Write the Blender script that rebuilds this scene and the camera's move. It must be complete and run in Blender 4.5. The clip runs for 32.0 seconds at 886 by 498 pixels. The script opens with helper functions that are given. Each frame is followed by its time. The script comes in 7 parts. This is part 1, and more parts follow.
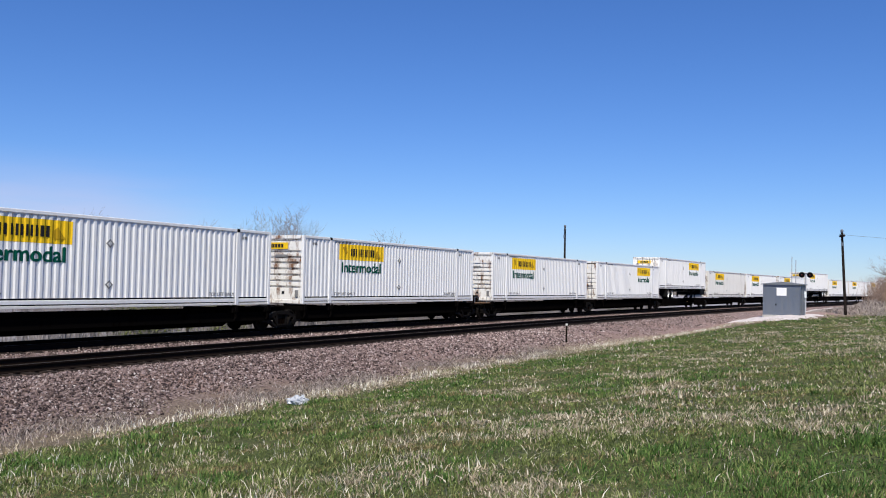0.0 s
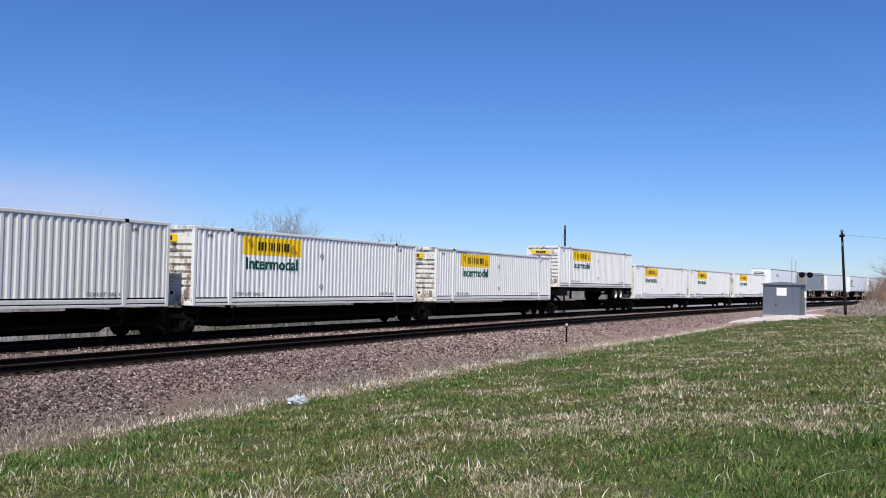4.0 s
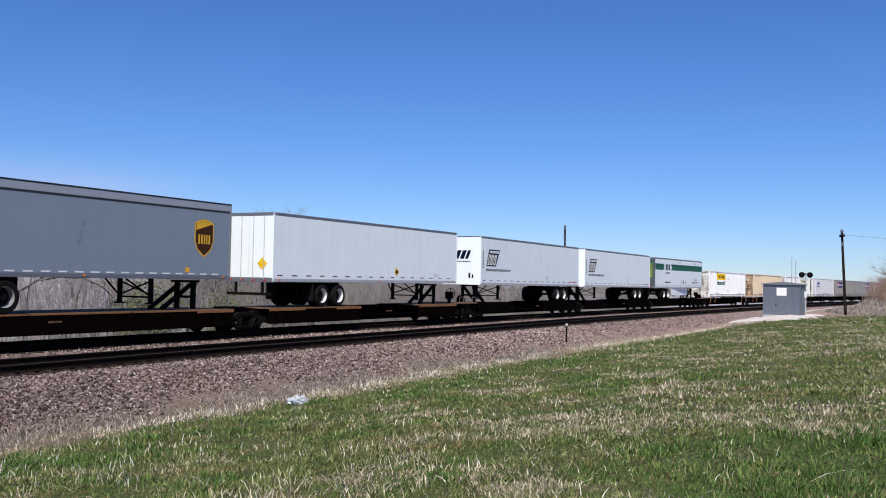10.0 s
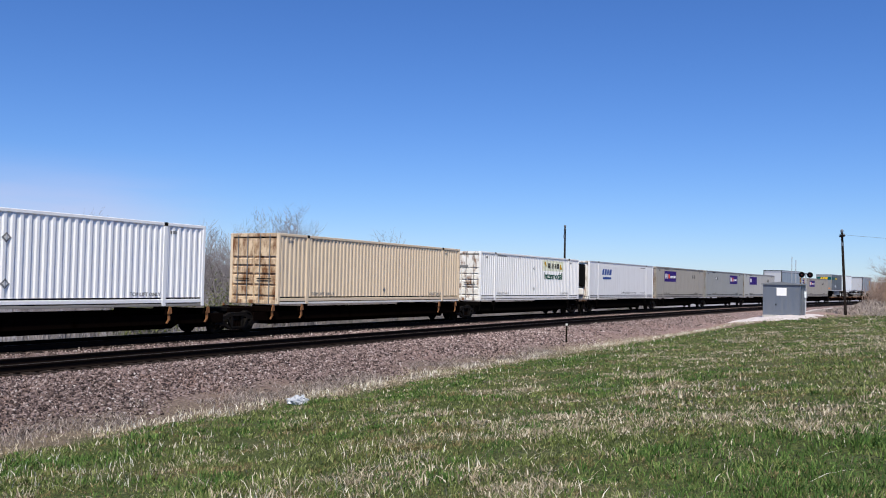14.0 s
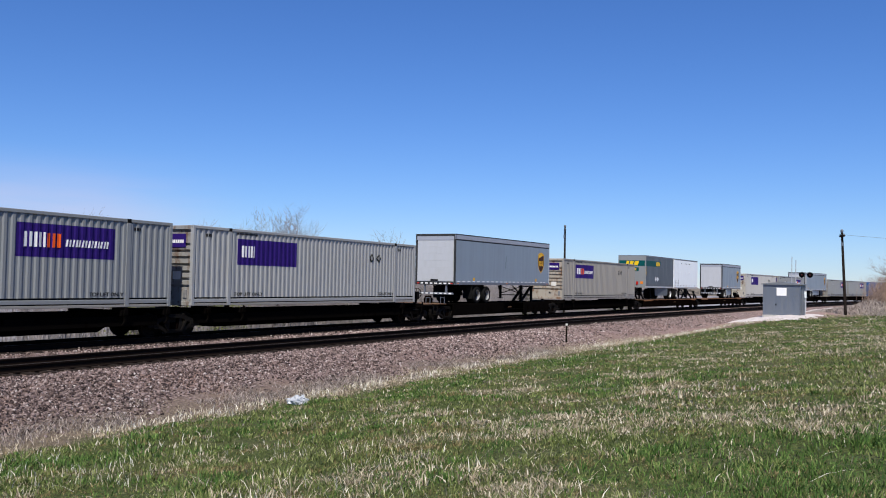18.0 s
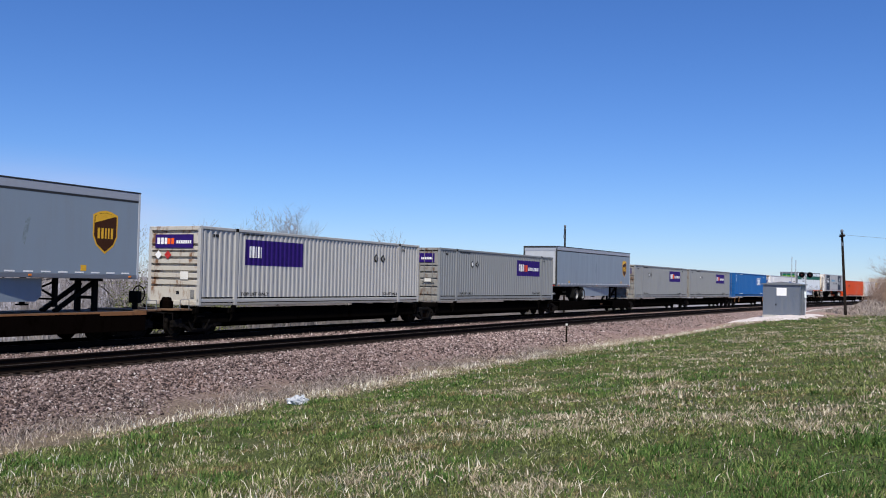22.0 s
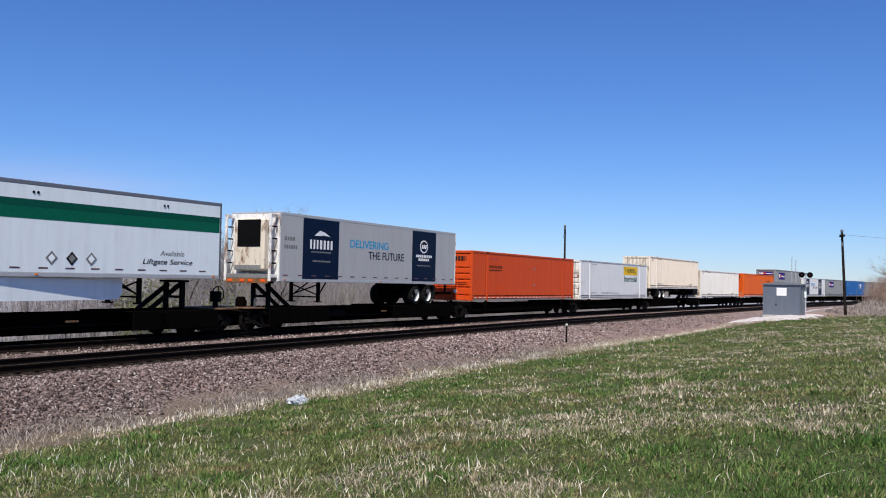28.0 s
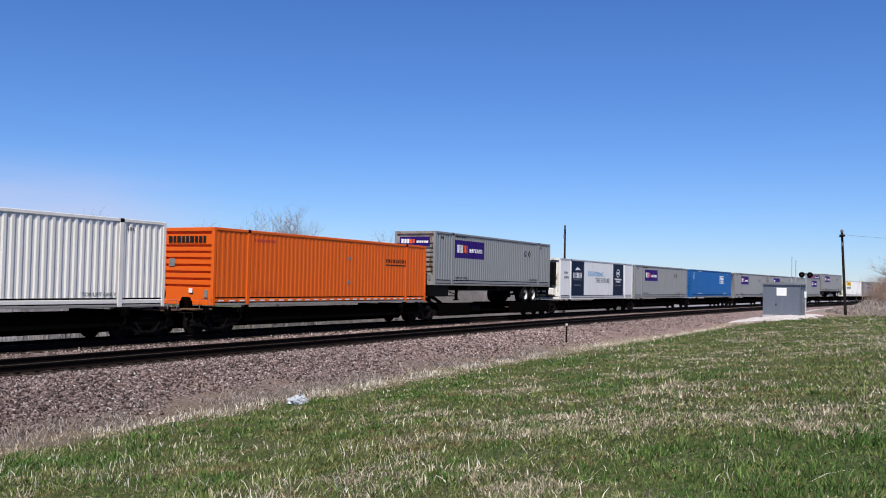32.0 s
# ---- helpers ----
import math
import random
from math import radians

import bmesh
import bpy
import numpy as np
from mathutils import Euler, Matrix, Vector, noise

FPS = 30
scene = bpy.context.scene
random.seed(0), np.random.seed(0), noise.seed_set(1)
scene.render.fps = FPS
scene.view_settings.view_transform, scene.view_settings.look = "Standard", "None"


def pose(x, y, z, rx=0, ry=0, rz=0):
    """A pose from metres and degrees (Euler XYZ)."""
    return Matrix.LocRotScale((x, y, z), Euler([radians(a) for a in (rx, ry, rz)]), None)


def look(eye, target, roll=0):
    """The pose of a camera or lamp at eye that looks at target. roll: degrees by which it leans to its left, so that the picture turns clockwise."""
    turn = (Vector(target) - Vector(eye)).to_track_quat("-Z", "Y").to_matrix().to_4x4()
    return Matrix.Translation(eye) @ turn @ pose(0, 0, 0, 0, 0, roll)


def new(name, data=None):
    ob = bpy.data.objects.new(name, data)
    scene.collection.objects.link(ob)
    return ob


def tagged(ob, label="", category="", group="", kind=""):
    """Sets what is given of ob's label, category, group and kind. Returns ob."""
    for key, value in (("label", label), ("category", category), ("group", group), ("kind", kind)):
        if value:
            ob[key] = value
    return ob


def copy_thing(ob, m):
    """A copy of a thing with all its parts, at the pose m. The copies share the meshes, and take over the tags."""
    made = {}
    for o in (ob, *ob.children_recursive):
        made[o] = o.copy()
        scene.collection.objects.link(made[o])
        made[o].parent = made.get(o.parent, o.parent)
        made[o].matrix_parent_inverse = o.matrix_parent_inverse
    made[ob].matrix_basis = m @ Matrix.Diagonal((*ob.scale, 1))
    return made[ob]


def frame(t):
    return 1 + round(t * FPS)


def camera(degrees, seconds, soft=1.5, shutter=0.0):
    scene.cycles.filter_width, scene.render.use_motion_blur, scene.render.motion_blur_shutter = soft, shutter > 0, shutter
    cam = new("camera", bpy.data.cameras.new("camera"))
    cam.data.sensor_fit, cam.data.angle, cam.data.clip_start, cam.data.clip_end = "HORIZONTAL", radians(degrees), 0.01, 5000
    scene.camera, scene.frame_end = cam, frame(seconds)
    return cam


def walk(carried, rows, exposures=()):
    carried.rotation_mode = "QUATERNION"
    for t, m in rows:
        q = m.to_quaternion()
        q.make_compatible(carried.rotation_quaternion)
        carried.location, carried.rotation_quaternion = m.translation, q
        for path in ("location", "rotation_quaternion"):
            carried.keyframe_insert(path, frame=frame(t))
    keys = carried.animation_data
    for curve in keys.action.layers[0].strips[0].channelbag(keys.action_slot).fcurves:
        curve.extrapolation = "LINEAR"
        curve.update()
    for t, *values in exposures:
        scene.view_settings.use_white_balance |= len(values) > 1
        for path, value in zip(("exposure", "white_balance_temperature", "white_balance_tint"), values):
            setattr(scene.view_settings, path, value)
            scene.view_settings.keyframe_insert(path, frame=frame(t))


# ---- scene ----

cam = camera(51.84, 32.0, soft=1.05)
EYE = (0.0, 0.0, 2.14)
YAW, TILT = radians(26.775), radians(2.091)
AIM = (math.cos(YAW) * math.cos(TILT), math.sin(YAW) * math.cos(TILT), EYE[2] + math.sin(TILT))
STAND = look(EYE, AIM, 1.18)
walk(cam, [(0.0, STAND), (32.0, STAND)], [(0.0, 0.0), (32.0, 0.0)])

# ---- light ----
SUN_FROM = Vector((-0.80, -0.36, 1.12)).normalized()
sun_data = bpy.data.lights.new("sun", "SUN")
sun_data.energy, sun_data.angle, sun_data.color = 5.6, radians(0.53), (1.0, 0.945, 0.85)
sun = new("sun", sun_data)
sun.matrix_basis = look((0, 0, 60), Vector((0, 0, 60)) - SUN_FROM)
world = bpy.data.worlds.new("sky")
scene.world = world
world.use_nodes = True
wn = world.node_tree
sky = wn.nodes.new("ShaderNodeTexSky")
sky.sky_type, sky.sun_disc = "NISHITA", False
sky.sun_elevation = math.asin(SUN_FROM.z)
sky.sun_rotation = math.atan2(SUN_FROM.x, SUN_FROM.y)
sky.altitude, sky.air_density, sky.dust_density, sky.ozone_density = 200, 1.0, 0.0, 6.0
deep = wn.nodes.new("ShaderNodeHueSaturation")
deep.inputs["Saturation"].default_value = 1.12
tint = wn.nodes.new("ShaderNodeMix")
tint.data_type, tint.blend_type = "RGBA", "MULTIPLY"
tint.inputs[0].default_value = 1.0
tint.inputs[7].default_value = (0.765, 0.885, 1.215, 1)
wn.links.new(sky.outputs[0], deep.inputs["Color"])
wn.links.new(deep.outputs[0], tint.inputs[6])
# thin high cloud low in the sky beyond the train's fore part
way = wn.nodes.new("ShaderNodeTexCoord")
split = wn.nodes.new("ShaderNodeSeparateXYZ")
wn.links.new(way.outputs["Generated"], split.inputs[0])
wisp = wn.nodes.new("ShaderNodeTexNoise")
wisp.inputs["Scale"].default_value, wisp.inputs["Detail"].default_value = 3.0, 5.0
flatten = wn.nodes.new("ShaderNodeMapping")
flatten.inputs["Scale"].default_value = (1.0, 1.0, 7.0)
wn.links.new(way.outputs["Generated"], flatten.inputs["Vector"])
wn.links.new(flatten.outputs[0], wisp.inputs["Vector"])


def span(value, a, b, low, high):
    n = wn.nodes.new("ShaderNodeMapRange")
    n.interpolation_type = "SMOOTHSTEP"
    for k, x in zip(("From Min", "From Max", "To Min", "To Max"), (a, b, low, high)):
        n.inputs[k].default_value = x
    wn.links.new(value, n.inputs["Value"])
    return n.outputs[0]


def times(a, b):
    n = wn.nodes.new("ShaderNodeMath")
    n.operation = "MULTIPLY"
    wn.links.new(a, n.inputs[0])
    wn.links.new(b, n.inputs[1])
    return n.outputs[0]


veil = times(times(span(split.outputs["Z"], 0.135, 0.05, 0.0, 1.0), span(split.outputs["X"], 0.80, 0.64, 0.0, 1.0)), span(wisp.outputs["Fac"], 0.34, 0.66, 0.05, 0.50))
cloud = wn.nodes.new("ShaderNodeMix")
cloud.data_type = "RGBA"
cloud.inputs[7].default_value = (6.9, 6.3, 8.3, 1)
wn.links.new(veil, cloud.inputs[0])
wn.links.new(tint.outputs[2], cloud.inputs[6])
wn.nodes["Background"].inputs["Strength"].default_value = 0.098
wn.links.new(cloud.outputs[2], wn.nodes["Background"].inputs["Color"])

# ---- the line ----
RC = 1282.7          # radius of the curve, at the middle of the train's track
YC = 24.47           # from the camera to the middle of the train's track
NEAR = 5.10          # from there to the middle of the empty track


def place(s, v, z):
    """A point s along the line from the camera's foot, v from the train's track towards the camera."""
    return Vector(((RC - v) * math.sin(s / RC), YC - RC + (RC - v) * math.cos(s / RC), z))


def along(s, v=0.0, z=0.0):
    """A pose on the line, x pointing along it."""
    return Matrix.Translation(place(s, v, z)) @ pose(0, 0, 0, 0, 0, -math.degrees(s / RC))


def run(t):
    """How far the train has come at t seconds."""
    w = t - 16
    held = 0.75 * max(0.0, min(1.0, t - 13.0, 19.0 - t))     # it holds back a little half way
    return 23.525 * w - 0.02394 * w * w / 2 - 0.001153 * w ** 3 / 6 - held

# ---- materials ----


def nodes_of(name, rough=0.5, metal=0.0):
    m = bpy.data.materials.new(name)
    m.use_nodes = True
    b = m.node_tree.nodes["Principled BSDF"]
    b.inputs["Roughness"].default_value = rough
    b.inputs["Metallic"].default_value = metal
    return m, m.node_tree, b


def node(tree, kind, **given):
    n = tree.nodes.new(kind)
    for key, value in given.items():
        n.inputs[key.replace("_", " ")].default_value = value
    return n


def coords(tree, stretch=(1, 1, 1), shake=True):
    """Object coordinates, moved about from object to object."""
    tc = tree.nodes.new("ShaderNodeTexCoord")
    mp = tree.nodes.new("ShaderNodeMapping")
    mp.inputs["Scale"].default_value = stretch
    tree.links.new(tc.outputs["Object"], mp.inputs["Vector"])
    if shake:
        oi = tree.nodes.new("ShaderNodeObjectInfo")
        mul = tree.nodes.new("ShaderNodeMath")
        mul.operation = "MULTIPLY"
        mul.inputs[1].default_value = 37.0
        tree.links.new(oi.outputs["Random"], mul.inputs[0])
        tree.links.new(mul.outputs[0], mp.inputs["Location"])
    return mp.outputs[0]


def noise_of(tree, vec, scale, detail=4.0, rough=0.55):
    n = node(tree, "ShaderNodeTexNoise", Scale=scale, Detail=detail, Roughness=rough)
    tree.links.new(vec, n.inputs["Vector"])
    return n.outputs["Fac"]


def ramp(tree, fac, *stops):
    r = tree.nodes.new("ShaderNodeValToRGB")
    e = r.color_ramp.elements
    while len(e) < len(stops):
        e.new(0.5)
    for k, (p, c) in zip(e, stops):
        k.position = p
        k.color = (c, c, c, 1) if isinstance(c, (int, float)) else (*c, 1)
    tree.links.new(fac, r.inputs["Fac"])
    return r.outputs["Color"]


def mix(tree, fac, a, b, how="MIX"):
    n = tree.nodes.new("ShaderNodeMix")
    n.data_type, n.blend_type = "RGBA", how
    for slot, v in ((0, fac), (6, a), (7, b)):
        if isinstance(v, (int, float)):
            n.inputs[slot].default_value = v
        elif isinstance(v, tuple):
            n.inputs[slot].default_value = (*v, 1)
        else:
            tree.links.new(v, n.inputs[slot])
    return n.outputs[2]


def relief(tree, b, fac, strength=0.2, dist=0.01):
    n = node(tree, "ShaderNodeBump", Strength=strength, Distance=dist)
    tree.links.new(fac, n.inputs["Height"])
    tree.links.new(n.outputs[0], b.inputs["Normal"])


PAINTS = {}


def paint(rgb, rough=0.42, grime=0.35, rust=0.0, metal=0.0):
    """Vehicle paint with road film in streaks, fine speckle and, where asked, rust."""
    key = (rgb, rough, grime, rust, metal)
    if key in PAINTS:
        return PAINTS[key]
    m, tree, b = nodes_of("paint", rough, metal)
    streak = noise_of(tree, coords(tree, (2.6, 2.6, 0.22)), 1.6, 5)
    cloud = noise_of(tree, coords(tree, (0.5, 0.5, 0.9)), 1.3, 3)
    fine = noise_of(tree, coords(tree), 26, 3)
    film = mix(tree, 1.0, ramp(tree, streak, (0.42, 0.0), (0.75, 1.0)), ramp(tree, cloud, (0.3, 0.25), (0.72, 1.0)), "MULTIPLY")
    dust = min(0.10, 0.6 * max(rgb))
    dull = tuple(0.55 * c + dust * k for c, k in zip(rgb, (0.9, 0.75, 0.55)))
    amount = tree.nodes.new("ShaderNodeMath")
    amount.operation = "MULTIPLY"
    amount.inputs[1].default_value = grime
    tree.links.new(film, amount.inputs[0])
    col = mix(tree, amount.outputs[0], rgb, dull)
    col = mix(tree, 0.10, col, ramp(tree, fine, (0.3, 0.55), (0.7, 1.0)), "MULTIPLY")
    if rust:
        spots = ramp(tree, noise_of(tree, coords(tree, (1.3, 1.3, 0.55)), 2.3, 6, 0.7), (0.58 - 0.1 * rust, 0.0), (0.68 - 0.04 * rust, 1.0))
        col = mix(tree, spots, col, tuple(min(1.0, 2.5 * max(rgb)) * k for k in (0.17, 0.075, 0.03)))
    tree.links.new(col, b.inputs["Base Color"])
    tree.links.new(ramp(tree, streak, (0.2, rough - 0.08), (0.8, min(1, rough + 0.25))), b.inputs["Roughness"])
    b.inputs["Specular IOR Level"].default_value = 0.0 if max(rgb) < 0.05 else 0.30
    relief(tree, b, cloud, 0.10, 0.02)
    PAINTS[key] = m
    return m


def plain(name, rgb, rough=0.5, metal=0.0, spread=0.25, scale=9.0, bump=0.15):
    m, tree, b = nodes_of(name, rough, metal)
    n1 = noise_of(tree, coords(tree), scale, 5)
    n2 = noise_of(tree, coords(tree), scale * 0.13, 3)
    col = mix(tree, ramp(tree, n1, (0.3, 0.0), (0.7, 1.0)), tuple(c * (1 - spread) for c in rgb), tuple(min(1, c * (1 + spread)) for c in rgb))
    col = mix(tree, 0.5 * spread, col, ramp(tree, n2, (0.3, 0.4), (0.7, 1.0)), "MULTIPLY")
    tree.links.new(col, b.inputs["Base Color"])
    relief(tree, b, n1, bump, 0.01)
    if name.endswith(("film", "band", "shield")):
        b.inputs["Specular IOR Level"].default_value = 0.04
    if max(rgb) < 0.06 and rough > 0.5:
        b.inputs["Specular IOR Level"].default_value = 0.04
    return m


WHITE = (0.80, 0.80, 0.78)
M = {
    "white": paint(WHITE, 0.42, 0.42),
    "chalk": paint((0.70, 0.69, 0.65), 0.5, 0.6),
    "whiteend": paint((0.80, 0.785, 0.74), 0.5, 0.6, 0.9),
    "ivory": paint((0.79, 0.755, 0.69), 0.5, 0.5),
    "cream": paint((0.83, 0.72, 0.585), 0.5, 0.5),
    "creamend": paint((0.72, 0.64, 0.52), 0.5, 0.6, 0.7),
    "beige": paint((0.72, 0.58, 0.41), 0.5, 0.5),
    "beigeend": paint((0.70, 0.54, 0.36), 0.5, 0.7, 1.7),
    "grey": paint((0.225, 0.237, 0.243), 0.45, 0.45),
    "silverpaint": paint((0.315, 0.32, 0.32), 0.45, 0.5),
    "greyend": paint((0.26, 0.255, 0.24), 0.5, 0.6, 0.8),
    "pearl": paint((0.42, 0.415, 0.40), 0.5, 0.55),
    "pearlend": paint((0.50, 0.47, 0.41), 0.5, 0.6, 0.7),
    "taupe": paint((0.262, 0.25, 0.23), 0.5, 0.55),
    "taupeend": paint((0.38, 0.34, 0.285), 0.5, 0.6, 0.9),
    "orange": paint((0.74, 0.115, 0.004), 0.5, 0.18),
    "vermilion": paint((0.60, 0.062, 0.004), 0.5, 0.25),
    "blue": paint((0.006, 0.098, 0.31), 0.5, 0.25),
    "upsgrey": paint((0.222, 0.272, 0.328), 0.32, 0.45),
    "upsrail": paint((0.32, 0.345, 0.40), 0.4, 0.3),
    "parceldoor": paint((0.46, 0.48, 0.51), 0.4, 0.35),
    "clamp": paint((0.23, 0.100, 0.038), 0.75, 0.5, 0.5),
    "upsdark": paint((0.040, 0.043, 0.047), 0.4, 0.2),
    "trailwhite": paint((0.87, 0.92, 0.935), 0.36, 0.3),
    "brightwhite": paint((0.90, 0.90, 0.89), 0.42, 0.25),
    "actwhite": paint((0.79, 0.855, 0.875), 0.36, 0.35),
    "trailgrey": paint((0.42, 0.42, 0.42), 0.4, 0.4),
    "tape": plain("worn_tape", (0.10, 0.045, 0.045), 0.5),
    "silver": paint((0.50, 0.51, 0.52), 0.38, 0.3, 0.0, 0.35),
    "slate": paint((0.086, 0.102, 0.118), 0.4, 0.3),
    "railgrey": paint((0.17, 0.185, 0.215), 0.4, 0.3, 0.0, 0.3),
    # grimy car paint, with the deep shade below the loads put into its colour
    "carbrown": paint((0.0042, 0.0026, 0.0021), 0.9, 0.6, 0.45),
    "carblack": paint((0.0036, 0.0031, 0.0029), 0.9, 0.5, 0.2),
    "deckrust": paint((0.14, 0.078, 0.042), 0.8, 0.5, 0.5),
    "black": plain("black_steel", (0.005, 0.005, 0.0052), 0.6),
    "iron": plain("dirty_cast_iron", (0.009, 0.0078, 0.007), 0.7),
    "tread": plain("worn_wheel_steel", (0.32, 0.31, 0.30), 0.3, 0.9),
    "rubber": plain("rubber", (0.010, 0.010, 0.010), 0.85),
    "rim": plain("white_rim", (0.66, 0.66, 0.64), 0.4),
    "rimdark": plain("dull_rim", (0.30, 0.30, 0.30), 0.45, 0.3),
    "pale": plain("pale_film", (0.62, 0.64, 0.50), 0.5, spread=0.2),
    "yellow": plain("yellow_film", (0.78, 0.50, 0.02), 0.4, spread=0.10),
    "brownfilm": plain("brown_film", (0.46, 0.28, 0.015), 0.4, spread=0.1),
    "ink": plain("black_film", (0.018, 0.018, 0.02), 0.4, spread=0.1),
    "faded": plain("faded_film", (0.20, 0.20, 0.20), 0.5, spread=0.2),
    "green": plain("green_film", (0.004, 0.075, 0.05), 0.4, spread=0.1),
    "band": plain("green_band", (0.004, 0.11, 0.065), 0.4, spread=0.1),
    "purple": plain("violet_film", (0.026, 0.012, 0.125), 0.4, spread=0.15),
    "flame": plain("orange_film", (0.80, 0.11, 0.02), 0.4, spread=0.1),
    "snow": plain("white_film", (0.78, 0.78, 0.78), 0.4, spread=0.05),
    "umber": plain("brown_shield", (0.055, 0.022, 0.012), 0.4, spread=0.1),
    "gold": plain("gold_film", (0.72, 0.40, 0.04), 0.4, spread=0.1),
    "navy": plain("navy_film", (0.004, 0.012, 0.036), 0.4, spread=0.15),
    "azure": plain("azure_film", (0.02, 0.30, 0.55), 0.4, spread=0.1),
    "cobalt": plain("cobalt_film", (0.02, 0.07, 0.27), 0.4, spread=0.1),
    "lime": plain("lime_film", (0.15, 0.27, 0.04), 0.4, spread=0.5, scale=2.0),
    "amber": plain("amber_lens", (0.75, 0.22, 0.02), 0.3, spread=0.1),
    "scuffed": plain("scuffed_film", (0.215, 0.262, 0.295), 0.6, spread=0.25),
    "tailred": paint((0.42, 0.035, 0.02), 0.5, 0.4, 0.3),
    "redlens": plain("red_lens", (0.45, 0.02, 0.015), 0.3, spread=0.1),
    "teal": plain("teal_film", (0.006, 0.075, 0.075), 0.4, spread=0.1),
}

# ---- shapes ----


class Shape:
    """Points and faces of one part."""

    def __init__(self):
        self.v, self.f = [], []

    def add(self, pts, faces):
        k = len(self.v)
        self.v += [tuple(p) for p in pts]
        self.f += [tuple(k + i for i in f) for f in faces]
        return self

    def box(self, x0, x1, y0, y1, z0, z1, b=0.0):
        if b <= 0:
            p = [(x, y, z) for x in (x0, x1) for y in (y0, y1) for z in (z0, z1)]
            return self.add(p, [(0, 1, 3, 2), (4, 6, 7, 5), (0, 4, 5, 1), (2, 3, 7, 6), (0, 2, 6, 4), (1, 5, 7, 3)])
        rows = []
        for z, i in ((z0, b), (z0 + b, 0.0), (z1 - b, 0.0), (z1, b)):
            c = b if i == 0.0 else 2 * b
            rows.append([(x0 + i, y0 + c, z), (x0 + c, y0 + i, z), (x1 - c, y0 + i, z), (x1 - i, y0 + c, z),
                         (x1 - i, y1 - c, z), (x1 - c, y1 - i, z), (x0 + c, y1 - i, z), (x0 + i, y1 - c, z)])
        p = [q for r in rows for q in r]
        f = [tuple(range(7, -1, -1)), tuple(range(24, 32))]
        f += [(8 * k + j, 8 * k + (j + 1) % 8, 8 * k + 8 + (j + 1) % 8, 8 * k + 8 + j) for k in range(3) for j in range(8)]
        return self.add(p, f)

    def tube(self, a, b, r, n=10, r2=None, cap=True):
        a, b = Vector(a), Vector(b)
        q = (b - a).to_track_quat("Z", "Y")
        r2 = r if r2 is None else r2
        p = []
        for c, rr in ((a, r), (b, r2)):
            p += [c + q @ Vector((rr * math.cos(2 * math.pi * k / n), rr * math.sin(2 * math.pi * k / n), 0)) for k in range(n)]
        f = [(k, (k + 1) % n, n + (k + 1) % n, n + k) for k in range(n)]
        if cap:
            f += [tuple(range(n - 1, -1, -1)), tuple(range(n, 2 * n))]
        return self.add(p, f)

    def turned(self, c, axis, outline, n=20, cap=True):
        """A body turned round an axis through c: outline of (along, radius)."""
        q = Vector(axis).to_track_quat("Z", "Y")
        p = [Vector(c) + q @ Vector((r * math.cos(2 * math.pi * k / n), r * math.sin(2 * math.pi * k / n), h)) for h, r in outline for k in range(n)]
        f = [(j * n + k, j * n + (k + 1) % n, (j + 1) * n + (k + 1) % n, (j + 1) * n + k) for j in range(len(outline) - 1) for k in range(n)]
        if cap:
            f += [tuple(range(n - 1, -1, -1)), tuple(range((len(outline) - 1) * n, len(outline) * n))]
        return self.add(p, f)

    def slab(self, pts, y0, y1):
        """A flat outline in x and z, given depth from y0 to y1."""
        n = len(pts)
        p = [(x, y0, z) for x, z in pts] + [(x, y1, z) for x, z in pts]
        f = [tuple(range(n)), tuple(range(2 * n - 1, n - 1, -1))] + [(k, n + k, n + (k + 1) % n, (k + 1) % n) for k in range(n)]
        return self.add(p, f)

    def beam(self, a, b, w, h):
        """A bar of section w by h from a to b."""
        a, b = Vector(a), Vector(b)
        q = (b - a).to_track_quat("Z", "Y")
        p = [c + q @ Vector((sx * w / 2, sy * h / 2, 0)) for c in (a, b) for sx, sy in ((-1, -1), (1, -1), (1, 1), (-1, 1))]
        return self.add(p, [(3, 2, 1, 0), (4, 5, 6, 7), (0, 1, 5, 4), (1, 2, 6, 5), (2, 3, 7, 6), (3, 0, 4, 7)])

    def mesh(self, name):
        me = bpy.data.meshes.new(name)
        me.from_pydata(self.v, [], self.f)
        me.update()
        return me


MESHES = {}


def part(name, shape, material, parent, label="", at=None, key=None):
    """Links a shape or a mesh as one mesh object under a thing or a part."""
    if key is not None and (key, material.name) in MESHES:
        me = MESHES[key, material.name]
    else:
        me = shape() if callable(shape) else shape
        if isinstance(me, Shape) and me.v and parent.name.startswith("freight_container") and max(p[1] for p in me.v) < -1.325:
            me = drape(me, name)
        me = me.mesh(name) if isinstance(me, Shape) else me
        if not me.materials:
            me.materials.append(material)
        if key is not None:
            MESHES[key, material.name] = me
    ob = new(name, me)
    ob.parent = parent
    if at is not None:
        ob.matrix_basis = at
    return tagged(ob, label)


def thing(name, m, label, category, group=""):
    ob = new(name)
    ob.empty_display_size = 0.2
    ob.matrix_basis = m
    return tagged(ob, label, category, group)


LETTERS = {}


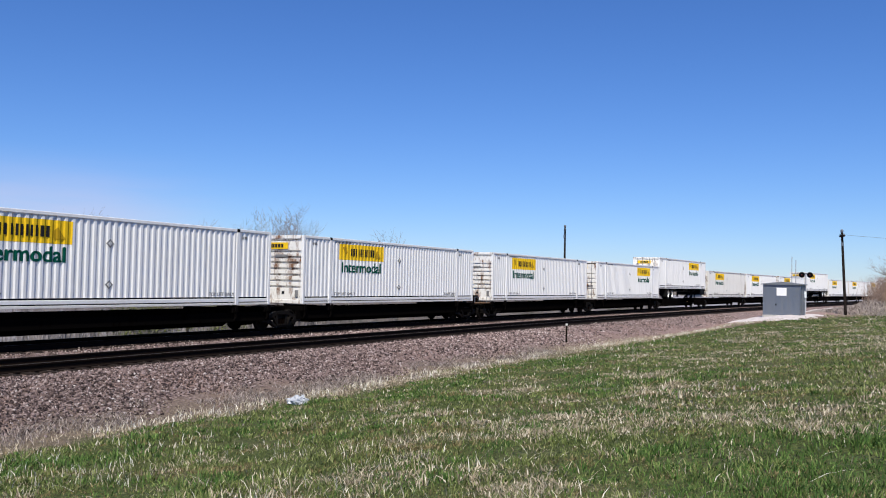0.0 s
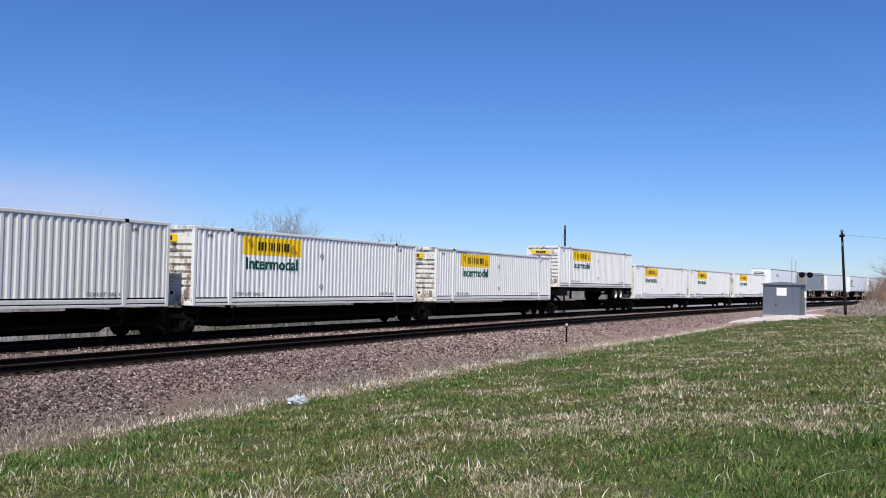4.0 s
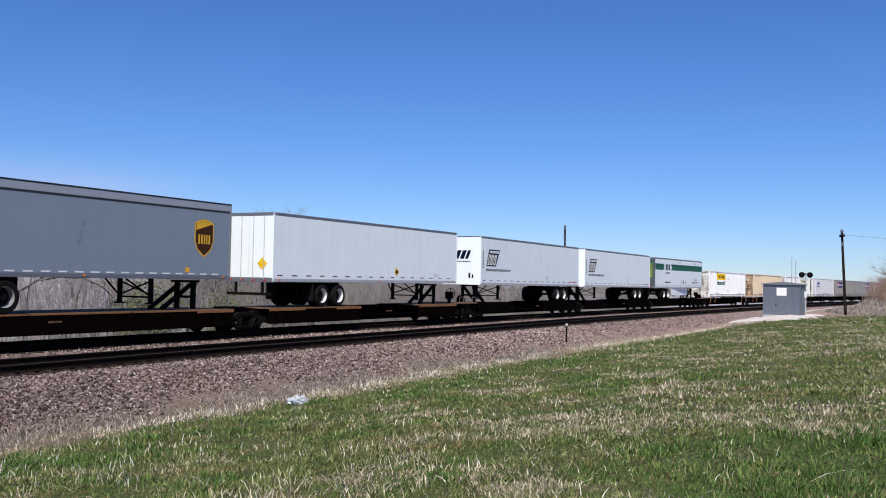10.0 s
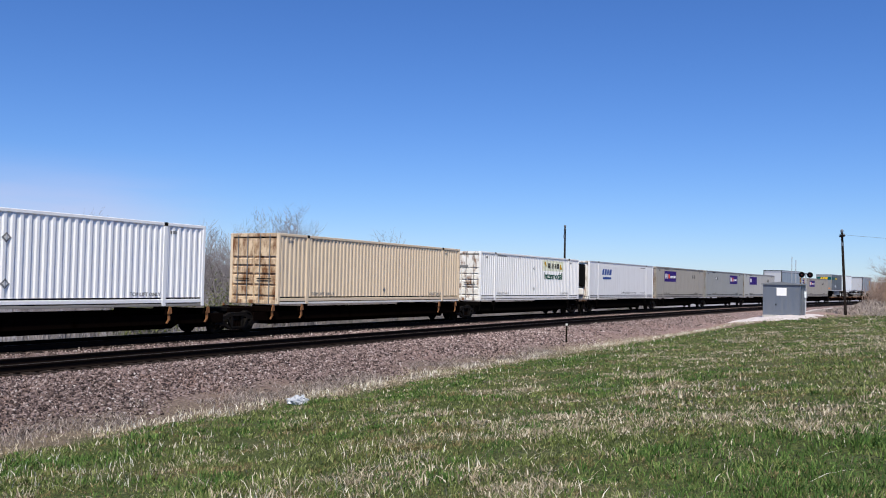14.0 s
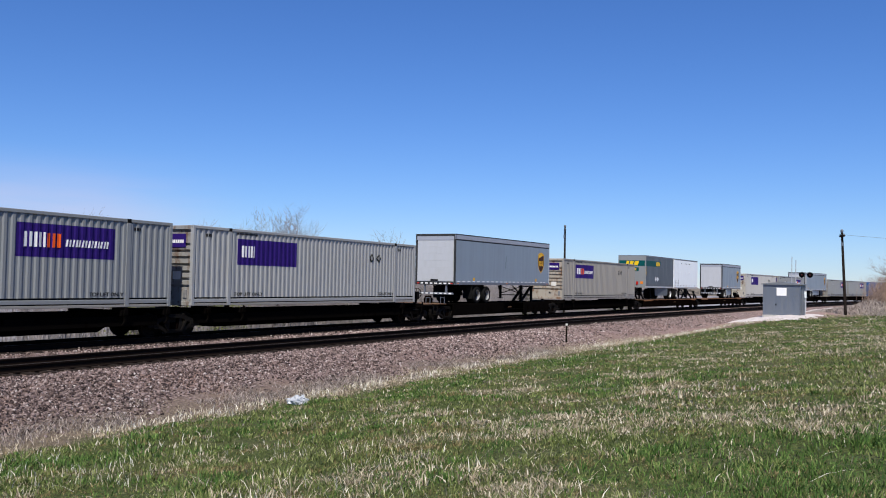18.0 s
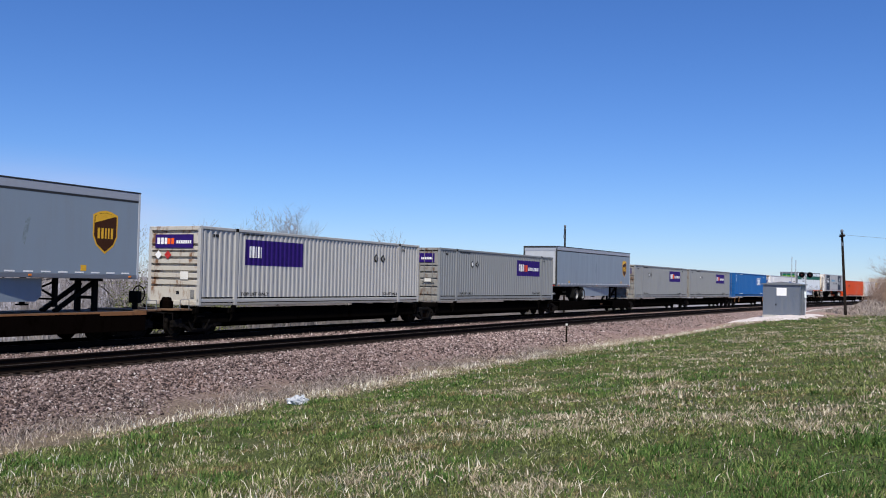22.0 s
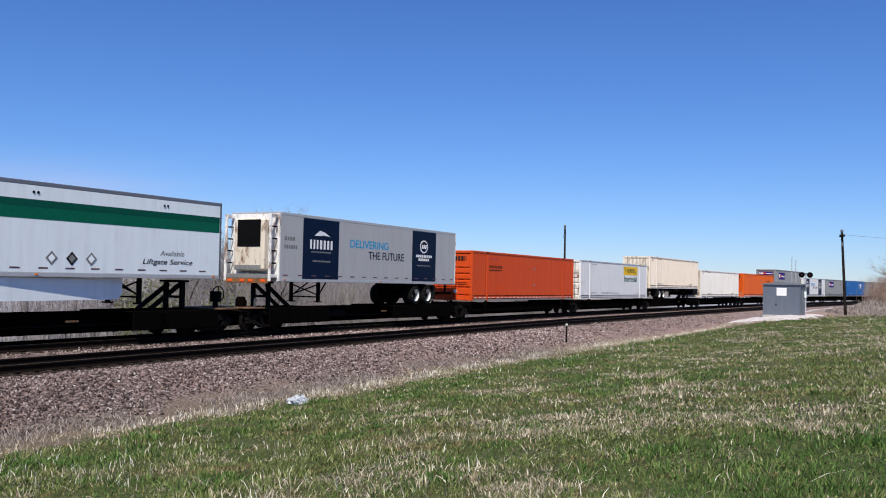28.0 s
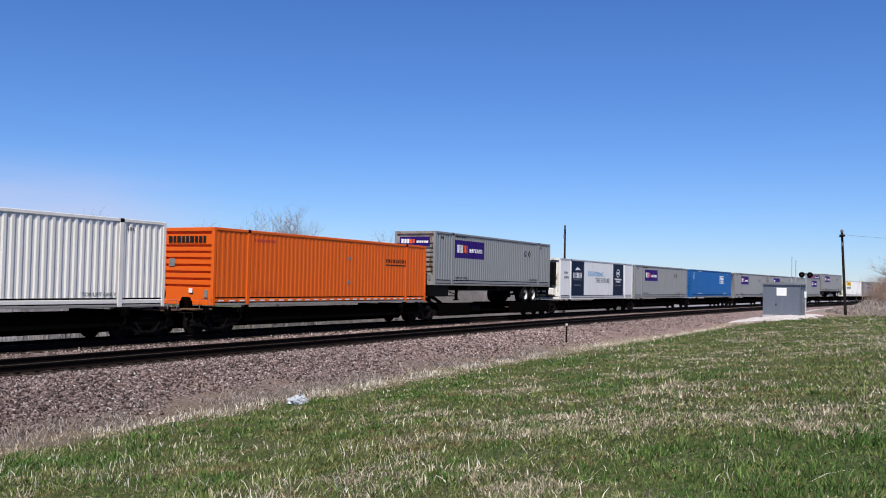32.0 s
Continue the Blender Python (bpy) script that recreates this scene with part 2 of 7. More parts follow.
def lettering(text):
    """The built-in font's letters as raw points and faces, one unit wide and high."""
    if text not in LETTERS:
        cu = bpy.data.curves.new("letters", "FONT")
        cu.body, cu.resolution_u = text, 3
        ob = new("letters", cu)
        dg = bpy.context.evaluated_depsgraph_get()
        me = bpy.data.meshes.new_from_object(ob.evaluated_get(dg))
        v = [tuple(p.co) for p in me.vertices]
        f = [tuple(p.vertices) for p in me.polygons]
        bpy.data.objects.remove(ob)
        bpy.data.curves.remove(cu)
        bpy.data.meshes.remove(me)
        x0, x1 = min(p[0] for p in v), max(p[0] for p in v)
        z0, z1 = min(p[1] for p in v), max(p[1] for p in v)
        LETTERS[text] = ([((p[0] - x0) / (x1 - x0), (p[1] - z0) / (z1 - z0)) for p in v], f)
    return LETTERS[text]


def words(name, text, ob, x0, x1, z0, z1, y, mat, slant=0.0, bold=0.0):
    v, f = lettering(text)
    s = Shape()
    shifts = [(0, 0), (bold, 0), (bold / 2, bold / 2)] if bold else [(0, 0)]
    for i, (dx, dz) in enumerate(shifts):
        s.add([(x0 + dx + a * (x1 - x0) + slant * b, y - 0.001 * i, z0 + dz + b * (z1 - z0)) for a, b in v], f)
    return part(name, s, mat, ob)


def blocks(name, ob, x0, x1, z0, z1, n, y, mat, slant=0.0, seed=1, turn=None, gap=0.3):
    """Plain bars in place of lettering, n of them side by side."""
    rnd = random.Random(seed)
    s = Shape()
    w = [rnd.uniform(0.7, 1.15) for _ in range(n)]
    unit = (x1 - x0) / (sum(w) + gap * (n - 1))
    x = x0
    for k in w:
        e = x + k * unit
        s.slab([(x, z0), (e, z0), (e + slant, z1), (x + slant, z1)], y - 0.004, y)
        x = e + gap * unit
    if turn:
        s.v = [turn(p) for p in s.v]
    return tagged(part(name, s, mat, ob), kind="stuff")


def on_end(half):
    """Turns what is drawn in x and z on a plane y into a picture on the end that faces back along the line."""
    return lambda p: (-half + p[1], -p[0], p[2])

# ---- freight containers ----
LC, WC, HC = 16.154, 1.295, 2.93     # length, half width, height
PITCH, DEEP = 0.28, 0.034


def fold(x):
    """How deep the corrugated wall lies at x."""
    t = (x / PITCH) % 1.0
    for a, b, p, q in ((0.0, 0.34, 0, 0), (0.34, 0.50, 0, 1), (0.50, 0.84, 1, 1), (0.84, 1.0, 1, 0)):
        if t <= b:
            return DEEP * (p + (q - p) * (t - a) / (b - a))
    return 0.0


def drape(s, name):
    """Lays flat lettering onto the folds of a container's wall."""
    bm = bmesh.new()
    vs = [bm.verts.new(p) for p in s.v]
    for f in s.f:
        bm.faces.new([vs[k] for k in f])
    x0, x1 = min(p[0] for p in s.v), max(p[0] for p in s.v)
    k = math.floor(x0 / PITCH)
    while k * PITCH < x1:
        for a in (0.0, 0.34, 0.50, 0.84):
            x = (k + a) * PITCH
            if x0 < x < x1:
                bmesh.ops.bisect_plane(bm, geom=bm.verts[:] + bm.edges[:] + bm.faces[:], plane_co=(x, 0, 0), plane_no=(1, 0, 0))
        k += 1
    for v in bm.verts:
        v.co.y += 0.064 + 0.6 * fold(v.co.x)
    me = bpy.data.meshes.new(name)
    bm.to_mesh(me)
    bm.free()
    return me


def corrugated(x0, x1, z0, z1, y, out=-1, lift=0.0, share=1.0):
    xs = {x0, x1}
    k = math.floor(x0 / PITCH)
    while k * PITCH < x1:
        xs |= {x for x in ((k + a) * PITCH for a in (0.0, 0.34, 0.50, 0.84)) if x0 < x < x1}
        k += 1
    xs = sorted(xs)
    s = Shape()
    p = [(x, y - out * (share * fold(x) - lift), z) for x in xs for z in (z0, z1)]
    f = [(2 * i, 2 * i + 2, 2 * i + 3, 2 * i + 1) for i in range(len(xs) - 1)]
    if out > 0:
        f = [q[::-1] for q in f]
    return s.add(p, f)


def wall_of_panels(ob, x0, x1, z0, z1, y, out, n, mat, key):
    """A smooth wall of n sheets with open seams between them."""
    w = (x1 - x0) / n
    lo, hi = sorted((y, y - out * 0.03))
    back = part("side_wall", lambda: Shape().box(x0, x1, *sorted((y - out * 0.012, y - out * 0.05)), z0, z1), mat, ob, key=(key, "back", x0, z0, z1, out))
    for i in range(n):
        part("wall_panel", lambda: Shape().box(0.0015, w - 0.0015, lo, hi, z0, z1, 0.0015), mat, back, at=pose(x0 + i * w, 0, 0), key=(key, "sheet", w, lo, z0, z1))


def ribbed(half, z0, z1, grooves):
    """The closed end: a wall with level grooves pressed into it."""
    prof = [(z0, 0.0)]
    for g in grooves:
        prof += [(g - 0.065, 0.0), (g - 0.045, 0.085), (g + 0.04, 0.085), (g + 0.045, 0.0)]
    prof.append((z1, 0.0))
    w = WC - 0.13
    s = Shape()
    s.add([(-half + d, y, z) for z, d in prof for y in (-w, w)], [(2 * i, 2 * i + 2, 2 * i + 3, 2 * i + 1) for i in range(len(prof) - 1)])
    return s


GROOVES = (0.72, 0.98, 1.24, 1.50, 1.76, 2.0, 2.24, 2.72)


def door_leaf(half, y0, y1, rows=(0.35, 0.80, 1.25, 1.6, 1.95)):
    prof = [(0.16, 0.0)]
    for g in rows:
        prof += [(g - 0.09, 0.0), (g - 0.06, 0.06), (g + 0.03, 0.06), (g + 0.035, 0.0)]
    prof.append((2.72, 0.0))
    s = Shape()
    s.add([(-half + 0.02 + d, y, z) for z, d in prof for y in (y0, y1)], [(2 * i, 2 * i + 2, 2 * i + 3, 2 * i + 1) for i in range(len(prof) - 1)])
    for a, b in ((y0, y0 + 0.03), (y1 - 0.03, y1)):
        s.box(-half, -half + 0.05, a, b, 0.16, 2.72, 0.006)
    return s


def container(m, colour, end, left="ribs", smooth=False, label="", rail=None):
    """A 53 foot container, its base at the pose m. left: what closes the end that faces back along the line."""
    mat, emat = M[colour], M[end]
    rmat = M[rail] if rail else mat
    h, L = LC / 2, 2.0
    ob = thing("freight_container", m, label, "container", "containers on the train")
    for side, out in ((-1, -1), (1, 1)):
        y = side * (WC - 0.02)
        if smooth:
            wall_of_panels(ob, -h + 0.12, h - 0.12, 0.30, HC - 0.10, y, out, 13, mat, "flat")
        else:
            part("side_wall", lambda: corrugated(-h + 0.12, h - 0.12, 0.31, HC - 0.10, y, out, 0.0, 0.45 if colour in ("orange", "vermilion") else 1.0), mat, ob, key=("wall", side))
        part("top_rail", lambda: Shape().box(-h, h, min(side * WC, side * (WC - 0.08)), max(side * WC, side * (WC - 0.08)), HC - 0.11, HC, 0.012), rmat, ob, key=("toprail", side))
        part("bottom_rail", lambda: Shape().box(-h, h, min(side * (WC - 0.012), side * (WC - 0.10)), max(side * (WC - 0.012), side * (WC - 0.10)), 0.12, 0.25, 0.012), rmat, ob, key=("botrail", side))
        part("bottom_flange", lambda: Shape().box(-h + 0.02, h - 0.02, *sorted((side * (WC - 0.02), side * (WC - 0.14))), 0.0, 0.085, 0.01), M["chalk" if colour in ("white", "chalk", "cream", "beige") else "taupe"], ob, key=("flange", side))
        # black strip behind the rail: the shadow line under the wall, painted in
        part("rail_web", lambda: Shape().box(-h + 0.1, h - 0.1, *sorted((side * (WC - 0.075), side * (WC - 0.10))), 0.02, 0.34), M["black"], ob, key=("web", side))
        for e in (-1, 1):
            part("corner_post", lambda: Shape().box(min(e * h, e * (h - 0.14)), max(e * h, e * (h - 0.14)), min(side * (WC + 0.002), side * (WC - 0.14)), max(side * (WC + 0.002), side * (WC - 0.14)), 0.0, HC - 0.002, 0.012), mat, ob, key=("post", side, e))
            x = e * (h - L)
            part("lift_post", lambda: Shape().box(x - 0.09, x + 0.09, min(side * (WC + 0.004), side * (WC - 0.09)), max(side * (WC + 0.004), side * (WC - 0.09)), 0.01, HC - 0.12, 0.01), mat, ob, key=("lift", side, e))
            part("lift_casting", lambda: Shape().box(x - 0.09, x + 0.09, min(side * (WC + 0.006), side * (WC - 0.16)), max(side * (WC + 0.006), side * (WC - 0.16)), HC - 0.13, HC + 0.006, 0.01), M["iron"], ob, "dark steel casting", key=("cast", side, e))
            part("twist_lock", lambda: Shape().box(x - 0.07, x + 0.07, min(side * (WC - 0.02), side * (WC - 0.18)), max(side * (WC - 0.02), side * (WC - 0.18)), -0.10, 0.0, 0.01), M["carbrown"], ob, key=("lock", side, e))
    part("roof", lambda: Shape().box(-h + 0.05, h - 0.05, -WC + 0.06, WC - 0.06, HC - 0.06, HC - 0.015), mat, ob, key="roof")
    part("floor", lambda: Shape().box(-h + 0.05, h - 0.05, -WC + 0.06, WC - 0.06, 0.08, 0.20), M["carblack"], ob, key="floor")
    for e in (-1, 1):
        style = left if e < 0 else ("doors" if left == "ribs" else "ribs")
        turn = pose(0, 0, 0) if e < 0 else pose(0, 0, 0, 0, 0, 180)
        part("end_header", lambda: Shape().box(-h, -h + 0.12, -WC + 0.10, WC - 0.10, HC - 0.15, HC - 0.004, 0.01), emat, ob, at=turn, key="header")
        part("end_sill", lambda: Shape().box(-h + 0.002, -h + 0.12, -WC + 0.10, WC - 0.10, 0.0, 0.16, 0.01), emat, ob, at=turn, key="sill")
        if style == "ribs":
            part("end_wall", lambda: ribbed(h - 0.02, 0.16, HC - 0.15, GROOVES), emat, ob, at=turn, key="ribs")
            if e < 0:
                part("vent_box", lambda: Shape().box(-h - 0.02, -h + 0.03, -WC + 0.25, -WC + 0.42, 0.28, 0.58, 0.01), M["faded"], ob, key="vent")
                part("plate", lambda: Shape().box(-h + 0.01, -h + 0.025, -0.30, -0.16, 0.40, 0.52), M["ink"], ob, key="plate")
        elif style == "unit":
            part("end_wall", lambda: Shape().box(-h + 0.10, -h + 0.16, -WC + 0.13, WC - 0.13, 0.16, HC - 0.15), emat, ob, at=turn, key="cold")
            if e < 0:
                part("cooling_unit", lambda: Shape().box(-h - 0.32, -h + 0.10, -0.95, 0.95, 0.95, 2.66, 0.08), M["black"], ob, "black refrigeration unit", key="unit")
                part("fuel_tank", lambda: Shape().box(-h - 0.25, -h + 0.10, -0.85, 0.85, 0.28, 0.80, 0.06), M["chalk"], ob, key="tank")
        else:
            for a, b in ((-WC + 0.13, -0.008), (0.008, WC - 0.13)):
                d = part("door", lambda: door_leaf(h, a, b), emat, ob, at=turn, key=("leaf", a))
                for k in (0.28, 0.72):
                    y = a + (b - a) * k
                    rod = part("lock_rod", lambda: Shape().tube((-h - 0.03, y, 0.05), (-h - 0.03, y, HC - 0.06), 0.022, 8), M["faded"] if end not in ("orange", "vermilion") else emat, d, key=("rod", a, k))
                part("handle", lambda: Shape().box(-h - 0.06, -h - 0.03, a + 0.2, b - 0.2, 1.02, 1.06, 0.006), M["iron"], d, key=("hand", a))
    return ob


def y_of(smooth=False):
    return -WC - 0.05 if not smooth else -WC + 0.018


def strip(name, ob, x0, x1, z0, z1, mat, smooth=False, label=""):
    """A film on the wall that faces the camera's side; it follows the folds. x from the near end."""
    h = LC / 2
    if smooth:
        return part(name, Shape().box(x0 - h, x1 - h, -WC + 0.0176, -WC + 0.03, z0, z1), mat, ob, label)
    return part(name, corrugated(x0 - h, x1 - h, z0, z1, -WC + 0.02, -1, 0.004), mat, ob, label)


def end_film(name, ob, half, u0, u1, z0, z1, mat, label="", out=0.006):
    f = on_end(half)
    s = Shape().slab([(u0, z0), (u1, z0), (u1, z1), (u0, z1)], -out - 0.004, -out)
    s.v = [f(p) for p in s.v]
    return part(name, s, mat, ob, label)


def diamond(ob, x, z, r, y, mat, inner=None):
    part("placard", Shape().slab([(x - r, z), (x, z - r), (x + r, z), (x, z + r)], y - 0.008, y), mat, ob)
    if inner:
        part("placard", Shape().slab([(x - r * 0.6, z), (x, z - r * 0.6), (x + r * 0.6, z), (x, z + r * 0.6)], y - 0.012, y - 0.008), inner, ob)


def small_print(ob, smooth=False, tint="faded", seed=1):
    h, y = LC / 2, y_of(smooth) + (0.0 if smooth else 0.002)
    blocks("top_marking", ob, 0.7 - h, 1.0 - h, 2.55, 2.66, 3, y, M[tint], seed=seed)
    blocks("top_marking", ob, 2.4 - h, 3.6 - h, 2.72, 2.78, 9, y, M[tint], seed=seed + 1)
    blocks("top_marking", ob, 14.4 - h, 14.7 - h, 2.55, 2.66, 3, y, M[tint], seed=seed + 2)
    for x0, x1 in ((2.3, 4.0), (12.6, 14.0)):
        tagged(words("lift_notice", "TOP LIFT ONLY", ob, x0 - h, x1 - h, 0.36, 0.48, y, M[tint], bold=0.014), kind="stuff")


def hauler_film(ob, x0, smooth=False, end=True, tint="yellow"):
    """The yellow panel with bars for the haulier's name and the green word below."""
    h, y = LC / 2, y_of(smooth) - 0.002
    strip("logo_panel", ob, x0, x0 + 3.7, 1.97, 2.69, M[tint], smooth, "yellow name panel")
    x = x0 - h
    blocks("logo_marking", ob, x + 0.88, x + 1.40, 2.16, 2.50, 3, y, M["ink"], seed=3, gap=0.9)
    blocks("logo_marking", ob, x + 1.52, x + 2.85, 2.16, 2.50, 8, y, M["ink"], seed=4, gap=0.8)
    part("scroll_mark", Shape().slab([(x + 0.25, 2.55), (x + 0.50, 2.62), (x + 0.62, 2.30), (x + 0.42, 2.22)], y - 0.004, y), M["brownfilm"], ob)
    part("scroll_mark", Shape().slab([(x + 2.95, 2.30), (x + 3.15, 2.48), (x + 3.45, 2.12), (x + 3.05, 2.10)], y - 0.004, y), M["brownfilm"], ob)
    words("lettering", "Intermodal", ob, x + 0.18, x + 3.42, 1.40, 1.86, y, M["green"], bold=0.05)
    if end:
        end_film("end_panel", ob, h, -0.85, 0.45, 2.34, 2.62, M["yellow"], "yellow name panel")
        blocks("end_marking", ob, -0.55, 0.2, 2.40, 2.56, 5, -0.012, M["ink"], seed=5, turn=on_end(h))


def express_film(ob, x0, smooth=False, end=True, faint=False):
    """The violet panel with white and orange bars."""
    h, y = LC / 2, y_of(smooth) - 0.002
    strip("logo_panel", ob, x0, x0 + 3.7, 1.55, 2.56, M["purple"], smooth, "violet name panel")
    x = x0 - h
    blocks("logo_marking", ob, x + 0.25, x + 1.0, 1.85, 2.30, 5, y, M["snow"], seed=6, gap=0.7)
    if not faint:
        blocks("logo_marking", ob, x + 1.06, x + 1.55, 1.85, 2.28, 3, y, M["flame"], seed=7, gap=0.7)
        blocks("logo_marking", ob, x + 1.74, x + 3.4, 1.90, 2.12, 14, y, M["snow"], slant=0.04, seed=8, gap=0.8)
    if end:
        end_film("end_panel", ob, h, -0.95, 0.95, 2.12, 2.62, M["purple"], "violet name panel")
        blocks("end_marking", ob, -0.85, -0.35, 2.26, 2.50, 3, -0.012, M["snow"], seed=9, turn=on_end(h))
        blocks("end_marking", ob, -0.33, 0.0, 2.26, 2.48, 2, -0.012, M["flame"], seed=10, turn=on_end(h))
        blocks("end_marking", ob, 0.12, 0.85, 2.28, 2.40, 7, -0.012, M["snow"], seed=11, turn=on_end(h))


# ---- road trailers ----


def wheel_pair(ob, x, zc, side, rim):
    """A dual wheel of a trailer."""
    y = side * 1.0
    w = part("wheel", lambda: Shape().turned((x, y, zc), (0, side, 0), [(-0.22, 0.305), (0.07, 0.305), (0.075, 0.14), (0.20, 0.12), (0.215, 0.09)], 18), M["iron"], ob, key=("hub", x, zc, side))
    tyre = [(-0.28, 0.30), (-0.28, 0.45), (-0.24, 0.495), (-0.04, 0.495), (-0.02, 0.45), (0.0, 0.44), (0.02, 0.45), (0.04, 0.495), (0.24, 0.495), (0.28, 0.45), (0.28, 0.31), (0.20, 0.30)]
    part("tyre", lambda: Shape().turned((x, y, zc), (0, side, 0), tyre, 24, False), M["rubber"], w, key=("tyre", x, zc, side))
    dish = [(0.04, 0.24), (0.06, 0.272), (0.12, 0.285), (0.24, 0.295), (0.272, 0.303), (0.281, 0.313), (0.270, 0.316)]
    part("rim", lambda: Shape().turned((x, y, zc), (0, side, 0), dish, 28, False), M[rim], w, key=("rim", x, zc, side))


def running_gear(ob, half, front, base, floor, rim, spread=1.25, axles=2, bumper="silver", tail=2.85):
    """Two axles, landing legs, bumper and mud flaps under a trailer. front: -1 or 1, the end where it is hitched."""
    rear = -front
    tail = tail if axles > 1 else 0.95
    x1, x2 = rear * (half - tail), rear * (half - tail - spread * (axles - 1))
    part("slider_frame", lambda: Shape().box(min(x1, x2) - 1.0, max(x1, x2) + 0.9, -0.62, -0.42, floor - 0.34, floor, 0.01).box(min(x1, x2) - 1.0, max(x1, x2) + 0.9, 0.42, 0.62, floor - 0.34, floor, 0.01).box(min(x1, x2) - 0.7, max(x1, x2) + 0.6, -0.42, 0.42, floor - 0.28, floor - 0.18), M["black"], ob, key=("slider", half, front, floor, tail))
    for x in (x1, x2)[:axles]:
        part("axle", lambda: Shape().tube((x, -1.0, base + 0.5), (x, 1.0, base + 0.5), 0.065, 10).box(x - 0.12, x + 0.12, -0.56, -0.46, base + 0.45, floor - 0.2).box(x - 0.12, x + 0.12, 0.46, 0.56, base + 0.45, floor - 0.2), M["iron"], ob, key=("axle", x, base, floor))
        for side in (-1, 1):
            wheel_pair(ob, x, base + 0.497, side, rim)
    xl = front * (half - (3.5 if axles > 1 else 2.9))
    for side in (-1, 1):
        part("landing_leg", lambda: Shape().box(xl - 0.07, xl + 0.07, side * 0.75 - 0.07, side * 0.75 + 0.07, base + 0.22, floor, 0.01).box(xl - 0.14, xl + 0.14, side * 0.75 - 0.14, side * 0.75 + 0.14, base + 0.18, base + 0.23), M["black"], ob, key=("leg", xl, side, base, floor))
        part("leg_brace", lambda: Shape().beam((xl, side * 0.75, base + 0.45), (xl + rear * 0.9, side * 0.5, floor - 0.02), 0.05, 0.05), M["black"], ob, key=("brace", xl, side, base, floor))
        xb = x1 + rear * 0.72
        part("mud_flap", lambda: Shape().box(xb - 0.01, xb + 0.01, side * 1.0 - 0.3, side * 1.0 + 0.3, base + 0.28, floor - 0.05), M["rubber"], ob, key=("flap", xb, side, base, floor))
    part("leg_brace", lambda: Shape().beam((xl, -0.75, base + 0.5), (xl, 0.75, floor - 0.1), 0.05, 0.05).beam((xl, 0.75, base + 0.5), (xl, -0.75, floor - 0.1), 0.05, 0.05).beam((xl, -0.75, base + 0.42), (xl, 0.75, base + 0.42), 0.06, 0.06), M["black"], ob, key=("cross", xl, base, floor))
    xr = rear * (half - 0.10)
    part("rear_bumper", lambda: Shape().box(xr - 0.05, xr + 0.05, -1.15, 1.15, base + 0.52, base + 0.64, 0.01).box(xr - 0.04, xr + 0.04, -0.75, -0.65, base + 0.6, floor).box(xr - 0.04, xr + 0.04, 0.65, 0.75, base + 0.6, floor), M[bumper], ob, key=("bumper", xr, base, floor))


DECK = 0.95      # the cars' deck over the rails


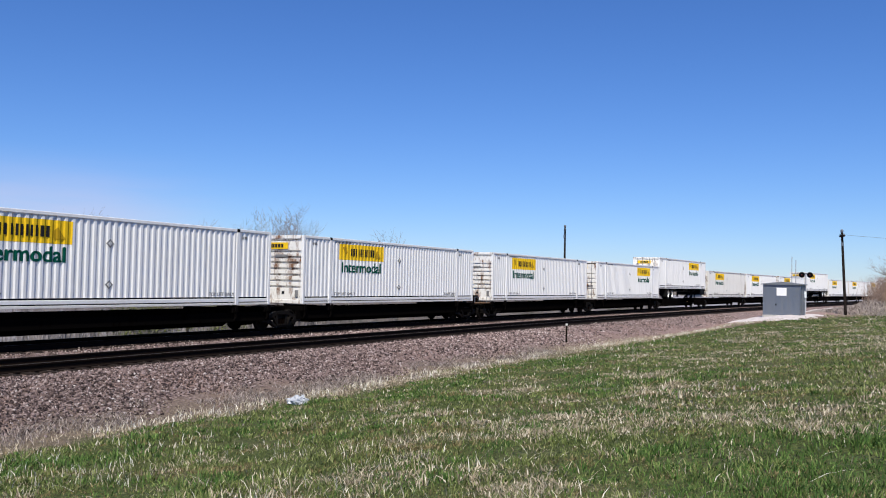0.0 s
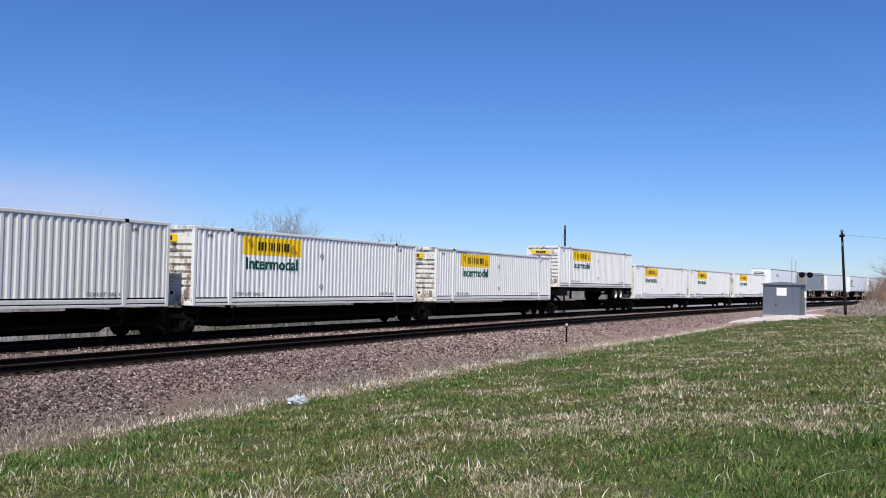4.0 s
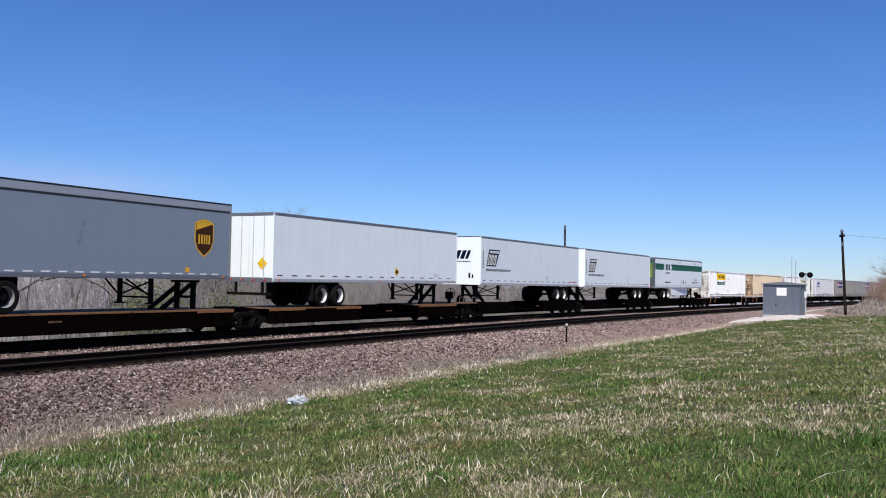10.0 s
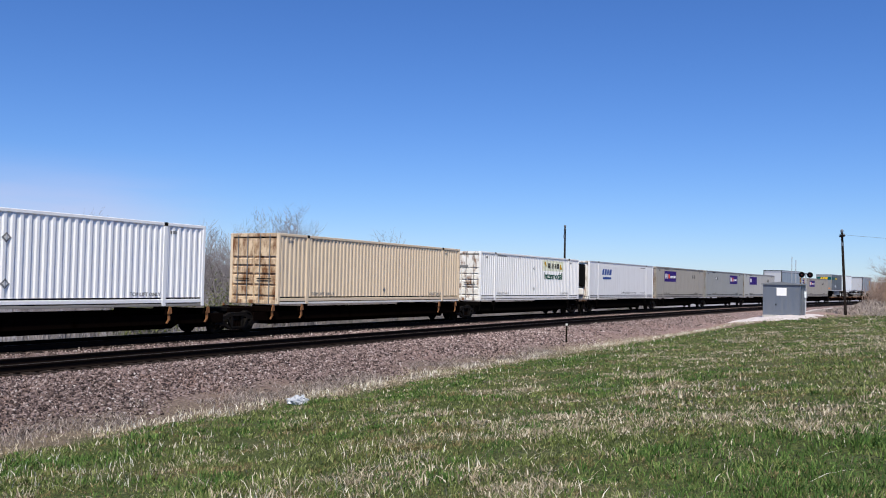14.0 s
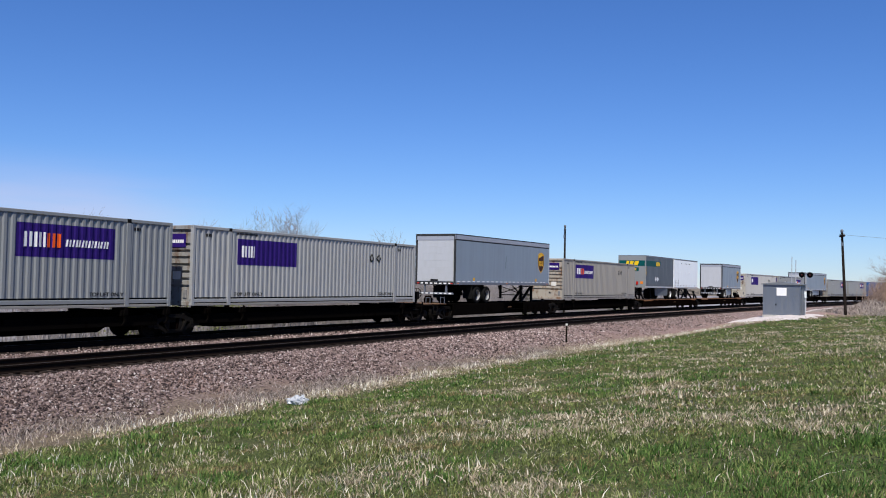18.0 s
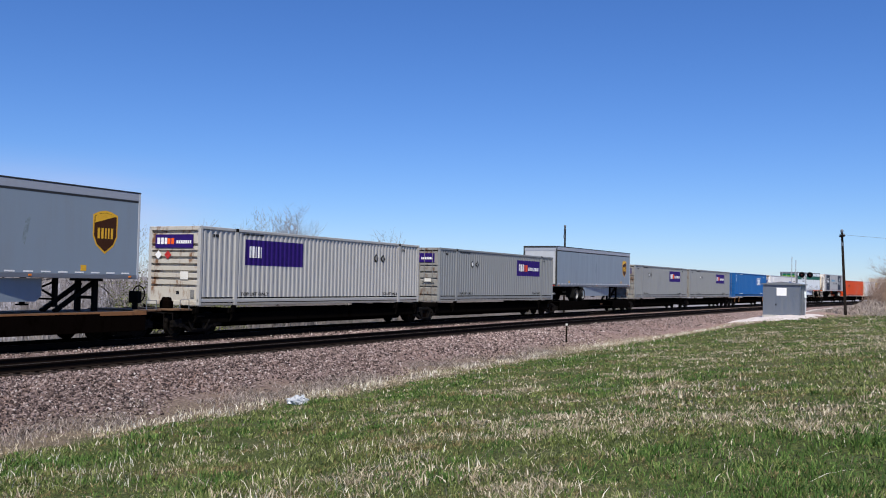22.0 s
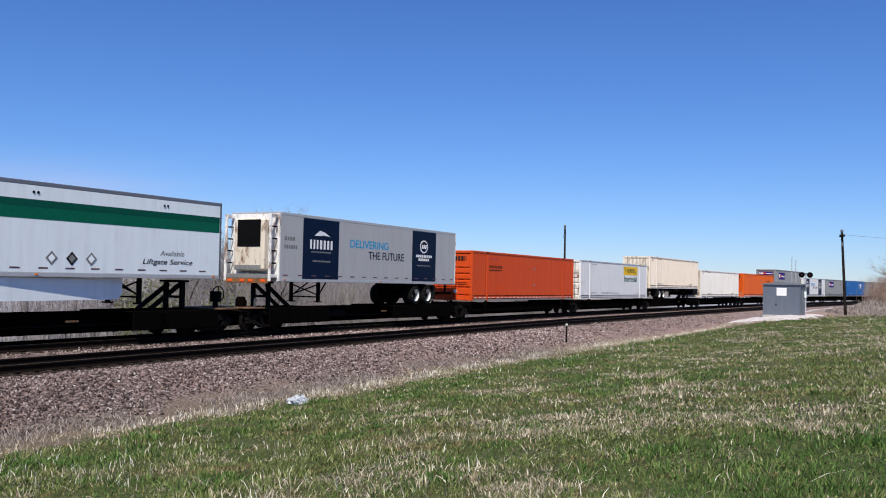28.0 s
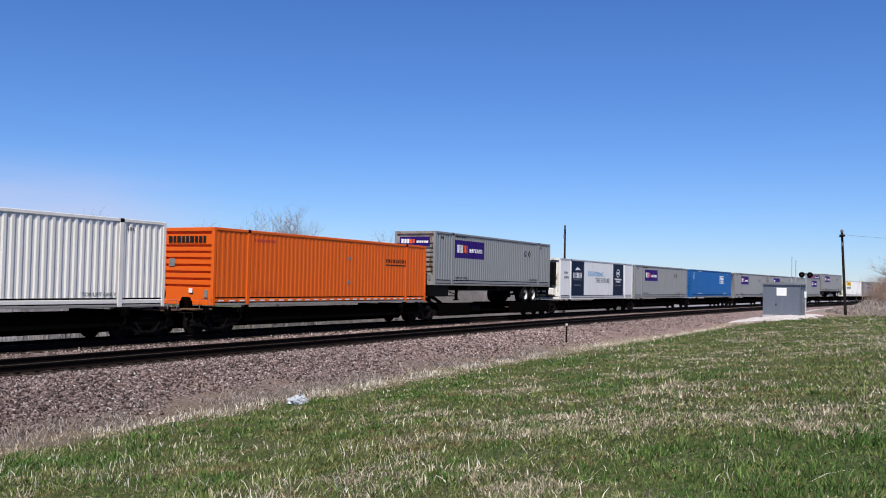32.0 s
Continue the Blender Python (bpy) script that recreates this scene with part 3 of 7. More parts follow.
def trailer(m, length, colour, front, end, rail="railgrey", label="", tall=2.90, low=2.03, rim="rim", band=None, seams=13, skirt=None, tail=2.85):
    """A box trailer, its base on the deck. front: -1 when its nose faces back along the line, 1 when its doors do."""
    h, w = length / 2, 1.295
    ob = thing("semi_trailer", m, label, "trailer", "road trailers on the train")
    z0, z1 = low - DECK, low - DECK + tall
    mat = M[colour]
    for side in (-1, 1):
        lo, hi = sorted((side * (w - 0.004), side * (w - 0.05)))
        wall_of_panels(ob, -h + 0.10, h - 0.10, z0 + 0.14, z1 - (0.30 if rail == "upsdark" else 0.13), side * (w - 0.006), side, seams if side < 0 else 1, mat, "trail")
        lo, hi = sorted((side * w, side * (w - 0.07)))
        if rail == "upsdark":
            part("top_rail", lambda: Shape().box(-h, h, lo, hi, z1 - 0.30, z1 - 0.045, 0.015), M["upsrail"], ob, key=("ttop", length, z1, side))
            lo3, hi3 = sorted((side * (w + 0.01), side * (w - 0.07)))
            part("roof_edge", lambda: Shape().box(-h, h, lo3, hi3, z1 - 0.045, z1, 0.01), M[rail], ob, key=("tedge", length, z1, side))
        else:
            part("top_rail", lambda: Shape().box(-h, h, lo, hi, z1 - 0.13, z1, 0.015), M[rail], ob, key=("ttop", length, z1, side))
        part("bottom_rail", lambda: Shape().box(-h, h, lo, hi, z0, z0 + 0.14, 0.012), M["silver"] if rail != "upsdark" else M["railgrey"], ob, key=("tbot", length, z0, side))

        def dashes():
            s, x, tz = Shape(), -h + 0.3, 0.165 if rail == "upsdark" else 0.25
            while x < h - 0.5:
                s.box(x, x + (0.34 if rail == "upsdark" else 0.34), side * (w - 0.003) - 0.003, side * (w - 0.003) + 0.003, z0 + tz, z0 + tz + 0.045)
                x += 0.62 if rail == "upsdark" else 0.98
            return s
        tagged(part("reflective_tape", dashes, M["tape"] if rail != "upsdark" else M["snow"], ob, key=("tape", length, z0, side, rail)), kind="stuff")
        for x in (-h + 0.4, 0.0, h - 0.4):
            part("marker_light", lambda: Shape().box(-0.06, 0.06, *sorted((side * w, side * (w + 0.02))), z0 + 0.05, z0 + 0.11, 0.008), M["amber"], ob, "amber lens", at=pose(x, 0, 0), key=("marker", side, z0))
        for e in (-1, 1):
            a, b = sorted((e * (h + 0.002), e * (h - 0.11)))
            lo2, hi2 = sorted((side * (w + 0.002), side * (w - 0.10)))
            part("corner_post", lambda: Shape().box(a, b, lo2, hi2, z0 + 0.002, z1 - 0.002, 0.02), M[end] if (e == front or rail != "upsdark") else M[rail], ob, key=("tpost", length, z0, z1, side, e))
        if band:
            part("upper_band", lambda: Shape().box(-h + 0.1, h - 0.1, *sorted((side * (w - 0.002), side * (w - 0.02))), z1 - 0.36, z1 - 0.30), M[band], ob, key=("band", length, z1, side))
    part("roof", lambda: Shape().box(-h + 0.02, h - 0.02, -w + 0.03, w - 0.03, z1 - 0.05, z1 - 0.012), mat, ob, key=("troof", length, z1))
    part("floor", lambda: Shape().box(-h + 0.05, h - 0.05, -w + 0.05, w - 0.05, z0 + 0.02, z0 + 0.12), M["black"], ob, key=("tfloor", length, z0))
    part("nose_wall", lambda: Shape().box(*sorted((front * (h - 0.002), front * (h - 0.06))), -w + 0.10, w - 0.10, z0, z1 - 0.06, 0.01), M[end], ob, key=("nose", length, z0, z1, front))
    part("nose_rail", lambda: Shape().box(*sorted((front * (h + 0.004), front * (h - 0.09))), -w + 0.02, w - 0.02, z1 - 0.07, z1 - 0.002, 0.01), M[rail], ob, key=("noserail", length, z1, front))
    e = -front
    part("rear_header", lambda: Shape().box(*sorted((e * (h + 0.006), e * (h - 0.14))), -w + 0.02, w - 0.02, z1 - 0.14, z1 - 0.002, 0.01), M[rail], ob, key=("rearframe", length, z0, z1, front))
    part("rear_sill", lambda: Shape().box(*sorted((e * (h + 0.006), e * (h - 0.14))), -w + 0.02, w - 0.02, z0 - 0.02, z0 + 0.17, 0.01), M[rail], ob, key=("rearsill", length, z0, z1, front))
    rear = e * h
    if rail == "upsdark":
        part("door_header", lambda: Shape().box(*sorted((rear + e * 0.002, rear - e * 0.06)), -w + 0.09, w - 0.09, z1 - 0.36, z1 - 0.13, 0.008), M["upsrail"], ob, key=("hood", length, z1, e))
        d = part("roll_up_door", lambda: Shape().box(*sorted((rear - e * 0.05, rear - e * 0.08)), -w + 0.12, w - 0.12, z0 + 0.17, z1 - 0.34), M[end], ob, key=("rolldoor", length, z0, z1, e))
        tall6 = (z1 - 0.36 - z0 - 0.19) / 6
        for k in range(6):
            part("door_section", lambda: Shape().box(*sorted((rear - e * 0.015, rear - e * 0.05)), -w + 0.13, w - 0.13, 0.001, tall6 - 0.001, 0.004), M[end], d, at=pose(0, 0, z0 + 0.19 + k * tall6), key=("section", length, z0, z1, e))
        part("latch", lambda: Shape().box(*sorted((rear - e * 0.02, rear + e * 0.03)), -0.20, 0.28, z0 + 0.20, z0 + 0.30, 0.01), M["ink"], d, key=("latch", rear, z0))
        for name, zt, xt in (("sill_tape", z0 + 0.07, rear + e * 0.008), ("bumper_tape", 0.58, e * (h - 0.046))):
            s = Shape()
            for k in range(7):
                s.box(*sorted((xt, xt + e * 0.004)), -1.05 + 0.30 * k, -0.88 + 0.30 * k, zt - 0.035, zt + 0.035)
            tagged(part(name, s, M["snow"], ob, "white reflective dashes"), kind="stuff")
    for a, b in ((-w + 0.10, -0.006), (0.006, w - 0.10)) if rail != "upsdark" else ():
        d = part("door", lambda: Shape().box(*sorted((rear - e * 0.002, rear - e * 0.06)), a, b, z0 + 0.17, z1 - 0.14, 0.008), M[end], ob, key=("tdoor", length, z0, z1, e, a))
        for k in (0.3, 0.78):
            y = a + (b - a) * k
            part("lock_rod", lambda: Shape().tube((rear + e * 0.02, y, z0 + 0.1), (rear + e * 0.02, y, z1 - 0.12), 0.014, 6), M["silver"], d, key=("trod", rear, y, z0, z1))
    for y in (-0.9, -0.3, 0.3, 0.9) if rail != "upsdark" else (-1.08, 1.08):
        part("tail_light", lambda: Shape().box(*sorted((rear + e * 0.004, rear + e * 0.02)), y - 0.07, y + 0.07, z0 + 0.04, z0 + 0.10), M["redlens"], ob, key=("tail", rear, y, z0))
    running_gear(ob, h, front, 0.0, z0, rim, axles=2 if length > 10 else 1, tail=tail, bumper="railgrey" if rail == "upsdark" else "iron")
    if skirt:
        gap, share = (4.5, 0.40) if length > 10 else (3.6, 0.36)
        xa, xb = sorted((front * (h - gap), front * (h - gap) - front * (length * share)))
        for side in (-1, 1):
            part("side_skirt", lambda: skirt_panel(xa, xb, z0, side, front), M[skirt], ob, key=("skirt", length, z0, side, front, skirt))
    return ob


def skirt_panel(xa, xb, z0, side, front):
    """An air skirt that draws in towards the nose, with rounded lower corners."""
    pts = [(xa, -0.02), (xb, -0.02), (xb, -0.55), (xb - 0.2, -0.72), (xa + 0.2, -0.72), (xa, -0.55)]
    n = len(pts)

    def y(x):
        k = (x - xa) / (xb - xa)
        return side * (1.26 - 0.26 * (k if front > 0 else 1 - k))
    p = [(x, y(x) + d, z0 + z) for d in (-0.012, 0.012) for x, z in pts]
    f = [tuple(range(n)), tuple(range(2 * n - 1, n - 1, -1))] + [(k, n + k, n + (k + 1) % n, (k + 1) % n) for k in range(n)]
    return Shape().add(p, f)


LIFTED = 1.98    # the floor of a container on its chassis


def chassis(m, front, label, tail="iron"):
    """A bare frame on wheels that carries a container."""
    h = LC / 2
    ob = thing("container_chassis", m, label, "trailer", "road trailers on the train")
    z = LIFTED - DECK
    part("main_beam", lambda: Shape().box(-h, h, -0.55, -0.42, z - 0.30, z - 0.02, 0.01), M["black"], ob, key=("chb", 1))
    part("main_beam", lambda: Shape().box(-h, h, 0.42, 0.55, z - 0.30, z - 0.02, 0.01), M["black"], ob, key=("chb", 2))
    for x in (-h + 0.12, -4.0, 0.0, 4.0, h - 0.12):
        part("cross_beam", lambda: Shape().box(x - 0.10, x + 0.10, -1.26, 1.26, z - 0.20, z, 0.01), M["black"], ob, key=("chx", x))
    part("front_bolster", lambda: Shape().box(*sorted((front * (h - 1.7), front * (h - 0.02))), -1.22, 1.22, z - 0.62, z - 0.01, 0.02), M["black"], ob, "black front bolster", key=("bolst", front))
    part("tail_bar", lambda: Shape().box(*sorted((-front * (h + 0.02), -front * (h - 0.06))), -1.20, 1.20, z - 0.26, z - 0.10, 0.01).box(*sorted((-front * (h + 0.02), -front * (h - 0.05))), -1.20, -1.05, z - 0.75, z - 0.26, 0.01), M[tail], ob, "tail bar with lamps", key=("tailbar", front))
    running_gear(ob, h, front, 0.0, z, "rim", bumper="iron")
    return ob


SKIN = -1.290    # films on a trailer's side lie here


def shield(ob, x, z, w, hgt, y):
    """A brown shield with a gold border."""
    def edge(k):
        return [(x - w * k, z + hgt * 0.42 * k), (x - w * 0.5 * k, z + hgt * 0.50 * k), (x, z + hgt * 0.53 * k), (x + w * 0.5 * k, z + hgt * 0.50 * k), (x + w * k, z + hgt * 0.42 * k),
                (x + w * k, z - hgt * 0.10 * k), (x + w * 0.72 * k, z - hgt * 0.33 * k), (x, z - hgt * 0.53 * k), (x - w * 0.72 * k, z - hgt * 0.33 * k), (x - w * k, z - hgt * 0.10 * k)]
    part("shield_border", Shape().slab(edge(1.0)[::-1], y - 0.003, y), M["gold"], ob)
    part("shield_field", Shape().slab(edge(0.90)[::-1], y - 0.006, y - 0.003), M["umber"], ob, "brown shield")
    part("shield_crest", Shape().slab([(x - w * 0.84, z + hgt * 0.22), (x + w * 0.84, z + hgt * 0.40), (x + w * 0.6, z + hgt * 0.43), (x, z + hgt * 0.47), (x - w * 0.6, z + hgt * 0.43), (x - w * 0.84, z + hgt * 0.37)], y - 0.009, y - 0.006), M["gold"], ob)
    blocks("shield_marking", ob, x - w * 0.62, x + w * 0.62, z - hgt * 0.16, z + hgt * 0.10, 5, y - 0.006, M["gold"], seed=2, gap=0.8)

# ---- railway cars ----
WHEELS = []        # every wheelset with its place along the train


def bogie(car, x, s):
    """A two-axle truck under a car, its middle at x. s: its place along the train."""
    b = part("bogie", lambda: Shape().box(-0.22, 0.22, -0.95, 0.95, 0.42, 0.66, 0.03).tube((0, 0, 0.6), (0, 0, 0.80), 0.22, 14), M["iron"], car, "dirty cast iron truck", at=pose(x, 0, 0), key="bolster")

    def frame_side(y):
        s = Shape()
        chord = [(-1.16, 0.54), (-0.72, 0.60), (-0.36, 0.73), (0.36, 0.73), (0.72, 0.60), (1.16, 0.54)]
        tie = [(-1.0, 0.44), (-0.66, 0.36), (-0.40, 0.21), (0.40, 0.21), (0.66, 0.36), (1.0, 0.44)]
        for line, w in ((chord, 0.15), (tie, 0.12)):
            for (x0, z0), (x1, z1) in zip(line, line[1:]):
                s.beam((x0, y, z0), (x1, y, z1), 0.17, w)
        for k in (-0.30, 0.30):
            s.box(k - 0.07, k + 0.07, y - 0.085, y + 0.085, 0.20, 0.74, 0.012)
        for k in (-1, 1):
            s.slab([(k * 1.25, 0.36), (k * 1.25, 0.56), (k * 1.05, 0.62), (k * 0.80, 0.62), (k * 0.76, 0.46), (k * 0.80, 0.36)][::k], y - 0.09, y + 0.09)
        o = y + math.copysign(0.10, y)
        for k in (-0.56, 0.56):
            s.beam((k, o, 0.58), (k * 0.62, o, 0.26), 0.05, 0.07)
        s.beam((-0.36, o, 0.24), (0.36, o, 0.24), 0.06, 0.05).beam((-0.3, o, 0.70), (0.3, o, 0.70), 0.06, 0.05)
        return s
    for side in (-1, 1):
        y = side * 0.98
        part("side_frame", lambda: frame_side(y), M["iron"], b, key=("sf", side))
        part("spring_nest", lambda: Shape().tube((-0.16, y, 0.26), (-0.16, y, 0.5), 0.075, 10).tube((0.0, y, 0.26), (0.0, y, 0.5), 0.075, 10).tube((0.16, y, 0.26), (0.16, y, 0.5), 0.075, 10), M["carbrown"], b, key=("spring", side))
        for e in (-0.89, 0.89):
            part("bearing", lambda: Shape().tube((e, y - 0.10, 0.42), (e, y + 0.10 + 0.06 * side, 0.42), 0.12, 12).box(e - 0.13, e + 0.13, y - 0.11, y + 0.11, 0.40, 0.56, 0.02), M["iron"], b, key=("bear", side, e))
    for e in (-0.89, 0.89):
        def wheels():
            s = Shape().tube((0, -0.95, 0), (0, 0.95, 0), 0.075, 10)
            for side in (-1, 1):
                s.turned((0, side * 0.72, 0), (0, side, 0), [(-0.075, 0.10), (-0.075, 0.445), (-0.045, 0.445), (-0.04, 0.42), (0.06, 0.415), (0.065, 0.36), (0.02, 0.34), (0.0, 0.2), (0.06, 0.13), (0.08, 0.12)], 24)
                for k in range(4):
                    a = math.pi / 2 * k
                    s.beam((0.25 * math.cos(a), side * 0.735, 0.25 * math.sin(a)), (0.25 * math.cos(a), side * 0.75, 0.25 * math.sin(a)), 0.05, 0.05)
            return s
        w = part("wheelset", wheels, M["iron"], b, at=pose(e, 0, 0.42), key="wheelset")
        WHEELS.append((w, e, s + e))
    return b


def sill(length, deep):
    a = length / 2
    return Shape().slab([(-a, 0.72), (-a + 1.6, 0.72), (-a + 2.6, deep), (a - 2.6, deep), (a - 1.6, 0.72), (a, 0.72), (a, 0.94), (-a, 0.94)], -0.36, 0.36)


def car(s0, s1, coupled0, coupled1, style, stands, runways, label):
    """One unit of an articulated spine car between two joints. stands: places of trailer hitches; runways: stretches of deck."""
    mid, length = (s0 + s1) / 2, s1 - s0
    ob = thing("spine_car", along(mid - run(0.0)), label, "railway car", "cars of the train")
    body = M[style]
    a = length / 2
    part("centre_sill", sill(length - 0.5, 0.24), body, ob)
    if not runways:
        for x in (-8.0, -6.077, 6.077, 8.0):
            if abs(x) > a - 0.1:
                continue
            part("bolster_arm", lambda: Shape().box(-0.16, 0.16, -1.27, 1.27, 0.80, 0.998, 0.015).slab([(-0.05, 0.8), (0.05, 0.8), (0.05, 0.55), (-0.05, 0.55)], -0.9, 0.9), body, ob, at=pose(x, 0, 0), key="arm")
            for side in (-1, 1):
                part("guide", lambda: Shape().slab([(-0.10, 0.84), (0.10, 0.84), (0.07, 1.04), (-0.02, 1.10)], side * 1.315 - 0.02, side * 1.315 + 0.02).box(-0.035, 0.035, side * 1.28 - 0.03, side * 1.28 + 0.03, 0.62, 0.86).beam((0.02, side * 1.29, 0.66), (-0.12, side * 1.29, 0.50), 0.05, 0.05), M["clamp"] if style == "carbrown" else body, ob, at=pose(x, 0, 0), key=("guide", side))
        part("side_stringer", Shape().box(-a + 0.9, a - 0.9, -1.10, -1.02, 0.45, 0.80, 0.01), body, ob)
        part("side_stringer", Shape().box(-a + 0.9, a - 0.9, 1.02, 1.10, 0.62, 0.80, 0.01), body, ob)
    for x0, x1 in runways:
        part("deck", Shape().box(x0, x1, -1.30, 1.30, 0.905, 0.948, 0.012), M["deckrust"] if style == "carbrown" else body, ob, "rusty steel deck")
        if style == "carbrown":
            part("deck_edge", Shape().box(x0 + 0.01, x1 - 0.01, -1.318, -1.301, 0.900, 0.954), M["clamp"], ob, "rust-orange deck edge")
            for e0, e1 in ((x0 + 0.005, x0 + 2.4), (x1 - 2.0, x1 - 0.005)):
                part("end_plate", Shape().box(e0, e1, -1.326, -1.319, 0.83, 0.950, 0.002), M["clamp"], ob, "rust-orange plate at the deck's end")
        for y in (-1.28, 1.28):
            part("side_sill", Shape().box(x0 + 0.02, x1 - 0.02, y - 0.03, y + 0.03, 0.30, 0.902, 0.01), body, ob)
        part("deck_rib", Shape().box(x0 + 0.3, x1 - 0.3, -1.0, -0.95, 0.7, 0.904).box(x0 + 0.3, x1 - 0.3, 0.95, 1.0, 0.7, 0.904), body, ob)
    for x, lean, top in stands:
        hitch = part("hitch_stand", lambda: Shape().box(-0.35, 0.35, -0.42, 0.42, top - 0.09, top - 0.004, 0.02).box(-0.10, 0.10, -0.46, -0.34, 0.94, top - 0.06, 0.01).box(-0.10, 0.10, 0.34, 0.46, 0.94, top - 0.06, 0.01).box(-0.08, 0.08, -0.4, 0.4, 1.35, 1.45), M["black"], ob, at=pose(x, 0, 0), key=("hitch", top))
        for y in (-0.3, 0.3):
            part("hitch_strut", lambda: Shape().beam((0.0, y, top - 0.15), (lean * 1.5, y, 0.96), 0.13, 0.13), M["black"], hitch, key=("strut", lean, y, top))
    part("brake_reservoir", lambda: Shape().tube((-0.6, 0, 0), (0.6, 0, 0), 0.16, 12), M["iron"], ob, at=pose(-2.2, -0.55, 0.62), key="tank2")
    part("brake_pipe", Shape().tube((-a + 0.8, -0.45, 0.50), (a - 0.8, -0.45, 0.50), 0.03, 6), M["iron"], ob)
    part("stencil", Shape().box(0.6, 1.1, -1.318 if runways else -0.366, -1.312 if runways else -0.36, 0.66, 0.72), M["deckrust"], ob)
    for coupled, e in ((coupled0, -1), (coupled1, 1)):
        if coupled:
            bogie(ob, e * (a - 1.75), mid + e * (a - 1.75))
            part("coupler", lambda: Shape().box(-0.5, 0.08, -0.11, 0.11, 0.76, 0.98, 0.03).box(-0.06, 0.22, -0.16, 0.10, 0.72, 1.0, 0.04), M["iron"], ob, at=pose(a - 0.12, 0, 0) if e > 0 else pose(-a + 0.12, 0, 0, 0, 0, 180), key="coupler")
            part("end_platform", lambda: Shape().box(-0.5, 0.5, -1.25, 1.25, 0.90, 0.96, 0.01), M["deckrust"], ob, at=pose(e * (a - 0.8), 0, 0.03), key="endplat")
            if e > 0:
                post = part("brake_stand", lambda: Shape().box(-0.05, 0.05, -0.10, 0.10, 0.98, 1.60, 0.01).box(-0.10, 0.10, -0.22, 0.22, 1.20, 1.62, 0.02), M["black"], ob, at=pose(a - 0.75, -0.45, 0), key="stand")
                rim = [(0.28 * math.cos(k * math.pi / 10), 0.28 * math.sin(k * math.pi / 10)) for k in range(21)]

                def wheel_ring():
                    s = Shape()
                    for (p, q), (u, w) in zip(rim, rim[1:]):
                        s.tube((0, p, q), (0, u, w), 0.022, 6, cap=False)
                    for k in range(0, 20, 5):
                        s.tube((0, 0, 0), (0, *rim[k]), 0.018, 6)
                    return s
                part("brake_wheel", wheel_ring, M["iron"], post, at=pose(0.16, 0, 1.52), key="brakewheel")
            else:
                part("end_cabinet", lambda: Shape().box(-0.14, 0.14, -0.22, 0.22, 0.98, 1.28, 0.03).tube((0.0, -0.16, 1.30), (0.0, 0.16, 1.30), 0.10, 12), M["carbrown"], ob, "dark rusty brake gear box", at=pose(-a + 0.85, -0.35, 0), key="cabinet")
            part("uncoupling_lever", lambda: Shape().tube((0, -1.3, 0.85), (0, -0.1, 0.85), 0.016, 6).tube((0, -1.3, 0.85), (0, -1.3, 0.55), 0.016, 6), M["iron"], ob, at=pose(e * (a - 0.22), 0, 0), key="lever")
            part("grab_iron", lambda: Shape().tube((-0.22, -1.28, 0.99), (-0.22, -1.28, 1.32), 0.014, 6).tube((0.22, -1.28, 0.99), (0.22, -1.28, 1.32), 0.014, 6).tube((-0.22, -1.28, 1.32), (0.22, -1.28, 1.32), 0.014, 6), M["railgrey"], ob, at=pose(e * (a - 0.8), 0, 0), key="grab")
            part("brake_hose", lambda: Shape().tube((0, -0.3, 0.75), (0.25 * e, -0.3, 0.45), 0.025, 6), M["rubber"], ob, at=pose(e * (a - 0.2), 0, 0), key=("hose", e))
        elif e < 0:
            bogie(ob, -a, s0)
            part("joint_casting", lambda: Shape().box(-0.45, 0.45, -0.30, 0.30, 0.80, 1.0, 0.04), M["iron"], ob, at=pose(-a, 0, 0), key="joint")
    return ob, mid


# ---- the train, from its fore part to its rear ----
LOADS = []         # (object, place along the train, height, tilt on its hitch)
WH_L = "white corrugated freight container with a yellow name panel, on the train"
SMALL = random.Random(5)


def box_on(s0, s1, z=1.10, **given):
    c = (s0 + s1) / 2
    ob = container(along(c - run(0.0), 0, z), **given)
    LOADS.append((ob, c, z, pose(0, 0, 0)))
    return ob


def white_box(s0, s1, x0, z=1.10, left="ribs", end=True, tone="white", tail="whiteend", tint="yellow"):
    ob = box_on(s0, s1, z, colour=tone, end=tail, left=left, label=WH_L if z < 1.3 else "white freight container with yellow name panel on a wheeled chassis")
    hauler_film(ob, x0, end=end, tint=tint)
    small_print(ob, seed=SMALL.randint(0, 99))
    h = LC / 2
    for z2 in (2.08, 0.74):
        diamond(ob, 7.9 - h, z2, 0.16, y_of(), M["faded"], M["chalk"])
    end_film("end_placard", ob, h, -0.95, -0.70, 1.42, 1.68, M["faded"])
    end_film("end_label", ob, h, -0.2, 0.45, 2.0, 2.10, M["faded"])
    return ob


def plain_box(s0, s1, tone, tail, left, label, z=1.10):
    ob = box_on(s0, s1, z, colour=tone, end=tail, left=left, label=label)
    small_print(ob, seed=SMALL.randint(0, 99))
    diamond(ob, 8.2 - LC / 2, 0.62, 0.13, y_of(), M["faded"])
    return ob


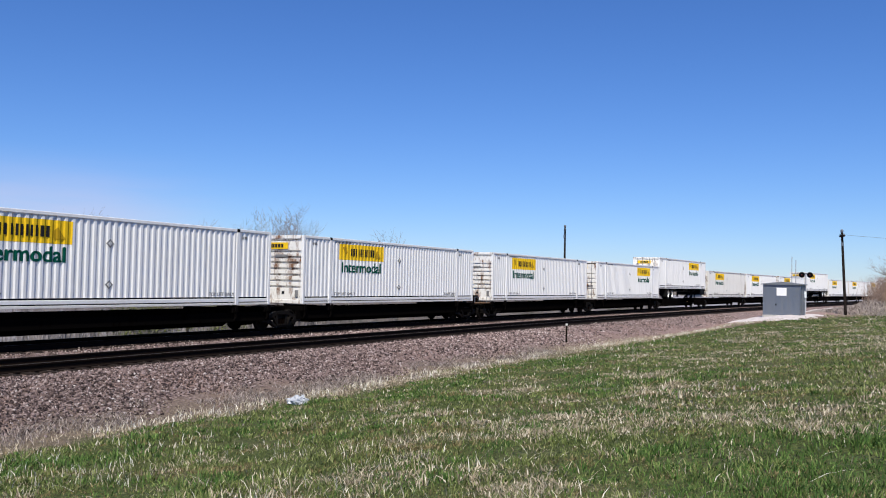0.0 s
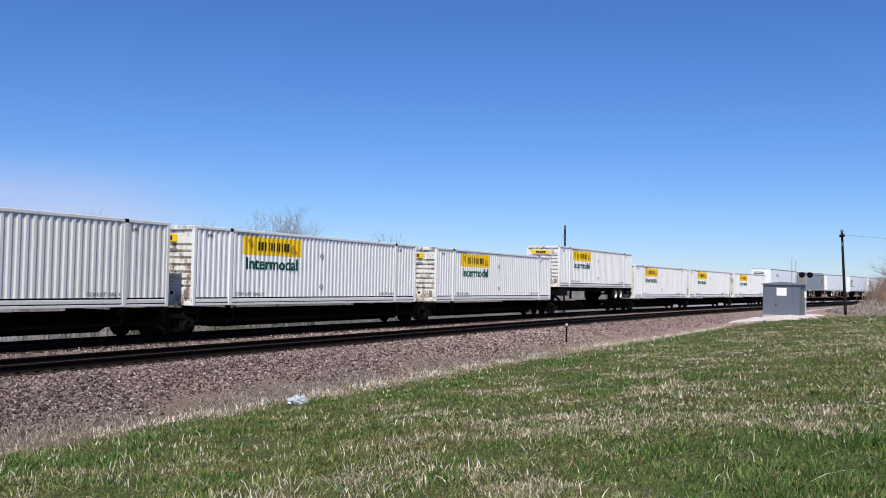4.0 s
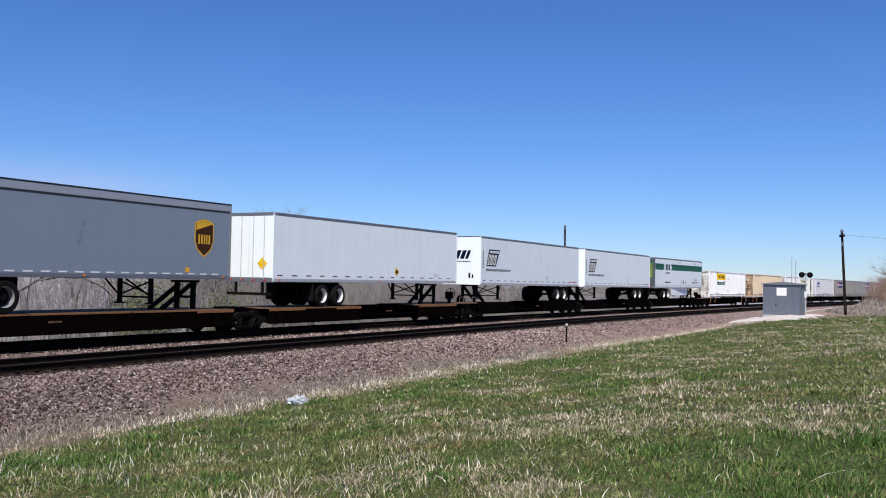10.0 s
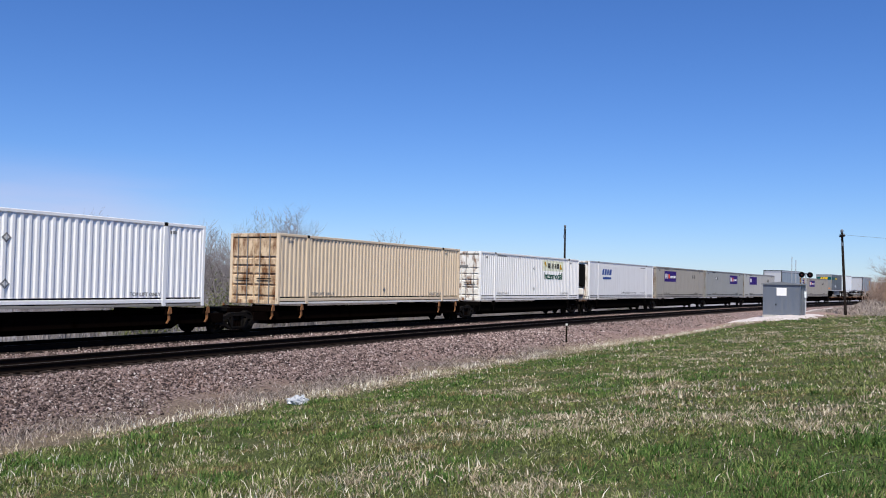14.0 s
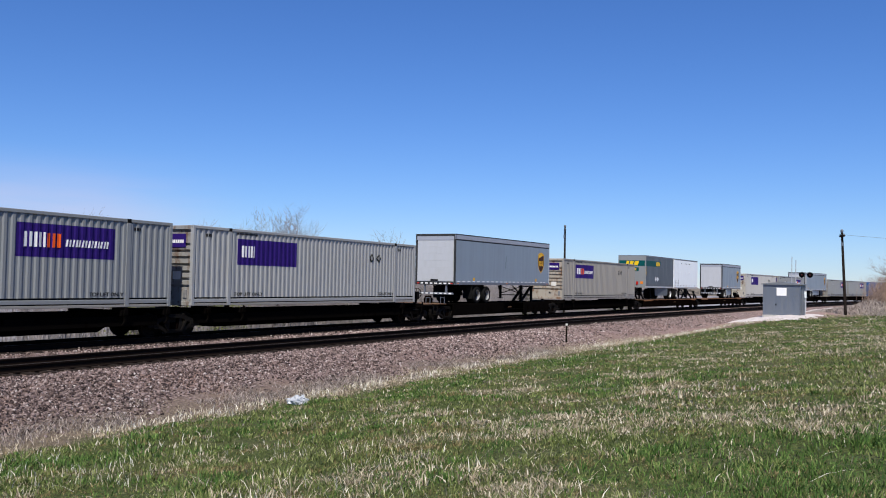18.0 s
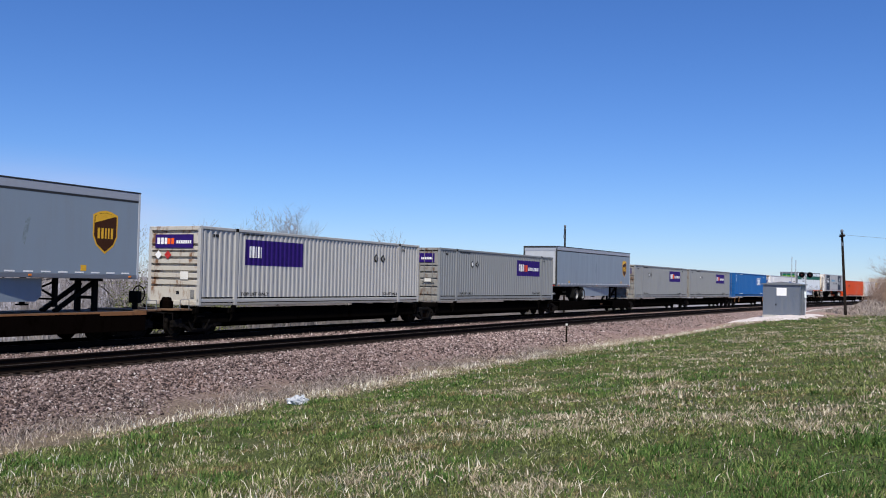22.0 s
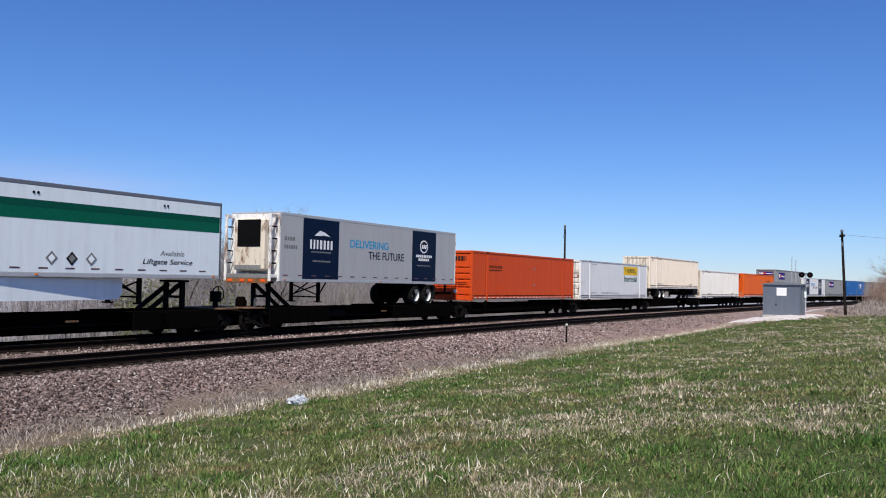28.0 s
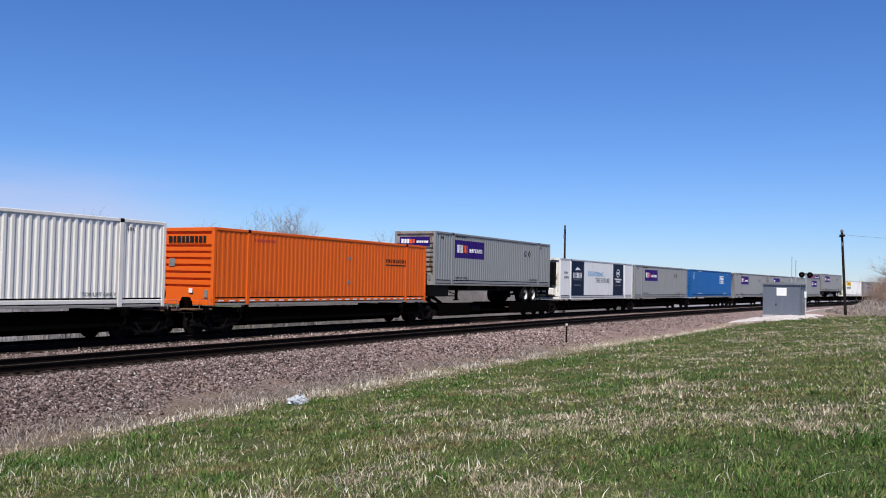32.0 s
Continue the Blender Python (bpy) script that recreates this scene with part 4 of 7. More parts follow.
def express_box(s0, s1, x0, left, tone="grey", tail="greyend", z=1.10, faint=False):
    ob = box_on(s0, s1, z, colour=tone, end=tail, left=left, label={"grey": "grey", "silverpaint": "silver-grey", "pearl": "pale weathered grey"}.get(tone, "grimy taupe") + " freight container with a violet name panel")
    express_film(ob, x0, faint=faint)
    small_print(ob, tint="ink", seed=SMALL.randint(0, 99))
    h = LC / 2
    for k in (0, 1):
        x = (3.9 + 0.62 * k if x0 > 5 else 12.0 + 0.62 * k) - h
        diamond(ob, x, 2.12, 0.21, y_of(), M["ink"] if x0 > 5 else M["iron"], M["snow"] if x0 > 5 and k == 0 else M["faded"])
    for u, mat in ((-0.78, "snow"), (-0.30, "redlens")):
        s = Shape().slab([(u - 0.17, 1.86), (u, 1.69), (u + 0.17, 1.86), (u, 2.03)], -0.012, -0.008)
        s.v = [on_end(h)(p) for p in s.v]
        part("end_placard", s, M[mat], ob)
    end_film("end_plate", ob, h, 0.35, 0.75, 0.95, 1.25, M["chalk"])
    return ob


def cold_box(s0, s1, label, left="doors"):
    return box_on(s0, s1, colour="white", end="whiteend", left=left, smooth=True, label=label, rail="silver")


def road(s0, s1, length, **given):
    c = (s0 + s1) / 2
    tip = pose(0, 0, 0)
    if given["front"] > 0 and length > 10:
        # the nose rides a little high on its hitch; the wheels stay on the deck
        x = -length / 2 + given.get("tail", 2.85) + 0.6
        tip = pose(x, 0, 0) @ pose(0, 0, 0, 0, -0.28, 0) @ pose(-x, 0, 0)
        given["tall"] = given.get("tall", 2.90) - 0.05
    ob = trailer(along(c - run(0.0), 0, DECK) @ tip, length, **given)
    LOADS.append((ob, c, DECK, tip))
    return ob


def parcel_trailer(s0, s1, length, door="parceldoor", rows=0, skirt=None):
    ob = road(s0, s1, length, colour="upsgrey", front=1, end=door, rail="upsdark", band="upsdark", tall=2.92, low=2.03, rim="rimdark", seams=1, skirt=skirt, tail=3.9 if length > 15 else 2.85,
              label="grey parcel trailer with a brown shield emblem on a railway car")
    h, z0 = length / 2, 2.03 - DECK
    shield(ob, h - 1.48, z0 + 1.50, 0.50, 1.32, SKIN)
    part("scuff", Shape().slab([(-0.30, z0 + 1.15), (-0.22, z0 + 0.95), (-0.12, z0 + 1.25), (-0.02, z0 + 1.85), (-0.20, z0 + 1.70)], SKIN - 0.0005, SKIN), M["scuffed"], ob, "dull grey scuff")
    for x in (-h + 2.35, h - 2.3):
        part("side_plate", Shape().box(x - 0.11, x + 0.11, SKIN - 0.003, SKIN, z0 + 0.24, z0 + 0.42), M["gold"], ob, "small amber plate")
    for k in range(rows):
        for y in (-0.55, 0.0, 0.55):
            end_film("door_slot", ob, h, y - 0.16, y + 0.16, z0 + 0.5 + 0.36 * k, z0 + 0.53 + 0.36 * k, M["upsdark"], out=0.004)
    return ob


def freight_trailer(s0, s1):
    ob = road(s0, s1, LC, colour="actwhite", front=-1, end="trailwhite", label="white box trailer with a dark slanted emblem on a railway car", seams=1)
    h, y, z = LC / 2, SKIN, 2.03 - DECK
    s = 0.35
    part("emblem", Shape().slab([(-h + 0.75, z + 1.13), (-h + 2.05, z + 1.13), (-h + 2.62, z + 2.15), (-h + 1.12, z + 2.15)], y - 0.002, y), M["navy"], ob, "dark slanted emblem")
    part("emblem_stroke", Shape().slab([(-h + 1.18, z + 1.93), (-h + 2.44, z + 1.93), (-h + 2.51, z + 2.07), (-h + 1.23, z + 2.07)], y - 0.004, y - 0.002), M["chalk"], ob)
    blocks("emblem_stroke", ob, -h + 0.88, -h + 1.98, z + 1.21, z + 1.84, 3, y - 0.002, M["chalk"], slant=0.24, seed=21)
    for x0 in (-h + 1.02, -h + 1.40, -h + 1.78):
        part("emblem_slot", Shape().slab([(x0, z + 1.32), (x0 + 0.09, z + 1.32), (x0 + 0.22, z + 1.66), (x0 + 0.13, z + 1.66)], y - 0.0075, y - 0.006), M["navy"], ob)
    blocks("name_marking", ob, -h + 0.72, -h + 4.15, z + 0.84, z + 0.98, 38, y, M["ink"], slant=0.04, seed=22, gap=0.75)
    for k in range(6):
        blocks("number_marking", ob, -h + 0.28, -h + 0.40, z + 1.95 - 0.19 * k, z + 2.07 - 0.19 * k, 1, y, M["ink"], seed=k)
    blocks("web_marking", ob, h - 1.9, h - 0.4, z + 0.28, z + 0.34, 14, y, M["redlens"], seed=23)
    diamond(ob, 2.0, z + 0.55, 0.15, y, M["faded"], M["trailwhite"])
    f = on_end(h)
    blocks("nose_emblem", ob, -0.45, 0.45, z + 1.55, z + 2.05, 3, -0.01, M["navy"], slant=0.2, seed=24, turn=f)
    blocks("nose_marking", ob, -0.6, 0.6, z + 1.36, z + 1.41, 12, -0.01, M["ink"], seed=25, turn=f)
    end_film("coupling_box", ob, h, 0.5, 0.62, z + 0.4, z + 0.72, M["ink"])
    end_film("coupling_box", ob, h, 0.72, 0.82, z + 0.4, z + 0.62, M["ink"])
    return ob


def banded_trailer(s0, s1):
    ob = road(s0, s1, LC, colour="actwhite", front=1, end="slate", label="pale box trailer with green stripe and poster on its doors", skirt="actwhite", seams=15)
    h, y, z = LC / 2, SKIN, 2.03 - DECK
    part("stripe", Shape().box(-h + 0.15, -h + 2.75, y - 0.003, y, z + 1.72, z + 2.30), M["band"], ob, "green stripe")
    part("stripe", Shape().slab([(-h + 5.10, z + 1.72), (h - 0.12, z + 1.72), (h - 0.12, z + 2.30), (-h + 5.10, z + 2.30), (-h + 5.40, z + 2.01)], y - 0.003, y), M["band"], ob, "green stripe")
    for x0, x1 in ((-h + 0.15, -h + 2.75), (-h + 5.30, h - 0.12)):
        part("stripe_shade", Shape().box(x0, x1, y - 0.005, y - 0.003, z + 2.08, z + 2.30), M["green"], ob, "dark green upper half of the stripe")
    for x, e in ((-h + 2.90, 1), (-h + 4.96, 1)):
        part("arrow_mark", Shape().slab([(x, z + 1.72), (x + 0.07, z + 1.72), (x + 0.37, z + 2.01), (x + 0.07, z + 2.30), (x, z + 2.30), (x + 0.30, z + 2.01)][::e], y - 0.004, y), M["green"], ob)
    for x in (-h + 7.9, -h + 13.2):
        for d in (0.0, 0.16):
            part("roof_vent", Shape().turned((x + d, y, z + 2.52), (0, -1, 0), [(0.0, 0.045), (0.02, 0.04)], 10), M["ink"], ob)
    blocks("name_marking", ob, -h + 3.35, -h + 4.6, z + 1.72, z + 2.28, 3, y, M["ink"], slant=0.05, seed=31)
    blocks("name_marking", ob, -h + 3.3, -h + 4.65, z + 1.36, z + 1.54, 8, y, M["faded"], slant=0.03, seed=32)
    blocks("web_marking", ob, -h + 3.1, -h + 4.9, z + 0.50, z + 0.62, 9, y, M["ink"], seed=33)
    words("lettering", "Available", ob, h - 3.1, h - 1.95, z + 0.78, z + 0.96, y - 0.003, M["ink"], slant=0.05)
    words("lettering", "Liftgate Service", ob, h - 3.9, h - 1.55, z + 0.42, z + 0.66, y - 0.003, M["ink"], slant=0.06, bold=0.012)
    for k in range(3):
        diamond(ob, -h + 8.6 + 0.75 * k, z + 0.58, 0.22, y, M["faded"] if k != 1 else M["ink"], M["trailwhite"] if k != 1 else M["faded"])
    end_film("poster", ob, h, -1.05, 1.05, z + 1.0, z + 2.55, M["lime"], "green and yellow poster")
    end_film("poster_band", ob, h, -1.05, 1.05, z + 2.3, z + 2.55, M["band"], out=0.012)
    blocks("poster_marking", ob, -0.7, 0.6, z + 1.5, z + 1.95, 4, -0.012, M["yellow"], seed=34, turn=on_end(h))
    end_film("placard", ob, h, -0.9, -0.6, z + 0.4, z + 0.7, M["snow"])
    return ob


def livery_panels(ob, y, z, shift=0.0):
    """Navy panels with white marks and the slogan between them, on a refrigerated box. z: the floor's height."""
    h = LC / 2 - shift
    for x0, x1 in ((2.0, 4.65), (11.2, 13.7)):
        part("navy_panel", Shape().box(x0 - h, x1 - h, y - 0.004, y, z + 0.12, z + 2.74), M["navy"], ob, "navy blue panel")
    part("emblem", Shape().slab([(2.8 - h, z + 2.02), (3.2 - h, z + 2.25), (3.6 - h, z + 2.18), (3.95 - h, z + 2.02), (3.5 - h, z + 2.06), (3.2 - h, z + 2.02)], y - 0.008, y - 0.004), M["snow"], ob)
    blocks("name_marking", ob, 2.5 - h, 4.15 - h, z + 1.44, z + 1.84, 7, y - 0.004, M["snow"], seed=41, gap=0.8)
    blocks("small_marking", ob, 2.6 - h, 4.05 - h, z + 1.28, z + 1.34, 9, y - 0.004, M["faded"], seed=42)
    blocks("small_marking", ob, 2.7 - h, 4.0 - h, z + 0.88, z + 0.95, 8, y - 0.004, M["faded"], seed=43)
    words("lettering", "DELIVERING", ob, 5.55 - h, 8.85 - h, z + 1.62, z + 1.98, y - 0.002, M["azure"], bold=0.03)
    words("lettering", "THE FUTURE", ob, 7.1 - h, 10.35 - h, z + 1.12, z + 1.48, y - 0.002, M["navy"], bold=0.02)
    ring = [(12.4 - h + 0.42 * math.cos(a), z + 1.95 + 0.34 * math.sin(a)) for a in [k * math.pi / 12 for k in range(24)]]
    part("emblem", Shape().slab(ring, y - 0.008, y - 0.004), M["snow"], ob)
    ring = [(12.4 - h + 0.35 * math.cos(a), z + 1.95 + 0.27 * math.sin(a)) for a in [k * math.pi / 12 for k in range(24)]]
    part("emblem", Shape().slab(ring, y - 0.012, y - 0.008), M["navy"], ob)
    blocks("emblem_marking", ob, 12.12 - h, 12.62 - h, z + 1.84, z + 2.05, 3, y - 0.012, M["snow"], slant=0.08, seed=44)
    blocks("name_marking", ob, 11.6 - h, 13.25 - h, z + 1.38, z + 1.52, 9, y - 0.004, M["snow"], seed=45)
    blocks("name_marking", ob, 11.85 - h, 12.95 - h, z + 1.20, z + 1.33, 6, y - 0.004, M["snow"], seed=46)
    blocks("small_marking", ob, 11.7 - h, 13.1 - h, z + 0.92, z + 0.98, 10, y - 0.004, M["faded"], seed=47)
    blocks("number_marking", ob, 0.75 - h, 1.45 - h, z + 1.72, z + 1.88, 4, y, M["faded"], seed=48)
    blocks("number_marking", ob, 0.75 - h, 1.6 - h, z + 1.38, z + 1.54, 6, y, M["faded"], seed=49)


def cooling_unit(ob, h, z):
    part("cooling_unit", Shape().box(-h - 0.42, -h + 0.01, -0.80, 0.80, z + 0.42, z + 2.62, 0.10), M["creamend"], ob, "grimy cream refrigeration unit")
    part("grille", Shape().box(-h - 0.44, -h - 0.40, -0.66, 0.56, z + 1.42, z + 2.54, 0.01), M["black"], ob, "black grille")
    part("unit_base", Shape().box(-h - 0.43, -h - 0.40, -0.70, 0.70, z + 0.46, z + 0.66, 0.01), M["faded"], ob)
    for e in (-1.20, 1.14):
        post = part("guard_post", Shape().box(-h - 0.50, -h - 0.42, e - 0.06, e + 0.06, z, z + 2.78, 0.01).box(-h - 0.46, -h, e - 0.04, e + 0.04, z + 2.62, z + 2.76, 0.01).box(-h - 0.46, -h, e - 0.04, e + 0.04, z + 0.16, z + 0.30, 0.01), M["whiteend"], ob)
        for k in range(4):
            part("rung", Shape().box(-h - 0.50, -h - 0.05, e - 0.02, e + 0.02, z + 0.72 + 0.5 * k, z + 0.78 + 0.5 * k), M["iron"], post)
    part("step_frame", Shape().box(-h - 0.48, -h, -1.2, 1.2, z + 0.12, z + 0.30, 0.01), M["faded"], ob)
    part("kick_plate", Shape().box(-h - 0.485, -h - 0.44, -1.15, 1.15, z - 0.08, z + 0.11, 0.01), M["clamp"], ob, "rust-orange striped kick plate")
    for y in (-1.0, -0.35, 0.1, 0.75):
        part("reflector", Shape().box(-h - 0.50, -h - 0.486, y, y + 0.22, z - 0.02, z + 0.08), M["flame"], ob)


def slogan_trailer(s0, s1):
    ob = road(s0 + 0.55, s1, 15.6, colour="trailgrey", front=-1, end="whiteend", rail="silver", label="white refrigerated trailer with navy panels and a slogan, on the train", seams=13, tall=2.88, tail=3.05)
    livery_panels(ob, SKIN, 2.03 - DECK, -0.125)
    cooling_unit(ob, 7.8, 2.03 - DECK)
    return ob


def slogan_box(s0, s1):
    ob = cold_box(s0, s1, "white refrigerated container with navy panels and a slogan", "unit")
    livery_panels(ob, -WC + 0.018, 0.12)
    return ob


def reefer_box(s0, s1):
    ob = cold_box(s0, s1, "white smooth-sided refrigerated container with a black cooling unit", "unit")
    h, y = LC / 2, y_of(True)
    blocks("logo_marking", ob, 2.8 - h, 4.9 - h, 1.90, 2.35, 4, y, M["cobalt"], slant=0.15, seed=51)
    part("logo_bar", Shape().box(3.0 - h, 4.9 - h, y - 0.004, y, 1.55, 1.72), M["cobalt"], ob)
    words("lettering", "SUPER CUBE REEFER CONTAINER", ob, 7.4 - h, 11.4 - h, 0.40, 0.54, y - 0.002, M["ink"])
    words("lettering", "TOP LIFT ONLY", ob, 12.4 - h, 13.8 - h, 0.40, 0.52, y - 0.002, M["ink"])
    blocks("number_marking", ob, 12.4 - h, 13.8 - h, 2.62, 2.68, 11, y, M["faded"], seed=52)
    return ob


def carrier_box(s0, s1):
    ob = cold_box(s0, s1, "white smooth-sided refrigerated container with a slanted blue name", "doors")
    h, y = LC / 2, y_of(True)
    blocks("logo_marking", ob, 11.2 - h, 13.5 - h, 1.72, 2.25, 6, y, M["cobalt"], slant=0.14, seed=53)
    part("logo_bar", Shape().box(11.6 - h, 13.6 - h, y - 0.004, y, 1.40, 1.54), M["cobalt"], ob)
    words("lettering", "TOP LIFT ONLY", ob, 12.4 - h, 13.8 - h, 0.40, 0.54, y - 0.002, M["ink"])
    words("lettering", "53'", ob, 15.3 - h, 15.7 - h, 0.40, 0.54, y - 0.002, M["ink"])
    blocks("number_marking", ob, 14.4 - h, 15.4 - h, 2.2, 2.34, 8, y, M["faded"], seed=54)
    blocks("end_marking", ob, -0.9, 0.9, 1.95, 2.35, 6, -0.012, M["cobalt"], slant=0.12, seed=55, turn=on_end(h))
    return ob


def pallet_box(s0, s1):
    """The smooth white box with the yellow panel towards its rear."""
    ob = cold_box(s0, s1, "white smooth-sided refrigerated container with a yellow name panel", "doors")
    h, y = LC / 2, y_of(True)
    hauler_film(ob, 9.8, smooth=True)
    words("lettering", "TOP LIFT ONLY", ob, 2.2 - h, 3.6 - h, 0.38, 0.50, y - 0.002, M["ink"])
    words("lettering", "30 Pallets (48\"X40\") Refrigerated Container", ob, 4.5 - h, 8.7 - h, 0.36, 0.53, y - 0.002, M["ink"])
    blocks("number_marking", ob, 2.2 - h, 3.4 - h, 2.66, 2.71, 10, y, M["faded"], seed=57)
    words("lettering", "TOP LIFT ONLY", ob, 12.9 - h, 13.9 - h, 0.38, 0.48, y - 0.002, M["faded"])
    return ob


def orange_box(s0, s1, x0, left, tone="orange"):
    ob = box_on(s0, s1, colour=tone, end=tone, left=left, label=("bright orange" if tone == "orange" else "deep red-orange") + " corrugated freight container with dark name bars")
    h, y = LC / 2, y_of() - 0.002
    blocks("name_marking", ob, x0 - h, x0 + 1.85 - h, 1.95, 2.12, 15, y, M["umber"], seed=61, gap=0.6)
    part("name_rule", Shape().box(x0 - h, x0 + 1.85 - h, y - 0.004, y, 1.80, 1.86), M["umber"], ob)
    blocks("end_marking", ob, -1.0, 0.9, 2.36, 2.60, 9, -0.012, M["ink"], seed=62, turn=on_end(h))
    blocks("number_marking", ob, 2.3 - h, 3.6 - h, 2.5, 2.60, 8, y, M["redlens"], seed=63)
    words("lift_notice", "TOP LIFT ONLY", ob, 2.3 - h, 3.7 - h, 0.40, 0.52, y, M["redlens"])
    for z in (2.05, 0.95):
        diamond(ob, 9.0 - h, z, 0.13, y_of(), M["faded"], M["azure"])
    s = Shape()
    for k in range(26):
        s.box(-h + 0.3 + 0.6 * k, -h + 0.62 + 0.6 * k, -WC - 0.004, -WC - 0.001, 0.15, 0.20)
    tagged(part("reflective_tape", s, M["snow"], ob), kind="stuff")
    end_film("end_placard", ob, h, -0.95, -0.65, 1.45, 1.75, M["faded"])
    end_film("end_label", ob, h, 0.10, 0.28, 0.45, 0.62, M["snow"])
    return ob


def blue_box(s0, s1):
    ob = box_on(s0, s1, colour="blue", end="blue", left="doors", label="bright blue corrugated freight container with small white emblem")
    h, y = LC / 2, y_of() - 0.002
    part("emblem", Shape().box(11.0 - h, 13.0 - h, y - 0.003, y, 1.55, 2.40), M["snow"], ob, "white framed emblem")
    part("emblem_field", Shape().box(11.08 - h, 12.92 - h, y - 0.006, y - 0.003, 1.62, 2.33), M["blue"], ob)
    blocks("emblem_marking", ob, 11.2 - h, 12.0 - h, 1.98, 2.26, 3, y - 0.006, M["snow"], seed=64)
    blocks("emblem_marking", ob, 11.2 - h, 12.7 - h, 1.68, 1.88, 7, y - 0.006, M["snow"], slant=0.04, seed=65)
    arc = [(12.45 - h + 0.36 * math.cos(a), 1.98 + 0.26 * math.sin(a)) for a in [k * math.pi / 10 for k in range(11)]]
    part("emblem_arc", Shape().slab(arc, y - 0.009, y - 0.006), M["snow"], ob)
    small_print(ob, tint="snow", seed=7)
    end_film("end_emblem", ob, h, -0.30, 0.65, 0.42, 0.85, M["snow"])
    end_film("end_emblem_field", ob, h, -0.25, 0.60, 0.46, 0.81, M["blue"], out=0.011)
    blocks("end_emblem_marking", ob, -0.18, 0.5, 0.50, 0.62, 6, -0.016, M["snow"], seed=66, turn=on_end(h))
    v, f = lettering("53")
    s = Shape().add([on_end(h)((-0.45 + 0.50 * a, -0.05, 2.08 + 0.42 * b)) for a, b in v], f)
    part("end_number", s, M["snow"], ob)
    for k in (0, 1):
        blocks("number_marking", ob, 0.62 - h, 0.95 - h, 2.18 - 0.24 * k, 2.36 - 0.24 * k, 2, y, M["snow"], seed=67 + k)
    return ob


def lettered_pup(s0, s1):
    ob = road(s0, s1, 8.55, colour="slate", front=-1, end="grey", rail="railgrey", label="dark grey short trailer with a teal band and yellow marks", tall=2.92, low=2.03, seams=7, skirt="slate")
    h, y, z = 8.55 / 2, SKIN, 2.03 - DECK
    part("band", Shape().slab([(-h + 0.02, z + 1.95), (-h + 4.25, z + 1.95), (-h + 4.4, z + 2.45), (-h + 0.02, z + 2.45)], y - 0.003, y), M["teal"], ob, "dark teal band")
    blocks("name_marking", ob, -h + 3.0, -h + 4.05, z + 2.02, z + 2.38, 3, y - 0.003, M["yellow"], slant=0.12, seed=71)
    end_film("band", ob, h, -1.2, 1.2, z + 1.95, z + 2.45, M["teal"], "dark teal band")
    blocks("name_marking", ob, -0.6, 0.55, z + 2.02, z + 2.40, 3, -0.012, M["yellow"], slant=0.12, seed=72, turn=on_end(h))
    end_film("slogan_plate", ob, h, -0.65, 0.65, z + 1.48, z + 1.82, M["teal"])
    blocks("slogan_marking", ob, -0.3, 0.4, z + 1.58, z + 1.74, 5, -0.012, M["yellow"], seed=73, turn=on_end(h))
    end_film("amber_plate", ob, h, 0.80, 1.06, z + 0.34, z + 0.56, M["amber"])
    end_film("coupling_box", ob, h, 0.42, 0.62, z + 0.28, z + 0.56, M["redlens"], out=0.05)
    for u, v in ((-0.75, 0.95), (-1.0, 0.62)):
        s = Shape().slab([(u - 0.2, z + v), (u, z + v - 0.2), (u + 0.2, z + v), (u, z + v + 0.2)], -0.012, -0.008)
        s.v = [on_end(h)(p) for p in s.v]
        part("placard", s, M["snow"], ob)
    for x in (2.95, 3.55):
        diamond(ob, x - h, z + 0.80, 0.24, y, M["snow"])
    part("number_strip", Shape().box(-h + 0.01, -h + 0.13, y - 0.006, y - 0.003, z + 1.0, z + 1.9), M["yellow"], ob)
    return ob


def white_pup(s0, s1):
    ob = road(s0, s1, 8.45, colour="trailwhite", front=1, end="trailwhite", rail="railgrey", label="plain white short trailer with rows of vent caps", rim="rimdark", tall=2.91, seams=6)
    h, y, z = 8.45 / 2, SKIN, 2.03 - DECK
    for k in range(5):
        part("vent_cap", Shape().turned((-h + 1.0 + 1.45 * k, y, z + 1.55), (0, -1, 0), [(0.0, 0.07), (0.02, 0.065), (0.035, 0.03)], 12), M["snow"], ob)
    for k in (2.4, 4.0, 5.2):
        blocks("top_marking", ob, -h + k, -h + k + 0.3, z + 2.42, z + 2.50, 2, y, M["ink"], seed=int(k * 10))
    for x in (0.7, 1.5):
        diamond(ob, x - h, z + 0.62, 0.24, y, M["faded"], M["trailwhite"])
    return ob


